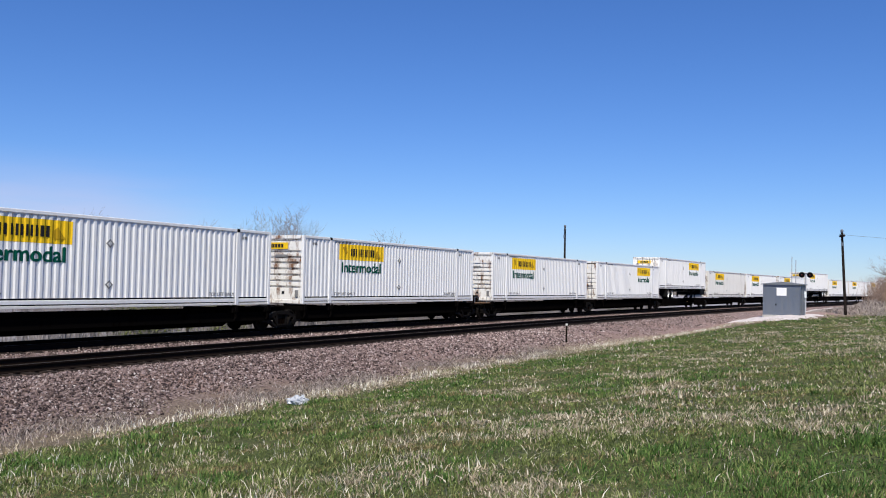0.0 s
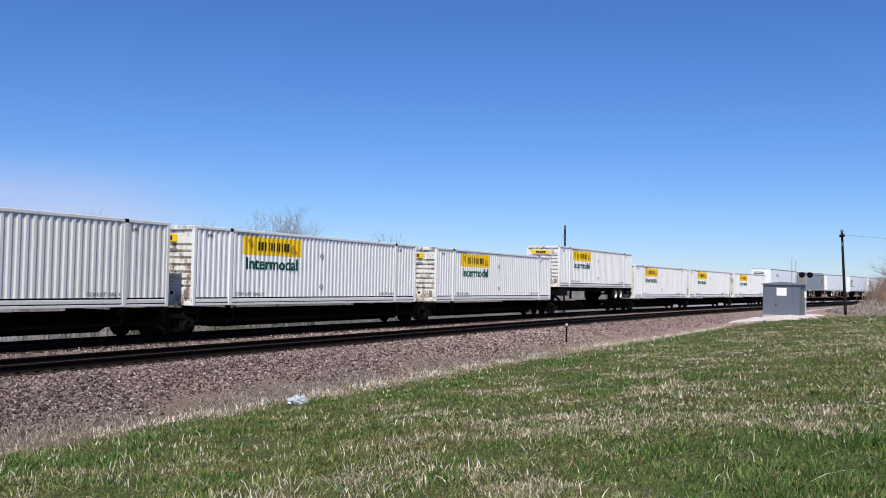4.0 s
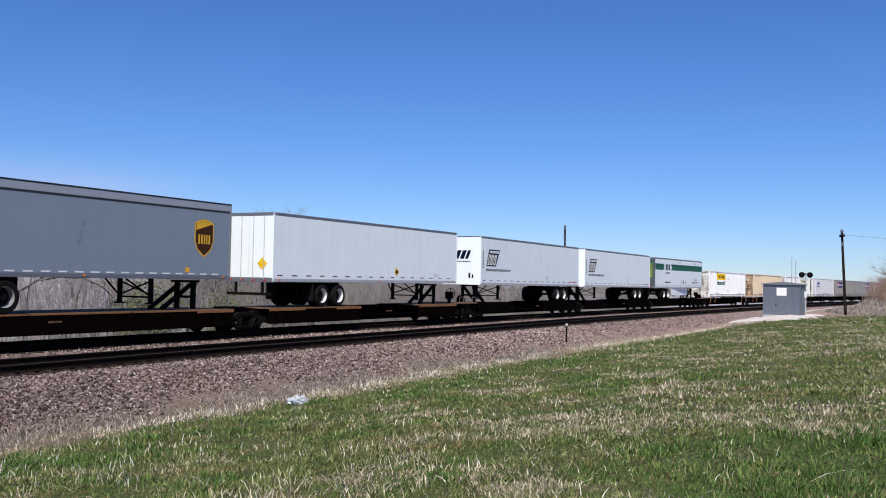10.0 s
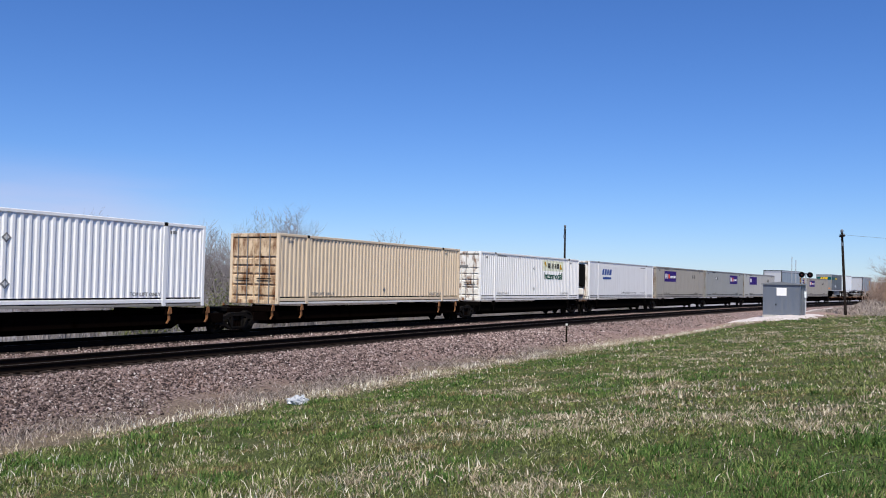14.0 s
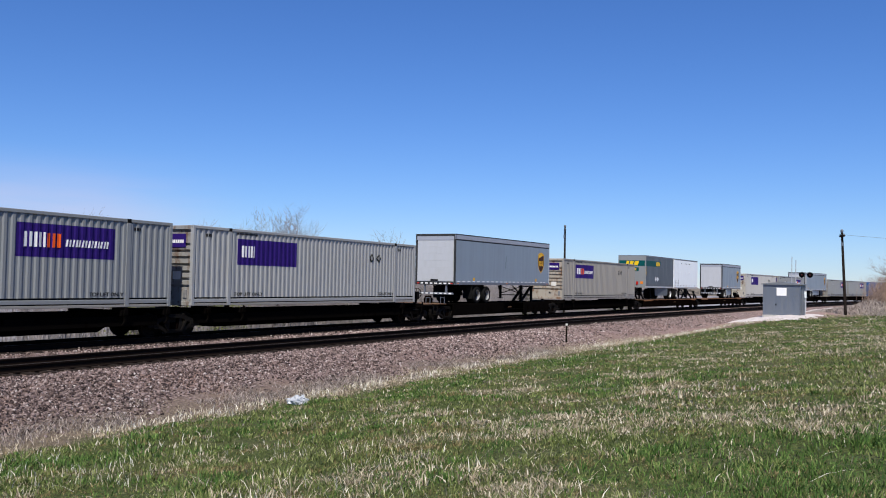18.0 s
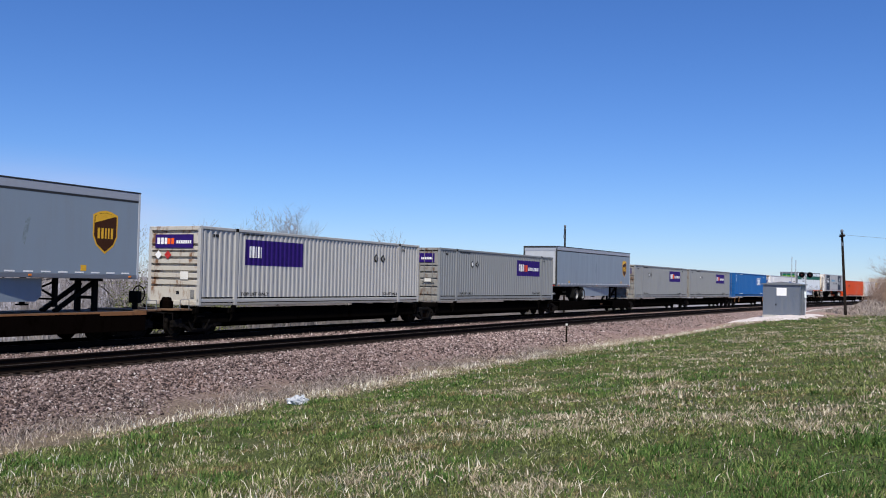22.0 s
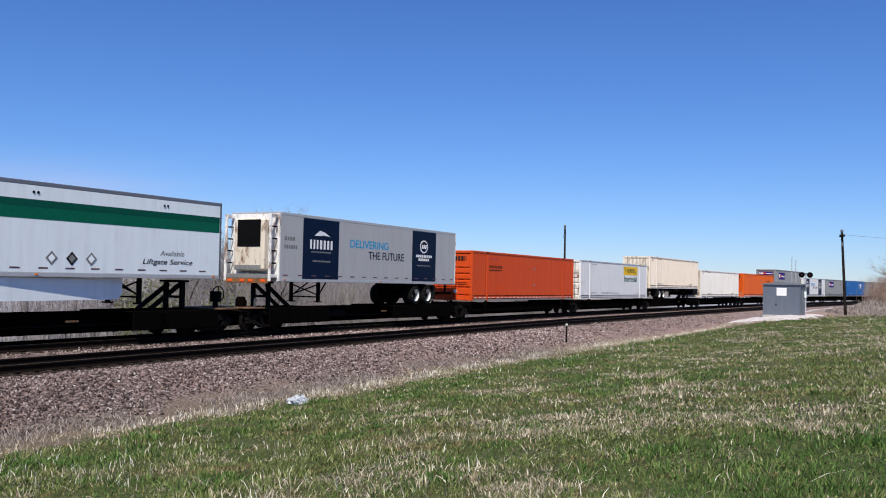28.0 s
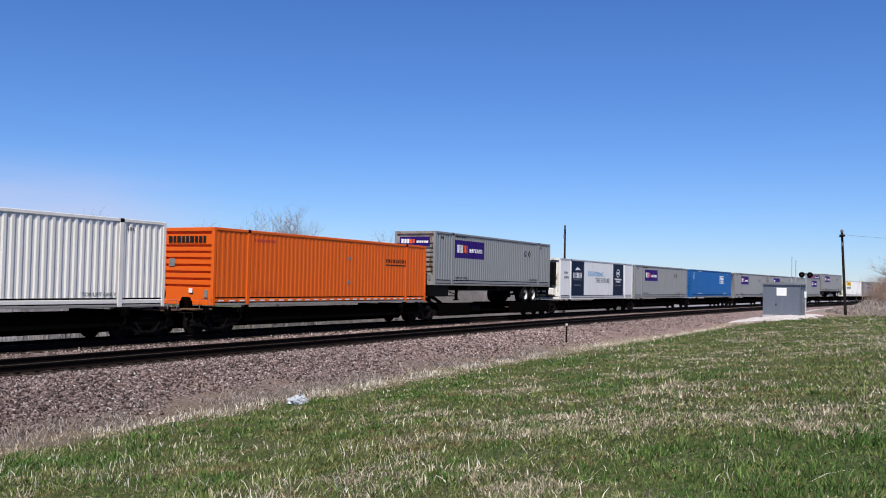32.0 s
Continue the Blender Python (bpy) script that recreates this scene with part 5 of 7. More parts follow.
def long_white_trailer(s0, s1):
    ob = road(s0, s1, LC, colour="trailwhite", front=-1, end="trailwhite", rail="railgrey", label="long white box trailer with small red and grey emblem", seams=13)
    h, y, z = LC / 2, SKIN, 2.03 - DECK
    blocks("emblem", ob, 3.4 - h, 4.0 - h, z + 1.95, z + 2.25, 2, y, M["redlens"], slant=0.12, seed=81)
    part("emblem_rule", Shape().box(3.3 - h, 5.0 - h, y - 0.003, y, z + 1.84, z + 1.88), M["ink"], ob)
    blocks("name_marking", ob, 4.3 - h, 5.05 - h, z + 2.02, z + 2.08, 5, y, M["faded"], seed=82)
    blocks("name_marking", ob, h - 1.7, h - 0.6, z + 0.42, z + 0.50, 9, y, M["ink"], seed=83)
    end_film("nose_sign", ob, h, -1.0, 0.35, z + 2.15, z + 2.50, M["ink"], "black sign with pale bars")
    blocks("sign_marking", ob, -0.9, 0.2, z + 2.28, z + 2.42, 8, -0.012, M["snow"], seed=84, turn=on_end(h))
    blocks("nose_marking", ob, -0.8, 0.1, z + 1.45, z + 1.53, 9, -0.012, M["ink"], seed=85, turn=on_end(h))
    end_film("coupling_box", ob, h, 0.0, 0.22, z + 0.4, z + 0.7, M["ink"])
    end_film("coupling_box", ob, h, 0.4, 0.62, z + 0.4, z + 0.62, M["ink"])
    return ob


def plain_white_trailer(s0, s1):
    ob = road(s0, s1, LC, colour="trailwhite", front=1, end="trailwhite", rail="railgrey", label="plain white box trailer with small yellow placards", seams=13, tail=3.5)
    h, y, z = LC / 2, SKIN, 2.03 - DECK
    diamond(ob, 1.6, z + 0.55, 0.22, y, M["yellow"], M["ink"])
    words("lettering", "53'", ob, h - 2.6, h - 2.15, z + 0.32, z + 0.48, y - 0.002, M["faded"])
    s = Shape().slab([(0.5, z + 0.75), (0.75, z + 0.5), (1.0, z + 0.75), (0.75, z + 1.0)], -0.014, -0.008)
    s.v = [on_end(h)(p) for p in s.v]
    part("placard", s, M["yellow"], ob)
    return ob


def on_wheels(s0, s1, front, make, *given, **more):
    """A container on a wheeled chassis."""
    c = (s0 + s1) / 2
    ob = chassis(along(c - run(0.0), 0, DECK), front, "black steel container chassis standing on a railway car deck", "tailred" if make is white_box and front > 0 else "iron")
    LOADS.append((ob, c, DECK, pose(0, 0, 0)))
    return make(s0, s1, *given, z=LIFTED, **more)


BL, BR = "carblack", "carbrown"
CREAM_L = "cream corrugated freight container with rust-streaked end, on the train"
# each unit: the stretch of its load or loads, whether a coupling follows, the car's colour, and the loads
UNITS = [
    (-364.97, -348.82, False, BL, "box", lambda a, b: white_box(a, b, 2.7)),
    (-346.55, -330.54, True, BL, "box", lambda a, b: white_box(a, b, 2.7)),
    (-327.78, -311.70, False, BL, "box", lambda a, b: white_box(a, b, 2.75, end=False)),
    (-309.43, -293.18, False, BL, "box", lambda a, b: white_box(a, b, 9.85, left="doors")),
    (-292.98, -276.98, False, BL, "left", lambda a, b: on_wheels(a, b, 1, white_box, 9.8, left="doors")),
    (-275.60, -259.40, False, BL, "box", lambda a, b: white_box(a, b, 2.8, tone="chalk")),
    (-258.20, -242.06, False, BL, "box", lambda a, b: white_box(a, b, 2.7)),
    (-239.90, -223.70, False, BL, "box", lambda a, b: white_box(a, b, 2.9)),
    (-222.10, -206.00, False, BL, "right", lambda a, b: on_wheels(a, b, -1, white_box, 2.6)),
    (-205.05, -188.95, False, BL, "box", lambda a, b: white_box(a, b, 2.8)),
    (-187.80, -171.60, False, BL, "box", lambda a, b: white_box(a, b, 2.8)),
    (-169.24, -153.15, True, BL, "box", lambda a, b: white_box(a, b, 2.6, end=False)),
    (-150.30, -134.19, False, BR, "right", lambda a, b: long_white_trailer(a, b)),
    (-127.79, -114.11, False, BR, "all", lambda a, b: parcel_trailer(a, b, 13.72, "taupe", rows=6)),
    (-111.50, -95.40, True, BR, "left", lambda a, b: plain_white_trailer(a, b)),
    (-92.40, -76.20, False, BL, "right", lambda a, b: freight_trailer(a, b)),
    (-74.95, -58.85, False, BL, "right", lambda a, b: freight_trailer(a, b)),
    (-57.25, -41.20, True, BL, "left", lambda a, b: banded_trailer(a, b)),
    (-38.00, -21.75, False, BR, "box", lambda a, b: white_box(a, b, 3.0, end=False, tone="brightwhite")),
    (-17.47, -1.32, False, BR, "box", lambda a, b: plain_box(a, b, "beige", "beigeend", "doors", "beige corrugated freight container with rusty doors, on the train")),
    (1.40, 17.45, True, BL, "box", lambda a, b: white_box(a, b, 9.4, left="doors", end=False, tone="white", tint="pale")),
    (19.75, 35.85, False, BL, "box", lambda a, b: reefer_box(a, b)),
    (37.07, 53.26, False, BL, "box", lambda a, b: express_box(a, b, 2.4, "ribs", "taupe", "taupeend")),
    (54.50, 70.60, False, BL, "box", lambda a, b: express_box(a, b, 9.9, "doors")),
    (71.63, 87.85, True, BL, "box", lambda a, b: express_box(a, b, 2.45, "ribs", "silverpaint", faint=True)),
    (92.23, 105.91, False, BL, "left", lambda a, b: parcel_trailer(a, b, 13.72)),
    (108.60, 124.76, False, BL, "box", lambda a, b: express_box(a, b, 2.4, "ribs", "taupe", "taupeend")),
    (127.75, 144.88, False, BR, "all", None),
    (155.05, 163.50, True, BR, "all", lambda a, b: parcel_trailer(a, b, 8.5, skirt="upsgrey")),
    (166.45, 182.65, False, BL, "box", lambda a, b: express_box(a, b, 2.5, "ribs", "pearl", "pearlend", faint=True)),
    (184.85, 201.06, False, BL, "box", lambda a, b: express_box(a, b, 10.2, "doors")),
    (201.75, 217.85, False, BL, "left", lambda a, b: parcel_trailer(a, b, LC, skirt="upsgrey")),
    (219.35, 235.45, False, BL, "box", lambda a, b: express_box(a, b, 10.15, "doors")),
    (236.68, 252.80, True, BL, "box", lambda a, b: express_box(a, b, 10.1, "doors")),
    (255.40, 271.50, False, BR, "box", lambda a, b: blue_box(a, b)),
    (273.85, 290.00, False, BR, "box", lambda a, b: carrier_box(a, b)),
    (291.05, 307.10, True, BL, "left", lambda a, b: banded_trailer(a, b)),
    (310.10, 326.20, False, BL, "right", lambda a, b: slogan_trailer(a, b)),
    (328.34, 344.50, False, BL, "box", lambda a, b: orange_box(a, b, 2.25, "doors", "vermilion")),
    (346.00, 362.10, False, BL, "box", lambda a, b: pallet_box(a, b)),
    (363.10, 379.20, False, BL, "left", lambda a, b: on_wheels(a, b, 1, plain_box, "cream", "creamend", "doors", CREAM_L)),
    (380.50, 396.60, True, BL, "box", lambda a, b: plain_box(a, b, "ivory", "creamend", "ribs", CREAM_L)),
    (399.05, 415.25, False, BL, "box", lambda a, b: orange_box(a, b, 12.2, "ribs")),
    (416.20, 432.35, False, BL, "right", lambda a, b: on_wheels(a, b, -1, express_box, 2.25, "ribs")),
    (434.30, 450.45, False, BL, "box", lambda a, b: slogan_box(a, b)),
    (451.10, 467.25, False, BL, "box", lambda a, b: express_box(a, b, 2.8, "ribs")),
    (469.2, 485.35, True, BL, "box", lambda a, b: blue_box(a, b)),
    (487.4, 503.55, False, BL, "box", lambda a, b: express_box(a, b, 2.8, "ribs")),
    (505.2, 521.35, False, BL, "box", lambda a, b: express_box(a, b, 2.5, "ribs", faint=True)),
    (522.9, 539.05, False, BL, "box", lambda a, b: express_box(a, b, 10.0, "doors")),
    (540.6, 556.75, False, BL, "right", lambda a, b: on_wheels(a, b, -1, express_box, 2.4, "ribs")),
    (558.4, 574.55, True, BL, "box", lambda a, b: white_box(a, b, 2.7)),
    (577.2, 593.35, False, BL, "box", lambda a, b: express_box(a, b, 2.5, "ribs")),
    (594.9, 611.05, False, BL, "box", lambda a, b: plain_box(a, b, "chalk", "whiteend", "ribs", "off-white corrugated freight container, on the train")),
    (612.6, 628.75, False, BL, "box", lambda a, b: white_box(a, b, 2.7)),
]
JOINTS = {-127.79: -132.9, 155.05: 145.5}
CARS = []


def build_train():
    for i, (a, b, coupled, style, decks, make) in enumerate(UNITS):
        c = (a + b) / 2
        j0 = JOINTS.get(a, (UNITS[i - 1][1] + a) / 2 if i else a - 1.2)
        nxt = UNITS[i + 1] if i + 1 < len(UNITS) else None
        j1 = JOINTS.get(nxt[0], (b + nxt[0]) / 2) if nxt else b + 1.2
        mid, half = (j0 + j1) / 2, (j1 - j0) / 2
        o, h = c - mid, (b - a) / 2
        stands, runs = [], []
        wheeled = i in (4, 8, 40, 43, 50)
        king = LIFTED - 0.30 if wheeled else 2.03
        if decks == "left":
            runs, stands = [(max(-half + 1.0, o - h - 0.2), o - h + 6.5), (o + h - 4.2, min(half - 1.0, o + h))], [(o + h - 1.0, -1, king)]
        elif decks == "right":
            runs, stands = [(o + h - 6.5, min(half - 1.0, o + h + 0.2)), (max(-half + 1.0, o - h), o - h + 4.2)], [(o - h + 1.0, 1, king)]
        elif decks == "all":
            runs = [(-half + 1.05, half - 1.05)]
            stands = [(o + h - 1.0, -1, king)] + ([(o - h + 1.0, 1, king)] if make is None else [])
        if a == 155.05:
            stands.append((-half + 1.2, 1, 1.80))
        if make is None:
            lettered_pup(a, a + 8.55)
            white_pup(b - 8.45, b)
        else:
            make(a, b)
        label = "rust-brown articulated spine car with dirty trucks, carrying freight" if style == BR else "grimy black articulated spine car with dirty trucks, carrying freight"
        CARS.append(car(j0, j1, i > 0 and UNITS[i - 1][2], coupled, style, stands, runs, label))


build_train()


def motions():
    seconds = [float(t) for t in range(33)]
    for ob, s0, z, tip in LOADS:
        walk(ob, [(t, along(s0 - run(t), 0, z) @ tip) for t in seconds])
    for ob, s0 in CARS:
        walk(ob, [(t, along(s0 - run(t))) for t in seconds])
    # the wheels have fourfold plates: each turn of a wheel shows the same every quarter
    for w, x, s in WHEELS:
        near = [t / 10 for t in range(0, 321, 1) if -5 < s - run(t / 10) < 75]
        if not near:
            continue
        rows = [(0.0, pose(x, 0, 0.42))] if near[0] > 0 else []
        rows += [(t, pose(x, 0, 0.42, 0, -50.0 * k)) for k, t in enumerate(near)]
        if rows[-1][0] < 32.0:
            rows.append((32.0, rows[-1][1]))
        walk(w, rows)

# ---- ground ----


def smooth(a, b, x):
    t = np.clip((x - a) / (b - a), 0, 1)
    return t * t * (3 - 2 * t)


PROFILE = ((-400, -1.9), (-60, -1.6), (-9, -1.25), (-6.5, -1.0), (-4.2, -0.32), (-2.2, -0.225), (7.0, -0.225), (7.8, -0.27), (9.8, -0.75), (10.6, -0.80), (12, -0.72), (24.5, 0.54), (34, 0.9), (400, 1.5))


def height(s, v):
    """The ground's height over the rails."""
    z = np.interp(v, [p[0] for p in PROFILE], [p[1] for p in PROFILE])
    z = z + (0.62 * smooth(50, 70, s) + 0.2 * smooth(80, 110, s)) * smooth(9, 13, v) * (1 - smooth(15.2, 20, v))
    z = z + 1.25 * smooth(86, 103, s) * smooth(14.5, 19.5, v) * (1 - smooth(27, 36, v))
    lawn = smooth(11.0, 12.5, v)
    return z + lawn * (0.05 * np.sin(0.9 * s + 0.7 * v) * np.sin(0.55 * v - 0.4 * s) + 0.03 * np.sin(2.3 * s) * np.sin(1.9 * v + 1.0))


EDGE = ((0, 11.7), (20, 11.5), (32, 11.1), (46, 11.0), (55, 11.6), (60, 13.3), (63.5, 15.0), (66, 17.1), (76, 17.5), (85, 17.6), (95, 19.6), (120, 21.0))


def lawn_edge(s):
    """Where the stones and bare earth end and the grass begins."""
    return np.interp(s, [p[0] for p in EDGE], [p[1] for p in EDGE])


def spot(s, v):
    a = s / RC
    return np.stack([(RC - v) * np.sin(a), YC - RC + (RC - v) * np.cos(a), height(s, v)], -1)


def along_line(x, y):
    """Where a point of the plan lies: s along the line, v from the train's track."""
    dy = y - (YC - RC)
    return RC * np.arctan2(x, dy), RC - np.hypot(x, dy)


def ground_paint():
    m, tree, b = nodes_of("ground", 0.95)
    tc = tree.nodes.new("ShaderNodeTexCoord")
    flat = tree.nodes.new("ShaderNodeVectorMath")
    flat.operation = "MULTIPLY"
    flat.inputs[1].default_value = (1, 1, 0)
    tree.links.new(tc.outputs["Object"], flat.inputs[0])
    far = tree.nodes.new("ShaderNodeVectorMath")
    far.operation = "DISTANCE"
    far.inputs[1].default_value = (0, YC - RC, 0)
    tree.links.new(flat.outputs[0], far.inputs[0])

    def maths(how, a, c):
        n = tree.nodes.new("ShaderNodeMath")
        n.operation = how
        for slot, v in ((0, a), (1, c)):
            if isinstance(v, (int, float)):
                n.inputs[slot].default_value = v
            else:
                tree.links.new(v, n.inputs[slot])
        return n.outputs[0]
    v = maths("SUBTRACT", RC, far.outputs["Value"])
    pos = flat.outputs[0]
    edge = maths("ADD", v, maths("MULTIPLY", maths("SUBTRACT", noise_of(tree, pos, 1.1, 5, 0.65), 0.5), 2.2))
    axes = tree.nodes.new("ShaderNodeSeparateXYZ")
    tree.links.new(pos, axes.inputs[0])

    def ranged(value, a, c, top=1.0):
        n = tree.nodes.new("ShaderNodeMapRange")
        n.inputs["From Min"].default_value, n.inputs["From Max"].default_value, n.inputs["To Max"].default_value = a, c, top
        tree.links.new(value, n.inputs["Value"])
        return n.outputs[0]

    def between(a, c):
        return ranged(edge, a, c)
    inland = maths("SUBTRACT", edge, maths("ADD", ranged(axes.outputs["X"], 54.0, 66.0, 5.3), ranged(axes.outputs["X"], 66.0, 95.0, 2.8)))
    # stones
    cells = node(tree, "ShaderNodeTexVoronoi", Scale=15.0)
    tree.links.new(pos, cells.inputs["Vector"])
    stone = ramp(tree, cells.outputs["Color"], (0.0, (0.055, 0.037, 0.033)), (0.35, (0.185, 0.132, 0.118)), (0.7, (0.35, 0.262, 0.236)), (0.97, (0.52, 0.42, 0.385)))
    stone = mix(tree, 0.5, stone, ramp(tree, noise_of(tree, pos, 0.7, 4), (0.3, 0.55), (0.7, 1.0)), "MULTIPLY")
    # darker near end, brighter further along: the sun's angle on the stones, as colour
    stone = mix(tree, ranged(axes.outputs["X"], 14.0, 38.0), mix(tree, 1.0, stone, (0.72, 0.725, 0.73), "MULTIPLY"), stone)
    stone = mix(tree, ramp(tree, noise_of(tree, pos, 0.32, 5, 0.65), (0.46, 0.0), (0.66, 0.55)), stone, (0.35, 0.22, 0.18))
    # thatch and turf
    patch = noise_of(tree, pos, 0.42, 5, 0.6)
    blade = noise_of(tree, pos, 14.0, 4, 0.7)
    turf = mix(tree, ramp(tree, blade, (0.35, 0.0), (0.65, 1.0)), (0.026, 0.038, 0.010), (0.098, 0.122, 0.036))
    straw = mix(tree, ramp(tree, blade, (0.35, 0.0), (0.65, 1.0)), (0.06, 0.048, 0.032), (0.25, 0.20, 0.135))
    lawn = mix(tree, ramp(tree, patch, (0.42, 0.0), (0.66, 0.35)), turf, straw)
    field = mix(tree, ramp(tree, patch, (0.35, 0.0), (0.62, 1.0)), (0.24, 0.225, 0.235), (0.36, 0.345, 0.365))
    weeds = mix(tree, ramp(tree, blade, (0.35, 0.0), (0.65, 1.0)), (0.035, 0.034, 0.018), (0.15, 0.135, 0.08))
    col = mix(tree, between(-19.0, -13.0), field, weeds)
    col = mix(tree, between(-8.0, -6.2), col, stone)
    dirt = mix(tree, ramp(tree, blade, (0.35, 0.0), (0.65, 1.0)), (0.085, 0.063, 0.048), (0.27, 0.21, 0.16))
    dirt = mix(tree, ranged(axes.outputs["X"], 40.0, 62.0, 0.8), dirt, mix(tree, patch, (0.30, 0.19, 0.16), (0.42, 0.31, 0.27)))
    col = mix(tree, between(9.0, 10.1), col, dirt)
    thatch = tree.nodes.new("ShaderNodeMath")
    thatch.operation = "MULTIPLY"
    tree.links.new(ranged(inland, 10.5, 11.1), thatch.inputs[0])
    tree.links.new(ramp(tree, noise_of(tree, pos, 1.6, 4), (0.38, 0.25), (0.62, 1.0)), thatch.inputs[1])
    col = mix(tree, thatch.outputs[0], col, straw)
    col = mix(tree, ranged(inland, 11.4, 11.9), col, lawn)
    bank = maths("MULTIPLY", ranged(axes.outputs["X"], 82.0, 93.0), ranged(edge, 12.0, 13.5))
    col = mix(tree, bank, col, mix(tree, ramp(tree, blade, (0.3, 0.0), (0.65, 1.0)), (0.15, 0.125, 0.105), (0.40, 0.345, 0.30)))
    tree.links.new(col, b.inputs["Base Color"])
    rough = maths("ADD", maths("MULTIPLY", cells.outputs["Distance"], 1.5), blade)
    relief(tree, b, rough, 0.7, 0.05)
    b.inputs["Specular IOR Level"].default_value = 0.12
    return m


def build_ground():
    ss = np.array([-3000, -1600, -800, -400, -200, -100] + list(np.arange(-50, 60, 1.0)) + list(np.arange(60, 130, 2.0)) + list(np.arange(130, 330, 10.0)) + [360, 420, 500, 620, 800, 1100, 1500, 1950], float)
    vv = np.array([-3000, -1500, -700, -400, -250, -150, -90, -60, -40, -28, -20, -15] + list(np.arange(-12, 6.6, 0.6)) + list(np.arange(6.6, 13, 0.3)) + list(np.arange(13, 32, 0.75)) + [34, 38, 45, 60, 90, 140, 220, 350, 600, 1000], float)
    S, V = np.meshgrid(ss, vv, indexing="ij")
    p = spot(S, V)
    n = len(vv)
    i = np.arange(len(ss) - 1)[:, None] * n + np.arange(n - 1)[None, :]
    f = np.stack([i, i + 1, i + n + 1, i + n], -1).reshape(-1, 4)
    me = bpy.data.meshes.new("ground")
    me.from_pydata(p.reshape(-1, 3).tolist(), [], f.tolist())
    me.materials.append(ground_paint())
    me.polygons.foreach_set("use_smooth", [True] * len(me.polygons))
    tagged(new("ground", me), "patchy spring grass beside a pinkish stone ballast bed", "ground", kind="structure")


build_ground()


def sheet_on_ground(name, s0, s1, v0, v1, lift, mat, label, wob=0.35):
    ss, vv = np.linspace(s0, s1, int(abs(s1 - s0) / 0.8) + 2), np.linspace(v0, v1, int(abs(v1 - v0) / 0.4) + 2)
    S, V = np.meshgrid(ss, vv, indexing="ij")
    S = S + wob * np.sin(V * 3.1 + 1) * ((S == s0) | (S == s1))
    V = V + wob * (np.sin(S * 1.7) + 0.6 * np.sin(S * 4.3)) * ((V == v0) | (V == v1))
    p = spot(S, V)
    p[..., 2] += lift * np.where((ss[:, None] <= s0) | (ss[:, None] >= s1) | (vv[None, :] <= v0) | (vv[None, :] >= v1), -0.6, 1.0)
    n = len(vv)
    i = np.arange(len(ss) - 1)[:, None] * n + np.arange(n - 1)[None, :]
    me = bpy.data.meshes.new(name)
    me.from_pydata(p.reshape(-1, 3).tolist(), [], np.stack([i, i + 1, i + n + 1, i + n], -1).reshape(-1, 4).tolist())
    me.materials.append(mat)
    tagged(new(name, me), label, "gravel", kind="structure")


GRAVEL = plain("pale_gravel", (0.58, 0.52, 0.49), 0.95, spread=0.25, scale=5.0, bump=0.6)
sheet_on_ground("gravel_pad", 64.0, 76, 12.2, 17.0, 0.05, GRAVEL, "pale crushed stone pad round the equipment shed")
sheet_on_ground("access_road", 74, 170, 10.9, 13.3, 0.030, GRAVEL, "pale gravel access road beside the tracks")

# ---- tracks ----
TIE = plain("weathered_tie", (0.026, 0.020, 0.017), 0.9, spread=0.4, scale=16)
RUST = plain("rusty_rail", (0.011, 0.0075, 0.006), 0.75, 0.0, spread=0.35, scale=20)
SHINE = plain("dull_rail_head", (0.10, 0.085, 0.075), 0.55, 0.5, spread=0.15, scale=30)


def build_track(name, v, label, first):
    root = tagged(new(name), label, "railway track", kind="structure")
    prof = [(-0.036, 0.0), (0.036, 0.0), (0.036, -0.035), (0.010, -0.055), (0.010, -0.145), (0.072, -0.165), (0.072, -0.176), (-0.072, -0.176), (-0.072, -0.165), (-0.010, -0.145), (-0.010, -0.055), (-0.036, -0.035)]
    stations = [-400, -200, -100] + list(range(-60, 300, 5)) + [330, 380, 450, 550, 700]
    for side in (-0.7535, 0.7535):
        n = len(prof)
        s = Shape()
        s.add([place(a, v + side + d, z) for a in stations for d, z in prof], [(k * n + j, k * n + (j + 1) % n, (k + 1) * n + (j + 1) % n, (k + 1) * n + j) for k in range(len(stations) - 1) for j in range(n)])
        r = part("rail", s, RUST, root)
        s = Shape()
        s.add([place(a, v + side + d, 0.002) for a in stations for d in (-0.022, 0.022)], [(2 * k, 2 * k + 1, 2 * k + 3, 2 * k + 2) for k in range(len(stations) - 1)])
        part("running_band", s, SHINE, r, "polished steel")
    rnd = random.Random(int(v * 10) + 3)
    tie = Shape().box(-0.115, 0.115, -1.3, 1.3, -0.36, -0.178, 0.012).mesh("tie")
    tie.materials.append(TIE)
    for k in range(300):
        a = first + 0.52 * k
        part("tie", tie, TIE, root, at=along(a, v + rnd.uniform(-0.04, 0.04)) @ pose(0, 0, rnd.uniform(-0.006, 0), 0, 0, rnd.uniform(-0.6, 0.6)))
    rest = Shape()
    for a in [first - 0.52 * k for k in range(1, 80)] + [first + 0.52 * (300 + k) for k in range(260)]:
        m = along(a, v)
        q = Shape().box(-0.115, 0.115, -1.3, 1.3, -0.36, -0.178)
        rest.add([m @ Vector(p) for p in q.v], q.f)
    tagged(part("far_ties", rest, TIE, root), kind="stuff")
    return root


build_track("track_main", 0.0, "main railway track with worn steel rails on wooden ties", 4.0)
build_track("track_siding", NEAR, "empty railway track with rusty rails on wooden ties", 4.0)


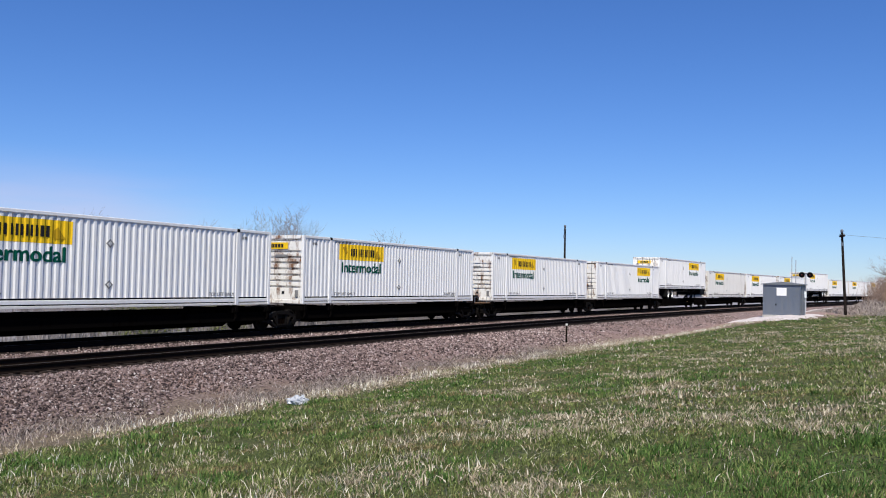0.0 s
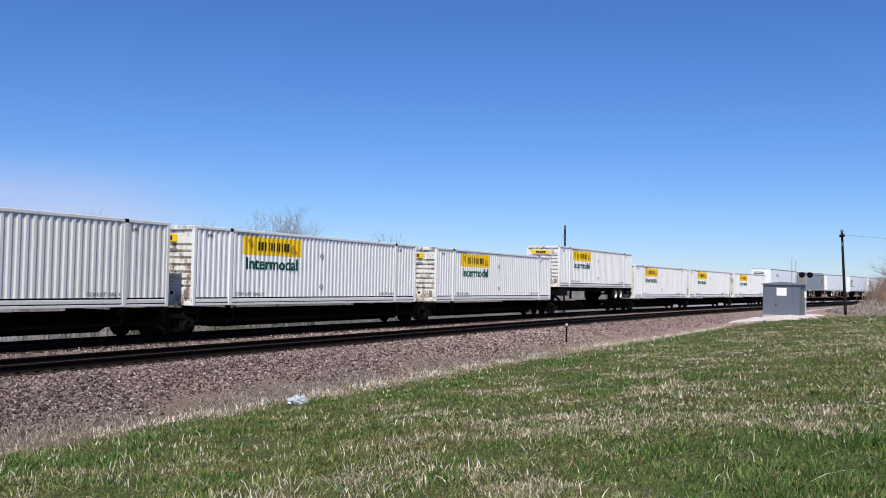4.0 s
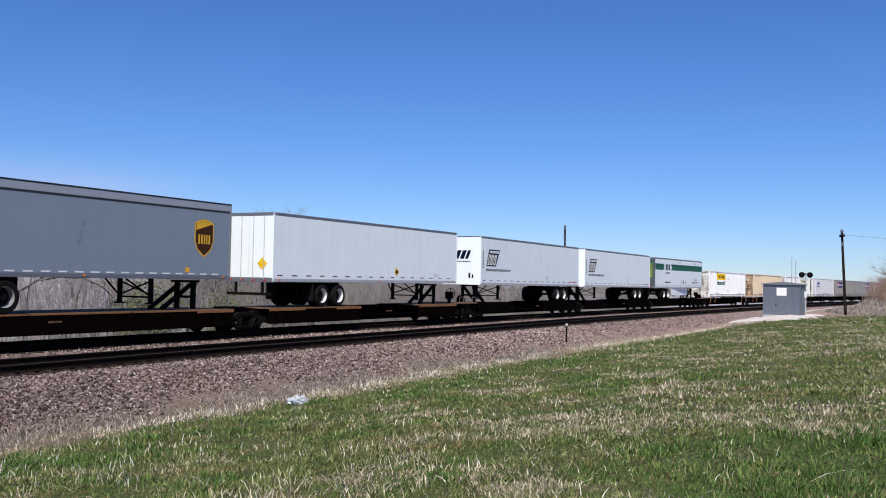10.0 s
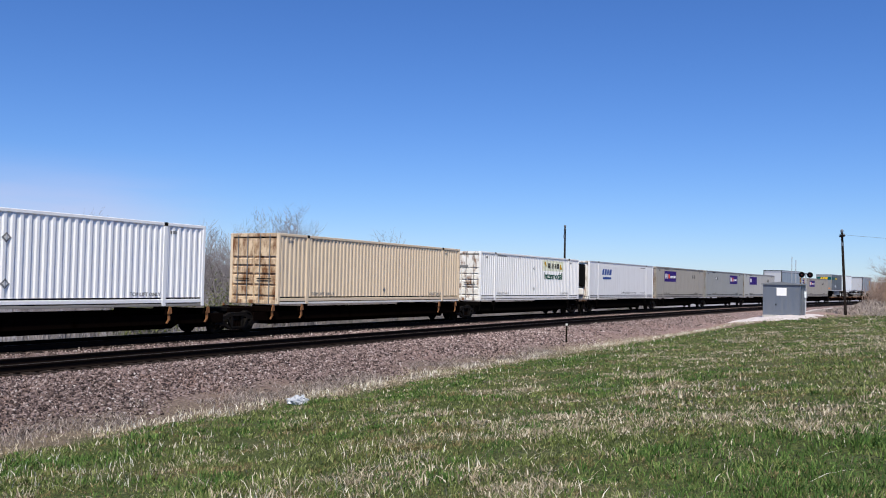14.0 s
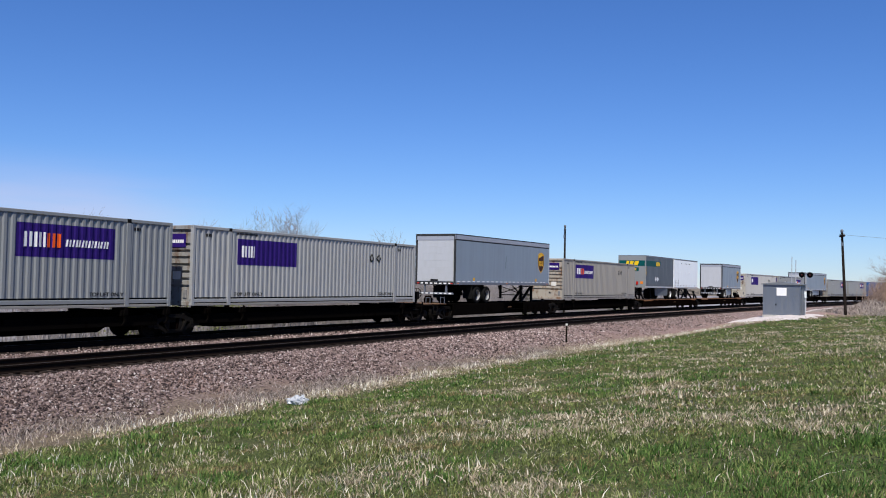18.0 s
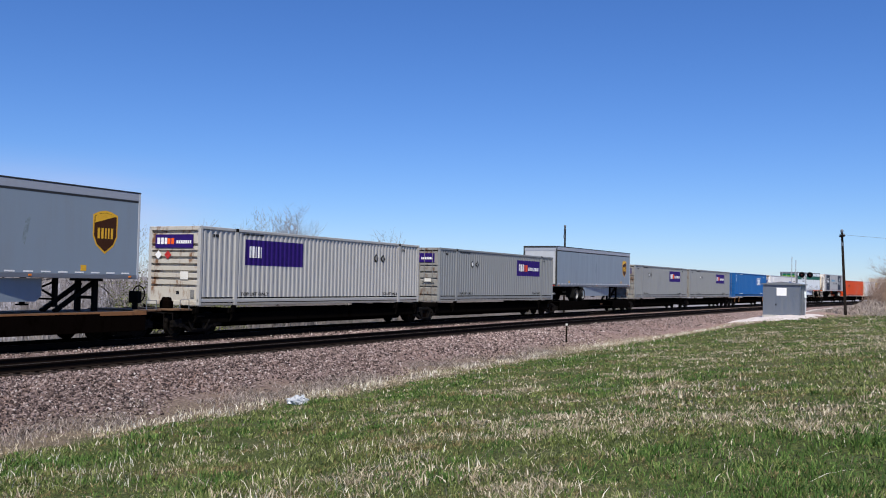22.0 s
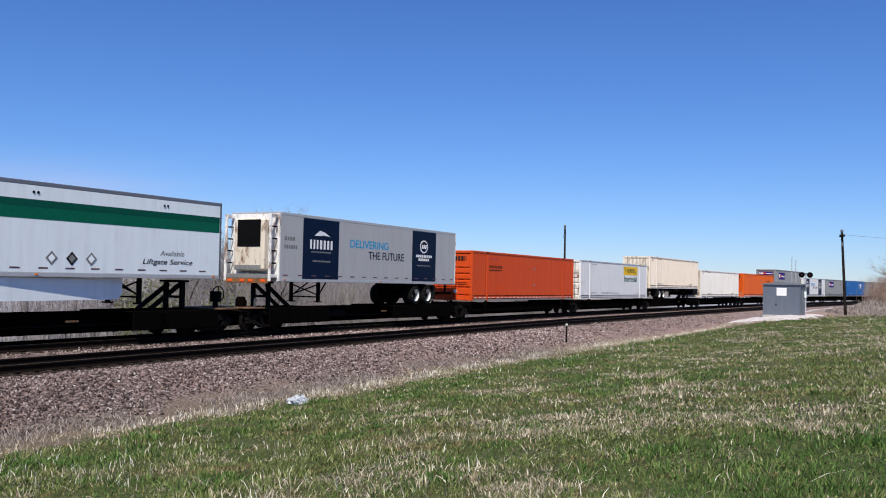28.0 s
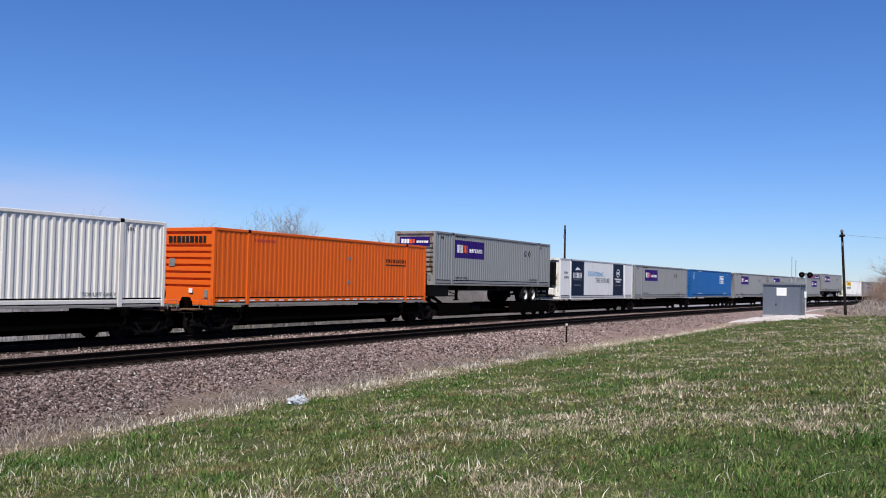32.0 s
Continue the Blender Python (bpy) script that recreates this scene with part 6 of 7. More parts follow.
def scattered(name, verts, faces, mats, label, category, slots=None):
    me = bpy.data.meshes.new(name)
    me.vertices.add(len(verts))
    me.vertices.foreach_set("co", np.asarray(verts, np.float32).ravel())
    faces = np.asarray(faces, np.int32)
    me.loops.add(faces.size)
    me.loops.foreach_set("vertex_index", faces.ravel())
    me.polygons.add(len(faces))
    me.polygons.foreach_set("loop_start", np.arange(len(faces), dtype=np.int32) * 3)
    me.polygons.foreach_set("loop_total", np.full(len(faces), 3, np.int32))
    for m in mats:
        me.materials.append(m)
    if slots is not None:
        me.polygons.foreach_set("material_index", np.asarray(slots, np.int32))
    me.update(calc_edges=True)
    return tagged(new(name, me), label, category, kind="stuff")


def island(name, stops, rough=0.9, lit_along=None):
    m, tree, b = nodes_of(name, rough)
    geo = tree.nodes.new("ShaderNodeNewGeometry")
    col = ramp(tree, geo.outputs["Random Per Island"], *stops)
    fine = noise_of(tree, coords(tree, shake=False), 30, 2)
    col = mix(tree, 0.25, col, ramp(tree, fine, (0.3, 0.5), (0.7, 1.0)), "MULTIPLY")
    if lit_along:
        # stones darker at first, brighter further along: the sun's angle put into the colour
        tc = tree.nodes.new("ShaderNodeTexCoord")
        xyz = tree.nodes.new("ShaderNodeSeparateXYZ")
        rng = node(tree, "ShaderNodeMapRange", From_Min=lit_along[0], From_Max=lit_along[1])
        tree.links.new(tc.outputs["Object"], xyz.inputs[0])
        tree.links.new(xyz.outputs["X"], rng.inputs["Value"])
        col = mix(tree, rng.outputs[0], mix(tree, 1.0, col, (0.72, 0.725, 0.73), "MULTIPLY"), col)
    tree.links.new(col, b.inputs["Base Color"])
    b.inputs["Specular IOR Level"].default_value = 0.25
    return m


def build_stones():
    rng = np.random.default_rng(7)
    pts = []
    for s0, s1, v0, v1, per in ((4, 26, 6.3, 10.8, 480), (26, 46, 6.3, 10.6, 230), (46, 85, 6.3, 10.4, 70), (2, 40, 0.9, 4.3, 180), (40, 80, 0.9, 4.3, 50), (8, 60, -3.2, -0.9, 40), (4, 60, 4.5, 5.7, 40)):
        n = int((s1 - s0) * (v1 - v0) * per)
        s, v = rng.uniform(s0, s1, n), rng.uniform(v0, v1, n)
        ragged = 9.5 + 0.5 * np.sin(0.6 * s) + 0.3 * np.sin(1.7 * s + 2)
        keep = rng.uniform(size=n) < np.clip((ragged + 0.5 - v) / 0.9, 0.05, 1)
        pts.append(np.stack([s[keep], v[keep]], -1))
    p = np.concatenate(pts)
    c = spot(p[:, 0], p[:, 1])
    n = len(c)
    octa = np.array([(1, 0, 0), (-1, 0, 0), (0, 1, 0), (0, -1, 0), (0, 0, 1), (0, 0, -1)], float)
    tri = np.array([(0, 2, 4), (2, 1, 4), (1, 3, 4), (3, 0, 4), (2, 0, 5), (1, 2, 5), (3, 1, 5), (0, 3, 5)])
    r = (0.014 + 0.040 * rng.uniform(size=n) ** 1.8)[:, None, None] * np.where(p[:, 0] > 30, 1.25, 1.0)[:, None, None]
    v = octa[None] * rng.uniform(0.6, 1.25, (n, 6, 3)) * r + rng.normal(0, 0.25, (n, 6, 3)) * r
    a = rng.uniform(0, 6.28, n)
    ca, sa = np.cos(a)[:, None], np.sin(a)[:, None]
    v = np.stack([v[..., 0] * ca - v[..., 1] * sa, v[..., 0] * sa + v[..., 1] * ca, v[..., 2] * 0.8], -1)
    v = v + c[:, None, :] + np.array([0, 0, 0.008])
    f = tri[None] + 6 * np.arange(n)[:, None, None]
    mat = island("ballast_stone", ((0.0, (0.018, 0.012, 0.011)), (0.3, (0.095, 0.065, 0.059)), (0.65, (0.28, 0.20, 0.183)), (0.93, (0.44, 0.34, 0.312)), (1.0, (0.70, 0.62, 0.58))), lit_along=(14.0, 38.0))
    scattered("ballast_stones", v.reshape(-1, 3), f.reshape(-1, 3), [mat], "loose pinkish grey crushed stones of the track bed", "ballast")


build_stones()


TABLE = np.random.default_rng(3).uniform(size=(64, 64))


def wave(x, y, k):
    """Uneven patches over the lawn, 0 to 1; k: how many to the metre."""
    total = 0.0
    for o, share in ((1.0, 0.5), (2.1, 0.3), (4.3, 0.2)):
        a, b = x * k * o + 11.3 * o, y * k * o + 5.7 * o
        i, j = np.floor(a).astype(int), np.floor(b).astype(int)
        u, w = a - i, b - j
        u, w = u * u * (3 - 2 * u), w * w * (3 - 2 * w)
        t = TABLE
        p = t[i % 64, j % 64] * (1 - u) + t[(i + 1) % 64, j % 64] * u
        q = t[i % 64, (j + 1) % 64] * (1 - u) + t[(i + 1) % 64, (j + 1) % 64] * u
        total = total + share * (p * (1 - w) + q * w)
    return np.clip(0.5 + 1.6 * (total - 0.5), 0, 1)


def blades(c, length, width, lean, toward, rng):
    """Bent blades of grass that stand on the points c and lean the way toward says."""
    n = len(c)
    a = rng.uniform(0, 2 * np.pi, n)
    side = np.stack([np.cos(a), np.sin(a), 0 * a], -1) * (width / 2)[:, None]
    tilt = np.stack([np.cos(toward), np.sin(toward), 0 * a], -1) * (lean * length)[:, None]
    up = np.array([0, 0, 1.0]) * (length * np.sqrt(np.clip(1 - lean ** 2, 0.03, 1)))[:, None]
    v = np.stack([c - side - [0, 0, 0.01], c + side - [0, 0, 0.01], c + 0.55 * up + 0.35 * tilt + 0.75 * side, c + 0.55 * up + 0.35 * tilt - 0.75 * side, c + up + tilt], 1)
    f = np.array([(0, 1, 2), (0, 2, 3), (3, 2, 4)])[None] + 5 * np.arange(n)[:, None, None]
    return v.reshape(-1, 3), f.reshape(-1, 3)


KINDS = ("green", "fresh", "straw", "brown", "grey")


def build_grass():
    rng = np.random.default_rng(11)
    made = {k: [] for k in KINDS + ("stalk",)}

    def sow(x, y, s, v):
        """Shares of green, fresh, straw, brown and grey growth at each point."""
        dry = 0.50 * wave(0.7 * x + 0.3 * y, y - 0.3 * x, 0.55) + 0.50 * wave(y + 7, x - 3, 1.35)
        near = smooth(21.0, 23.0, v) * (1 - smooth(9, 15, s))
        strip = smooth(11.4, 12.2, v) * (1 - smooth(13.5, 16.0, v))
        dry = dry + 0.5 * smooth(84, 96, s) + 0.07 * smooth(17.5, 20, v) * (1 - near) - 0.14 * near - 0.16 * strip + 0.30 * (1 - smooth(0.0, 0.9, v - lawn_edge(s)))
        green = 0.58 + 0 * x
        fresh = np.clip((wave(x - 5, y + 9, 0.9) - 0.45) * 2.6 + 0.55 * near + 0.60 * strip, 0.04, 1.3)
        straw = np.clip((dry - 0.40) * 3.6, 0.20, 1.4)
        brown = np.clip((wave(x + 21, y - 14, 1.2) - 0.40) * 2.6, 0.18, 1.0)
        grey = np.clip((wave(x - 31, y + 3, 1.1) - 0.78) * 3.0, 0.0, 0.7)
        w = np.stack([green, fresh, straw, brown, grey], -1) ** 2.1
        w = np.cumsum(w / w.sum(-1, keepdims=True), -1)
        return (rng.uniform(size=len(x))[:, None] > w).sum(-1)

    def allowed(s, v):
        return v > lawn_edge(s) - 0.15 + 0.4 * np.sin(0.9 * s) * np.sin(0.37 * s + 1) + 0.25 * np.sin(2.3 * s + 1)

    def fan(r0, r1, n):
        r = np.sqrt(rng.uniform(r0 * r0, r1 * r1, n))
        a = YAW + rng.uniform(-0.56, 0.56, n)
        x, y = r * np.cos(a), r * np.sin(a)
        return x, y, *along_line(x, y)

    SIZE = {"green": (1.0, 0.5, 0.98), "fresh": (1.05, 0.4, 0.95), "straw": (0.95, 0.55, 0.985), "brown": (0.6, 0.5, 0.98), "grey": (0.7, 0.4, 0.98)}
    for r0, r1, per, wide, tall in ((5.0, 9, 1800, 0.0088, 0.060), (9, 14, 980, 0.0125, 0.062), (14, 22, 440, 0.019, 0.066), (22, 36, 250, 0.026, 0.054), (36, 60, 110, 0.042, 0.055), (60, 120, 30, 0.070, 0.07)):
        area = 0.56 * (r1 * r1 - r0 * r0)
        # single blades
        x, y, s, v = fan(r0, r1, int(0.62 * area * per))
        on = allowed(s, v)
        x, y, s, v = x[on], y[on], s[on], v[on]
        kind, c, m = sow(x, y, s, v), spot(s, v), len(s)
        ln = tall * rng.uniform(0.35, 1.1, m) * (0.45 + 0.9 * wave(x + 1, y - 4, 2.6))
        toward = rng.uniform(0, 2 * np.pi, m)
        for i, key in enumerate(KINDS):
            k = kind == i
            f, l0, l1 = SIZE[key]
            made[key].append((c[k], f * ln[k], wide * rng.uniform(0.6, 1.3, k.sum()), rng.uniform(l0, l1, k.sum()), toward[k]))
        # tufts, whose blades lean outwards
        each = 16 if r0 < 22 else 8
        x, y, s, v = fan(r0, r1, int(0.40 * area * per / each))
        on = allowed(s, v)
        x, y, s, v = x[on], y[on], s[on], v[on]
        kind = np.repeat(sow(x, y, s, v), each)
        n = len(kind)
        big = np.repeat(rng.uniform(0.5, 1.0, len(s)) ** 2 * 1.5 + 0.35, each)
        a, d = rng.uniform(0, 2 * np.pi, n), np.abs(rng.normal(0, 0.055, n)) * big * (1 + wide * 45)
        x, y = np.repeat(x, each) + d * np.cos(a), np.repeat(y, each) + d * np.sin(a)
        s, v = along_line(x, y)
        c = spot(s, v)
        ln = tall * rng.uniform(0.7, 1.35, n) * big
        for i, key in enumerate(KINDS):
            k = kind == i
            f, l0, l1 = SIZE[key]
            made[key].append((c[k], f * ln[k], wide * rng.uniform(0.7, 1.4, k.sum()), rng.uniform(l0 * 0.6, l1, k.sum()), a[k] + rng.normal(0, 0.5, k.sum())))
        # pale stalks of last year, in loose groups
        x, y, s, v = fan(r0, r1, int(area * per * 0.06))
        want = allowed(s, v) & (rng.uniform(size=len(s)) < (0.10 + 0.75 * np.clip((17 - s) / 9, 0, 1) * (1 - smooth(18.5, 21.5, v)) + 0.55 * smooth(18, 28, s) * (1 - smooth(13.0, 15.0, v)))) & (wave(x + 3, y, 1.3) > 0.50)
        k = want.sum()
        made["stalk"].append((spot(s[want], v[want]), rng.uniform(0.05, 0.17, k), np.maximum(0.0095, 0.8 * wide) * rng.uniform(0.7, 1.2, k), rng.uniform(0.15, 0.9, k), rng.uniform(0, 2 * np.pi, k)))
    # a few long bent straws near by
    n = 60
    x, y, s, v = fan(6.5, 14, n)
    on = v > 12
    made["stalk"].append((spot(s[on], v[on]), rng.uniform(0.2, 0.42, on.sum()), np.full(on.sum(), 0.008), rng.uniform(0.85, 0.99, on.sum()), rng.uniform(0, 6.3, on.sum())))
    # the dry ragged strip along the stones, in groups
    n = 420
    s = 3 + 62 * rng.uniform(size=n) ** 1.3
    v = lawn_edge(s) - 0.35 + rng.normal(0, 0.22, n)
    s, v = np.repeat(s, 8) + rng.normal(0, 0.12, 8 * n), np.repeat(v, 8) + rng.normal(0, 0.07, 8 * n)
    on = wave(s, 0 * s + 4.0, 0.5) > 0.38
    s, v, k = s[on], v[on], on.sum()
    made["stalk"].append((spot(s, v), rng.uniform(0.05, 0.22, k), 0.009 + 0.0005 * s, rng.uniform(0.1, 0.85, k), rng.uniform(0, 6.3, k)))
    n = 15000
    s = 3 + 62 * rng.uniform(size=n)
    v = lawn_edge(s) - 0.55 + rng.normal(0, 0.55, n)
    made["straw"].append((spot(s, v), rng.uniform(0.04, 0.12, n), 0.006 + 0.0004 * s, rng.uniform(0.5, 0.98, n), rng.uniform(0, 6.3, n)))
    # grey dead weeds matted over the foot of the stones, with first green between
    n = 26000
    s = 4 + 34 * rng.uniform(size=n) ** 1.2
    v = 10.2 + rng.normal(0, 0.50, n)
    on = wave(s + 2, 1.6 * v, 0.7) > 0.47
    s, v, k = s[on], v[on], on.sum()
    made["grey"].append((spot(s, v), rng.uniform(0.06, 0.20, k), 0.009 + 0.0004 * s, rng.uniform(0.6, 0.99, k), rng.uniform(0, 6.3, k)))
    n = 5000
    s, v = 4 + 40 * rng.uniform(size=n), 10.75 + rng.normal(0, 0.25, n)
    on = wave(s + 9, v, 0.45) > 0.52
    s, v, k = s[on], v[on], on.sum()
    made["green"].append((spot(s, v), rng.uniform(0.03, 0.08, k), 0.007 + 0.0003 * s, rng.uniform(0.3, 0.9, k), rng.uniform(0, 6.3, k)))
    # long pale grass on the far bank
    n = 14000
    s, v = rng.uniform(84, 118, n), rng.uniform(15.5, 27, n)
    on = v > lawn_edge(s) - 3.2
    s, v, k = s[on], v[on], on.sum()
    made["grey"].append((spot(s, v), rng.uniform(0.12, 0.40, k), rng.uniform(0.03, 0.07, k), rng.uniform(0.4, 0.97, k), rng.uniform(0, 6.3, k)))
    looks = {
        "green": (((0.0, (0.058, 0.078, 0.020)), (0.4, (0.108, 0.142, 0.037)), (0.8, (0.190, 0.226, 0.068)), (1.0, (0.33, 0.345, 0.15))), "green_grass", "short olive-green spring grass in uneven patches"),
        "fresh": (((0.0, (0.022, 0.054, 0.009)), (0.4, (0.052, 0.114, 0.020)), (0.8, (0.100, 0.182, 0.037)), (1.0, (0.19, 0.275, 0.075))), "fresh_grass", "vivid green tufts of fresh spring grass"),
        "straw": (((0.0, (0.19, 0.152, 0.10)), (0.4, (0.34, 0.28, 0.19)), (0.8, (0.52, 0.445, 0.32)), (1.0, (0.74, 0.68, 0.54))), "dry_grass", "matted dry straw-coloured grass among the green"),
        "brown": (((0.0, (0.090, 0.068, 0.028)), (0.5, (0.185, 0.148, 0.064)), (1.0, (0.33, 0.265, 0.135))), "brown_growth", "low olive-brown mossy growth between the grass"),
        "grey": (((0.0, (0.09, 0.072, 0.062)), (0.5, (0.26, 0.215, 0.185)), (1.0, (0.50, 0.43, 0.38))), "dead_weeds", "matted grey dead weeds of last year"),
        "stalk": (((0.0, (0.42, 0.36, 0.25)), (0.5, (0.66, 0.60, 0.47)), (1.0, (0.85, 0.82, 0.72))), "dead_stalks", "long pale dead grass stalks of last year"),
    }
    for key, sets in made.items():
        c, ln, wd, le, to = (np.concatenate([q[i] for q in sets]) for i in range(5))
        v, f = blades(c, ln, wd, le, to, rng)
        stops, name, label = looks[key]
        scattered(name, v, f, [island(key + "_blade", stops, 0.75)], label, "grass")


build_grass()

# ---- beside the line ----


def ground_at(x, y):
    s, v = along_line(np.float64(x), np.float64(y))
    return float(height(s, v))


def build_shed():
    x, y = 70.08, 7.63
    z = ground_at(x, y) + 0.02
    ob = thing("equipment_shed", Matrix.Translation((x, y, z)) @ pose(0, 0, 0, 0, 0, -95), "grey metal railway equipment shed with a white notice", "shed")
    skin, dark = paint((0.165, 0.19, 0.225), 0.40, 0.45, 0.0, 0.45), paint((0.21, 0.225, 0.24), 0.4, 0.4, 0.0, 0.4)
    part("base", Shape().box(-1.32, 1.32, -1.02, 1.02, -0.25, 0.03, 0.02), plain("shed_concrete", (0.42, 0.40, 0.37), 0.9), ob)
    for e in (-1, 1):
        part("side_wall", Shape().box(-1.27, 1.27, *sorted((e * 0.97, e * 0.93)), 0.0, 2.24, 0.008), skin, ob)
        part("end_wall", Shape().box(*sorted((e * 1.27, e * 1.23)), -0.93, 0.93, 0.0, 2.24, 0.008), skin, ob)
        for y in (-0.93, 0.93):
            part("corner_trim", Shape().box(*sorted((e * 1.285, e * 1.22)), *sorted((y * 1.06, y * 0.98)), 0.0, 2.24, 0.006), skin, ob)
    part("roof", Shape().slab([(-1.40, 2.20), (1.40, 2.20), (1.40, 2.26), (0.0, 2.42), (-1.40, 2.26)], -1.08, 1.08), dark, ob)
    part("notice", Shape().box(-0.34, 0.34, -0.985, -0.972, 1.42, 1.98, 0.004), M["snow"], ob, "white notice board")
    part("notice_rim", Shape().box(-0.36, 0.36, -0.975, -0.970, 1.40, 2.00), M["faded"], ob)
    d = part("door", Shape().box(1.270, 1.295, -0.50, 0.40, 0.14, 2.08, 0.006), dark, ob)
    part("handle", Shape().box(1.295, 1.33, 0.22, 0.27, 1.0, 1.18, 0.006), M["silver"], d)
    part("padlock", Shape().box(-0.42, -0.34, -0.99, -0.970, 0.72, 0.84, 0.006), M["ink"], ob)
    part("junction_box", Shape().box(1.271, 1.38, 0.55, 0.85, 1.3, 1.75, 0.01), M["trailwhite"], ob)
    part("conduit", Shape().tube((1.30, 0.7, 0.0), (1.30, 0.7, 1.3), 0.03, 8), M["silver"], ob)


build_shed()
WOOD = plain("weathered_pole_wood", (0.022, 0.017, 0.015), 0.9, spread=0.35, scale=6)


def build_flasher():
    x, y = 104.02, 9.18
    z = ground_at(x, y)
    ob = thing("crossing_signal", Matrix.Translation((x, y, z)) @ pose(0, 0, 0, 0, 0, -85), "railway crossing signal mast with two round black lamp heads", "signal")
    top = 3.72 - z
    part("mast", Shape().tube((0, 0, 0), (0, 0, top + 0.08), 0.06, 12).box(-0.2, 0.2, -0.2, 0.2, 0.0, 0.25, 0.02), M["silver"], ob, "aluminium mast")
    part("cross_arm", Shape().tube((-0.42, 0, top), (0.42, 0, top), 0.035, 8), M["silver"], ob)
    for e in (-0.40, 0.40):
        part("lamp_shield", Shape().turned((e, -0.03, top), (0, -1, 0), [(0.0, 0.30), (0.01, 0.305), (0.02, 0.30)], 28), M["black"], ob)
        h = part("lamp_hood", Shape().turned((e, -0.05, top), (0, -1, 0), [(0.0, 0.12), (0.18, 0.13), (0.18, 0.115), (0.02, 0.11)], 18), M["black"], ob)
        part("lens", Shape().turned((e, -0.055, top), (0, -1, 0), [(0.0, 0.10), (0.012, 0.09), (0.02, 0.04)], 18), M["redlens"], h)
        part("lamp_shield", Shape().turned((e, 0.06, top), (0, 1, 0), [(0.0, 0.30), (0.01, 0.305), (0.02, 0.30)], 28), M["black"], ob)
    part("bell", Shape().turned((0, 0, top + 0.08), (0, 0, 1), [(0.0, 0.14), (0.05, 0.15), (0.12, 0.10), (0.14, 0.03)], 16), M["railgrey"], ob)


build_flasher()


def build_masts():
    for x, y, tall, w in ((106.54, 10.84, 6.35, 0.05), (111.0, 10.87, 6.0, 0.06)):
        z = ground_at(x, y)
        ob = thing("antenna_mast", Matrix.Translation((x, y, z)), "thin grey radio mast with small cross bars", "mast")
        part("pole", Shape().tube((0, 0, 0), (0, 0, tall), w, 8, w * 0.7), M["silver"], ob)
        for k in range(4):
            part("element", Shape().tube((-0.28, 0, tall - 0.2 - 0.4 * k), (0.28, 0, tall - 0.2 - 0.4 * k), 0.025, 6), M["silver"], ob)
        part("foot", Shape().box(-0.2, 0.2, -0.2, 0.2, 0.0, 0.12, 0.02), M["silver"], ob)


build_masts()


def build_pole(x, y, tall, lean, label, wires=False):
    z = ground_at(x, y) - 0.05
    ob = thing("utility_pole", Matrix.Translation((x, y, z)) @ pose(0, 0, 0, lean, 0, 0), label, "pole", "utility poles")
    part("shaft", Shape().tube((0, 0, 0), (0, 0, tall), 0.125, 14, 0.09), WOOD, ob)
    part("cross_arm", Shape().box(-0.06, 0.06, -0.42, 0.42, tall - 0.42, tall - 0.30, 0.01), WOOD, ob, at=pose(0, 0, 0, 0, 0, -62))
    for k in (-0.35, 0.35):
        part("insulator", Shape().turned((0, k, tall - 0.30), (0, 0, 1), [(0.0, 0.04), (0.05, 0.05), (0.10, 0.045), (0.14, 0.02)], 10), M["faded"], ob, at=pose(0, 0, 0, 0, 0, -62))
    part("cap", Shape().turned((0, 0, tall), (0, 0, 1), [(0.0, 0.115), (0.12, 0.12), (0.20, 0.06)], 12), M["railgrey"], ob)
    part("bracket", Shape().box(-0.28, 0.0, -0.05, 0.05, tall - 1.15, tall - 1.05, 0.01).box(-0.34, -0.24, -0.06, 0.06, tall - 1.2, tall - 0.9, 0.02), M["railgrey"], ob)
    if wires:
        a, b = Vector((x, y + 0.3, z + tall - 0.25)), Vector((x + 34, y - 34, z + tall + 0.9))
        pts = [a.lerp(b, k / 24) - Vector((0, 0, 0.7 * (1 - (2 * k / 24 - 1) ** 2))) for k in range(25)]
        s = Shape()
        for p, q in zip(pts, pts[1:]):
            s.tube(p, q, 0.012, 5, cap=False)
        w = thing("overhead_wire", Matrix.Identity(4), "thin grey overhead wire strung from a pole", "wire")
        part("strand", s, M["faded"], w)
    return ob


build_pole(81.90, 4.17, 6.92, -2.5, "dark wooden utility pole with a short cross arm", wires=True)
build_pole(90.54, 31.46, 9.5, 0.0, "dark wooden utility pole behind the train")
build_pole(136.9, -24.9, 7.0, 0.0, "dark wooden utility pole beside the road")


def build_post():
    x, y = 42.0, 14.44
    z = ground_at(x, y)
    ob = thing("marker_post", Matrix.Translation((x, y, z - 0.1)), "thin rusty marker post with a pale top", "post")
    part("stake", Shape().box(-0.035, 0.035, -0.035, 0.035, 0.0, 0.92, 0.008), RUST, ob)
    part("cap", Shape().box(-0.045, 0.045, -0.045, 0.045, 0.92, 1.02, 0.01), M["chalk"], ob)


build_post()


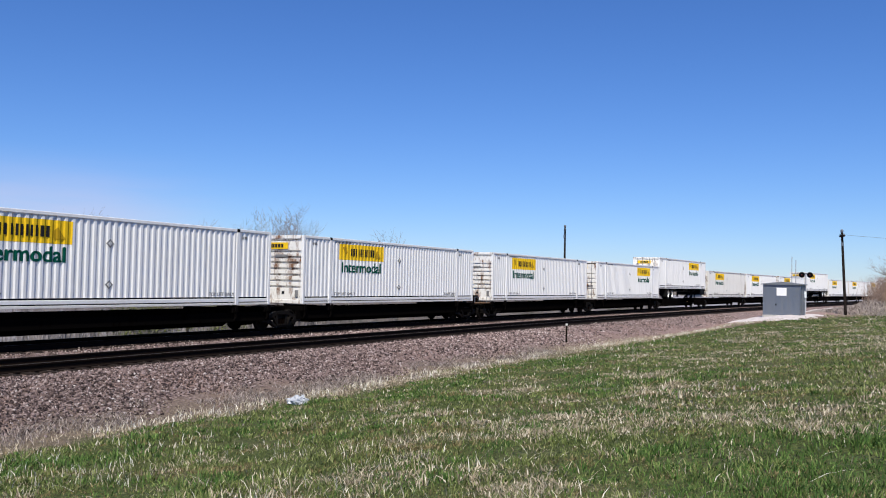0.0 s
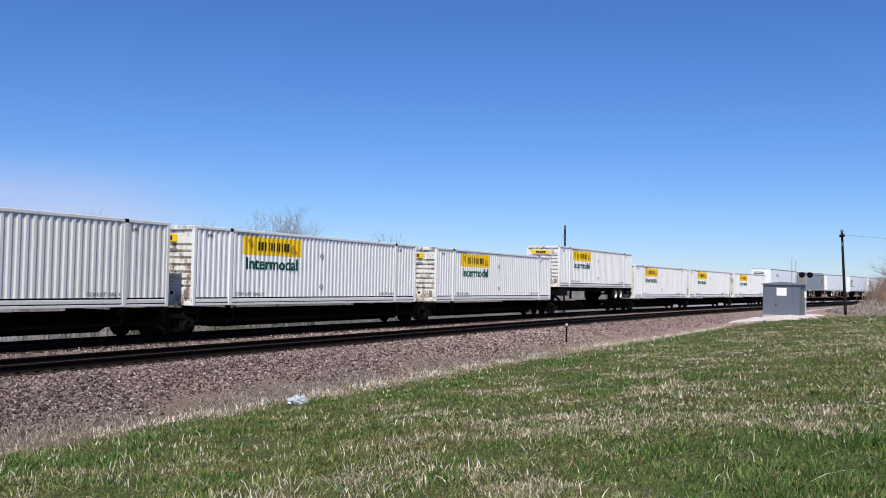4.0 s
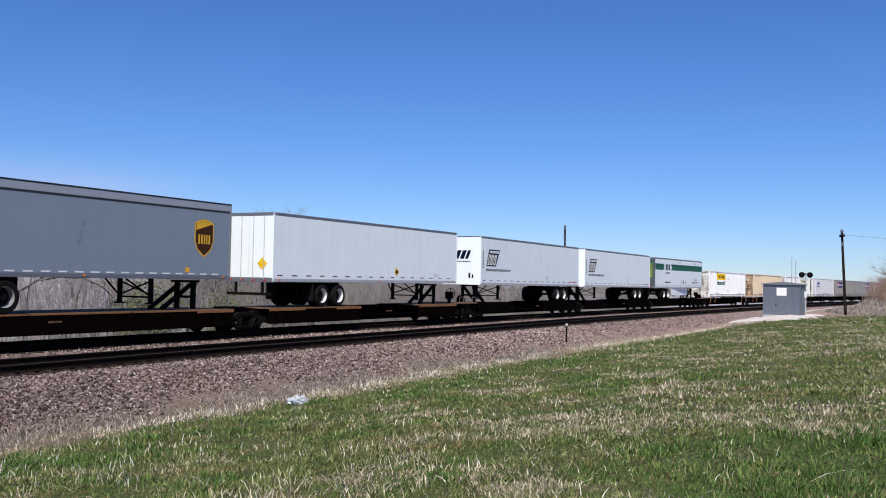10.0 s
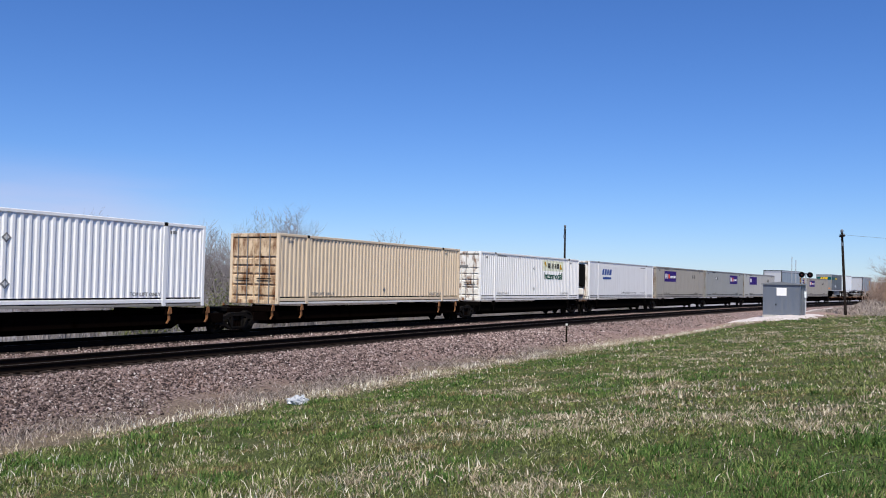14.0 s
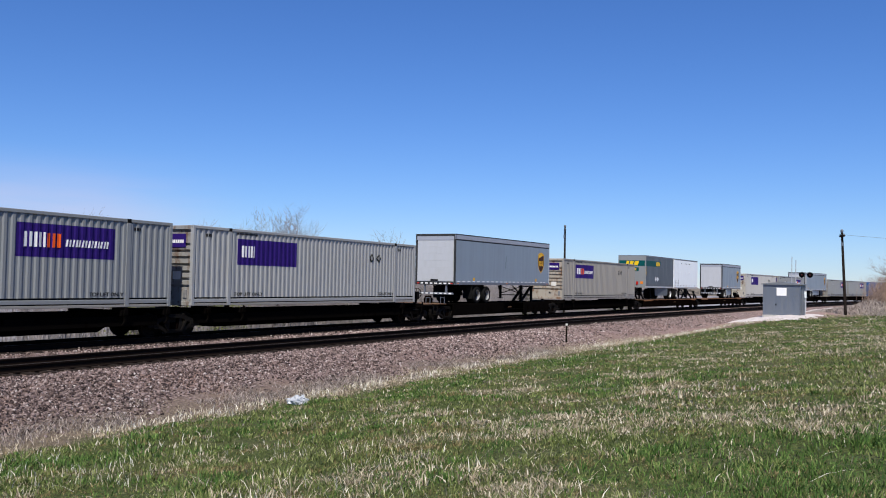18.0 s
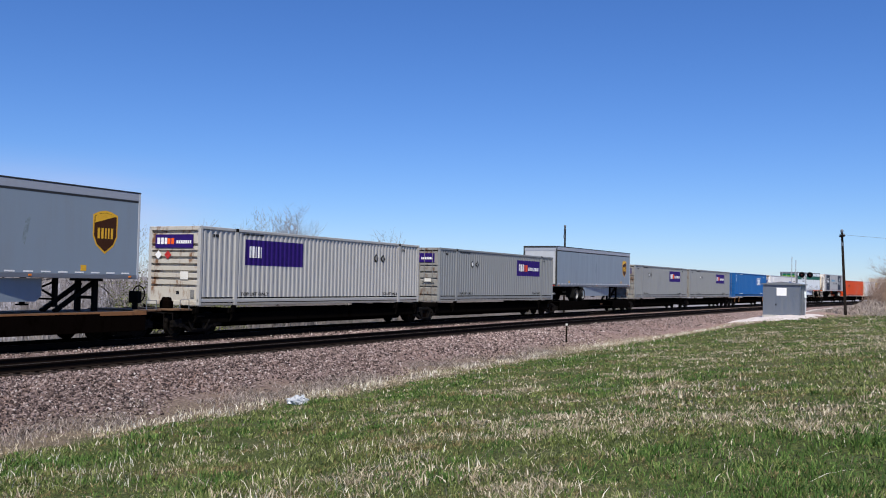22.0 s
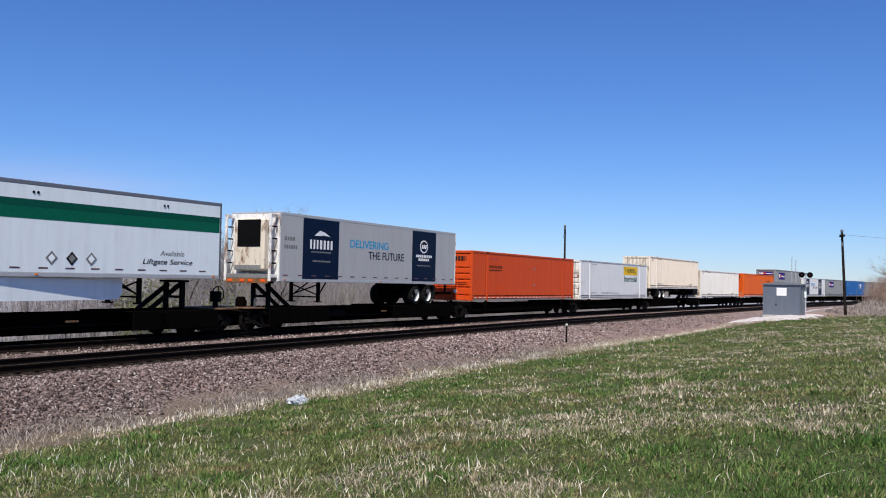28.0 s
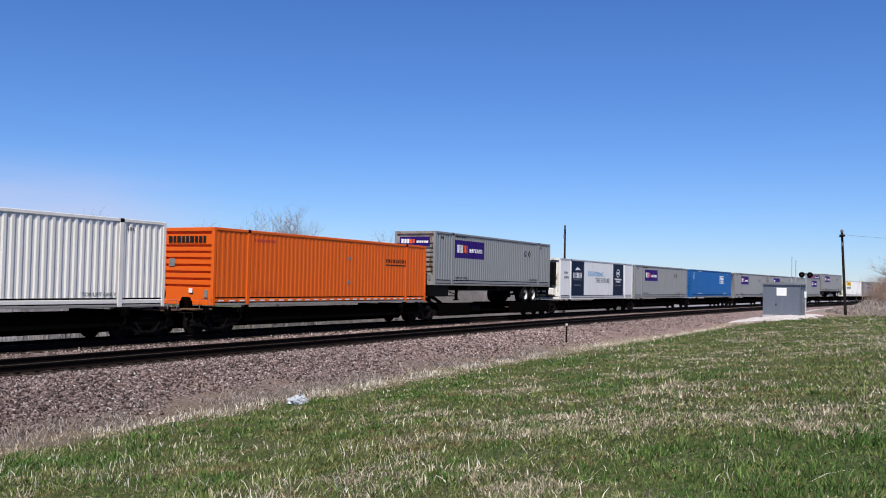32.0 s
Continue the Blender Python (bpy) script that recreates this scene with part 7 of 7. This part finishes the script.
def build_bag():
    x, y = 17.27, 12.36
    bm = bmesh.new()
    bmesh.ops.create_icosphere(bm, subdivisions=4, radius=1.0)
    for v in bm.verts:
        n = noise.noise(v.co * 2.1) * 0.35 + noise.noise(v.co * 5.0 + Vector((3, 1, 7))) * 0.22 + noise.noise(v.co * 11.0) * 0.08
        v.co *= 0.9 + n
        v.co = Vector((v.co.x * 0.24, v.co.y * 0.20, max(v.co.z, -0.35) * 0.14))
    me = bpy.data.meshes.new("litter_bag")
    bm.to_mesh(me)
    bm.free()
    me.materials.append(plain("white_plastic", (0.42, 0.44, 0.47), 0.35, spread=0.12, scale=8, bump=0.6))
    ob = new("litter_bag", me)
    ob.matrix_basis = Matrix.Translation((x, y, ground_at(x, y) + 0.07)) @ pose(0, 0, 0, 0, 0, -50)
    tagged(ob, "crumpled white plastic bag lying in dry grass", "litter")


build_bag()

# ---- trees and brush ----
BARK = plain("grey_bark", (0.070, 0.056, 0.050), 0.95, spread=0.35, scale=7)
TWIG = plain("bare_twigs", (0.25, 0.225, 0.222), 0.95, spread=0.3, scale=3)

REDTWIG = plain("reddish_twigs", (0.30, 0.21, 0.16), 0.95, spread=0.3, scale=3)


def grow(rnd, tall, spread, many=4):
    """Wood of a bare tree: its trunk and limbs, and its twigs, as two shapes."""
    wood, twigs = Shape(), Shape()

    def limb(p, d, length, r, level):
        steps = 4 if level < 2 else 3
        q = p
        for k in range(steps):
            d = (d + Vector((rnd.gauss(0, 0.20), rnd.gauss(0, 0.20), rnd.gauss(0.06, 0.10)))).normalized()
            e = q + d * (length / steps)
            r2 = r * (0.80 if k < steps - 1 else 0.5)
            (wood if level < 2 else twigs).tube(q, e, r, 6 if level < 1 else (4 if level < 2 else 3), r2, cap=False)
            if level < 3 and (k > 0 or level > 0):
                for _ in range(min(3, many) if level < 2 else many):
                    a = rnd.uniform(0, 2 * math.pi)
                    out = Vector((math.cos(a), math.sin(a), rnd.uniform(-0.1, 0.7))) * spread
                    limb(e, (d * 0.8 + out).normalized(), length * rnd.uniform(0.42, 0.66), max(r2 * 0.62, 0.009), level + 1)
            q, r = e, r2
    n = rnd.choice((1, 2, 3))
    for _ in range(n):
        limb(Vector((rnd.gauss(0, 0.15) * (n > 1), rnd.gauss(0, 0.15) * (n > 1), 0)), Vector((rnd.gauss(0, 0.12), rnd.gauss(0, 0.12), 1)).normalized(), tall * rnd.uniform(0.50, 0.60), tall * 0.013, 0)
    return wood, twigs


def build_trees():
    rnd = random.Random(21)
    low, high = [], []
    for k in range(8):
        wood, twigs = grow(rnd, 8.0, rnd.uniform(0.5, 0.8), 3 if k < 5 else 2)
        want = (9.2 if k == 7 else rnd.uniform(7.4, 8.2)) if k >= 5 else rnd.uniform(5.2, 6.7)
        f = want / max(p[2] for p in twigs.v)
        for q in (wood, twigs):
            q.v = [(p[0] * (0.4 + 0.6 * f), p[1] * (0.4 + 0.6 * f), p[2] * f) for p in q.v]
        x, y = ((24, 47), (52, 49), (70, 52), (62, 50), (66, 46), (56.5, 44.0), (53.0, 46.0), (83.5, 45.2))[k]
        ob = thing("bare_tree", Matrix.Translation((x, y, ground_at(x, y) - 0.05)) @ pose(0, 0, 0, 0, 0, rnd.uniform(0, 360)), "leafless grey tree behind the tracks in early spring", "tree", "bare trees behind the line")
        part("trunk", wood, BARK, ob)
        part("crown", twigs, TWIG, ob)
        (high if k >= 5 else low).append(ob)
    for x, y, k in ((57.7, 43.1, 1.16), (59.0, 44.2, 1.2), (60.3, 44.0, 1.1), (58.2, 46.2, 1.22), (37.2, 45.8, 0.88), (39.6, 44.6, 0.94), (41.2, 43.2, 0.9), (43.9, 39.9, 0.88), (45.0, 38.4, 0.86), (46.6, 37.6, 0.84), (48.2, 36.6, 0.8), (41.8, 47.0, 0.95), (35.4, 47.6, 0.95)):
        copy_thing(rnd.choice(high[:2]), Matrix.Translation((x, y, ground_at(x, y) - 0.05)) @ pose(0, 0, 0, 0, 0, rnd.uniform(0, 360)) @ Matrix.Scale(k, 4))
    for x, y in ((104.5, 0.4), (99.0, -0.6)):
        copy_thing(low[1], Matrix.Translation((x, y, ground_at(x, y) - 0.05)) @ pose(0, 0, 0, 0, 0, rnd.uniform(0, 360)))
    for k in range(64):
        x = rnd.uniform(4, 100) if k % 3 else rnd.uniform(8, 60)
        y = rnd.uniform(43, 64)
        if x / y < 1.06:
            continue
        copy_thing(rnd.choice(low), Matrix.Translation((x, y, ground_at(x, y) - 0.05)) @ pose(0, 0, 0, 0, 0, rnd.uniform(0, 360)))


build_trees()


def build_brush():
    """Low bare shrubs and a few with first leaves, behind the line and on the bank."""
    rnd = random.Random(8)
    leafy = island("first_leaves", ((0.0, (0.06, 0.078, 0.022)), (1.0, (0.17, 0.185, 0.06))), 0.8)
    kinds = []
    for k in range(6):
        s = Shape()
        t = rnd.uniform(3.2, 5.0) if k < 3 else (rnd.uniform(3.0, 3.8) if k < 5 else 2.3)
        wide, fan = (1.1, 0.16) if k < 3 else ((0.35, 0.5) if k < 5 else (0.8, 0.3))
        for _ in range(40 if k < 5 else 90):
            a = rnd.uniform(0, 2 * math.pi)
            p = Vector((rnd.gauss(0, wide), rnd.gauss(0, wide), 0))
            d = Vector((math.cos(a) * fan, math.sin(a) * fan, 1)).normalized()
            r = rnd.uniform(0.014, 0.034) if k < 3 else 0.018
            for _ in range(3):
                d = (d + Vector((rnd.gauss(0, 0.15), rnd.gauss(0, 0.15), rnd.gauss(0.05, 0.1)))).normalized()
                e = p + d * t * rnd.uniform(0.2, 0.42)
                s.tube(p, e, r, 3, r * 0.6, cap=False)
                for _ in range(2):
                    u = (d + Vector((rnd.gauss(0, 0.6), rnd.gauss(0, 0.6), rnd.gauss(0, 0.3)))).normalized()
                    s.tube(e, e + u * t * 0.16, r * 0.5, 3, r * 0.2, cap=False)
                p, r = e, r * 0.6
        x, y = 34 + 7 * k, 40.0
        ob = thing("bare_shrub", Matrix.Translation((x, y, ground_at(x, y) - 0.03)), "thicket of thin leafless grey-brown saplings behind the tracks" if k < 3 else ("shrub with first yellow-green leaves" if k < 5 else "low tangled leafless brown shrub on the bank"), "shrub", "brush behind the line")
        tagged(part("branchwork", s, TWIG if k < 5 else REDTWIG, ob), kind="stuff")
        if 3 <= k < 5:
            q = Shape()
            for _ in range(1300):
                c = Vector((rnd.gauss(0, 0.8), rnd.gauss(0, 0.8), abs(rnd.gauss(0.55, 0.3)) * t * 0.75))
                u = Vector((rnd.gauss(0, 1), rnd.gauss(0, 1), rnd.gauss(0, 1))).normalized() * 0.065
                w = u.orthogonal().normalized() * 0.04
                q.add([c - u, c + w, c + u, c - w], [(0, 1, 2, 3)])
            part("foliage", q, leafy, ob)
        kinds.append(ob)
    low = kinds[5]
    for k in range(210):
        x = rnd.uniform(2, 90) if k % 3 else rnd.uniform(60, 140)
        y = rnd.uniform(35.5, 46) - x * x / 2560
        if x / y < 1.10 and k % 2:
            continue
        copy_thing(rnd.choice(kinds[:3] if k % 23 else kinds[3:5]), Matrix.Translation((x, y, ground_at(x, y) - 0.03)) @ pose(0, 0, 0, 0, 0, rnd.uniform(0, 360)))
    for x, y in ((34.3, 34.2), (35.6, 34.9), (36.6, 35.4), (35.4, 36.2), (40.5, 33.9)):
        copy_thing(kinds[4], Matrix.Translation((x, y, ground_at(x, y) - 0.03)) @ pose(0, 0, 0, 0, 0, rnd.uniform(0, 360)))
    for x, y in ((97.0, 1.2), (99.0, 1.0), (101.5, 1.7), (104.0, 1.3), (107.0, 2.0), (110.0, 2.4), (98.5, 0.2), (102.0, 0.4), (94.5, -0.1), (100.0, -0.6), (104.0, -0.4), (108.0, 0.2), (96.0, -1.2)):
        copy_thing(low, Matrix.Translation((x, y, ground_at(x, y) - 0.03)) @ pose(0, 0, 0, 0, 0, rnd.uniform(0, 360)))


def build_fallen_branch():
    """A storm-bent tree that arches over the brush, with broken twigs."""
    rnd = random.Random(14)
    x, y = 24.0, 37.2
    z = ground_at(x, y) - 0.1
    trunk = [(x, y, z), (25.4, 37.1, -0.2), (27.2, 37.0, 0.57), (29.5, 37.0, 1.41), (31.5, 37.1, 2.42), (33.1, 36.8, 3.05), (33.8, 36.6, 3.57)]
    limb = [(30.46, 37.0, 1.85), (31.5, 36.8, 2.03), (32.7, 36.7, 1.96), (34.2, 36.9, 1.54), (35.2, 37.0, 0.8)]
    ob = thing("bent_tree", Matrix.Identity(4), "dark storm-bent bare tree arching over the brush", "tree")
    for name, pts, r in (("trunk", trunk, 0.085), ("limb", limb, 0.055)):
        s, q = Shape(), Shape()
        for a, b in zip(pts, pts[1:]):
            a, b = Vector(a), Vector(b)
            s.tube(a, b, r, 7, r * 0.86, cap=False)
            r *= 0.86
            for _ in range(9):
                p = a.lerp(b, rnd.random())
                d = Vector((rnd.gauss(0.2, 0.5), rnd.gauss(0, 0.5), rnd.gauss(0.1, 0.6))).normalized()
                for _ in range(3):
                    e = p + d * rnd.uniform(0.2, 0.5)
                    q.tube(p, e, 0.016, 3, 0.008, cap=False)
                    d = (d + Vector((rnd.gauss(0, 0.4), rnd.gauss(0, 0.4), rnd.gauss(0, 0.4)))).normalized()
                    p = e
        bough = part(name, s, BARK, ob)
        tagged(part("twigs", q, TWIG, bough), kind="stuff")


build_brush()
build_fallen_branch()


def build_far_woods():
    """Low woods along the skyline, all round."""
    rng = np.random.default_rng(5)
    n = 5200
    a = rng.uniform(0, 2 * np.pi, n)
    r = rng.uniform(420, 640, n)
    tall = rng.uniform(1.6, 4.6, n) * (0.55 + 0.45 * np.sin(a * 9) * np.sin(a * 4 + 1))
    x, y = r * np.cos(a), r * np.sin(a)
    s, v = along_line(x, y)
    z = height(s, v)
    w = rng.uniform(2.0, 5.0, n)
    t = np.stack([-np.sin(a), np.cos(a), 0 * a], -1) * w[:, None]
    c = np.stack([x, y, z - 0.5], -1)
    up = np.array([0, 0, 1.0]) * tall[:, None]
    v5 = np.stack([c - t, c + t, c + 0.9 * t + 0.6 * up, c - 0.9 * t + 0.75 * up, c + 0.2 * t + up + 0.5], 1)
    f = np.array([(0, 1, 2), (0, 2, 3), (3, 2, 4)])[None] + 5 * np.arange(n)[:, None, None]
    scattered("far_woods", v5.reshape(-1, 3), f.reshape(-1, 3), [island("far_wood", ((0.0, (0.12, 0.11, 0.10)), (1.0, (0.22, 0.19, 0.16))))], "low grey-brown woods along the horizon", "woods")


build_far_woods()
motions()
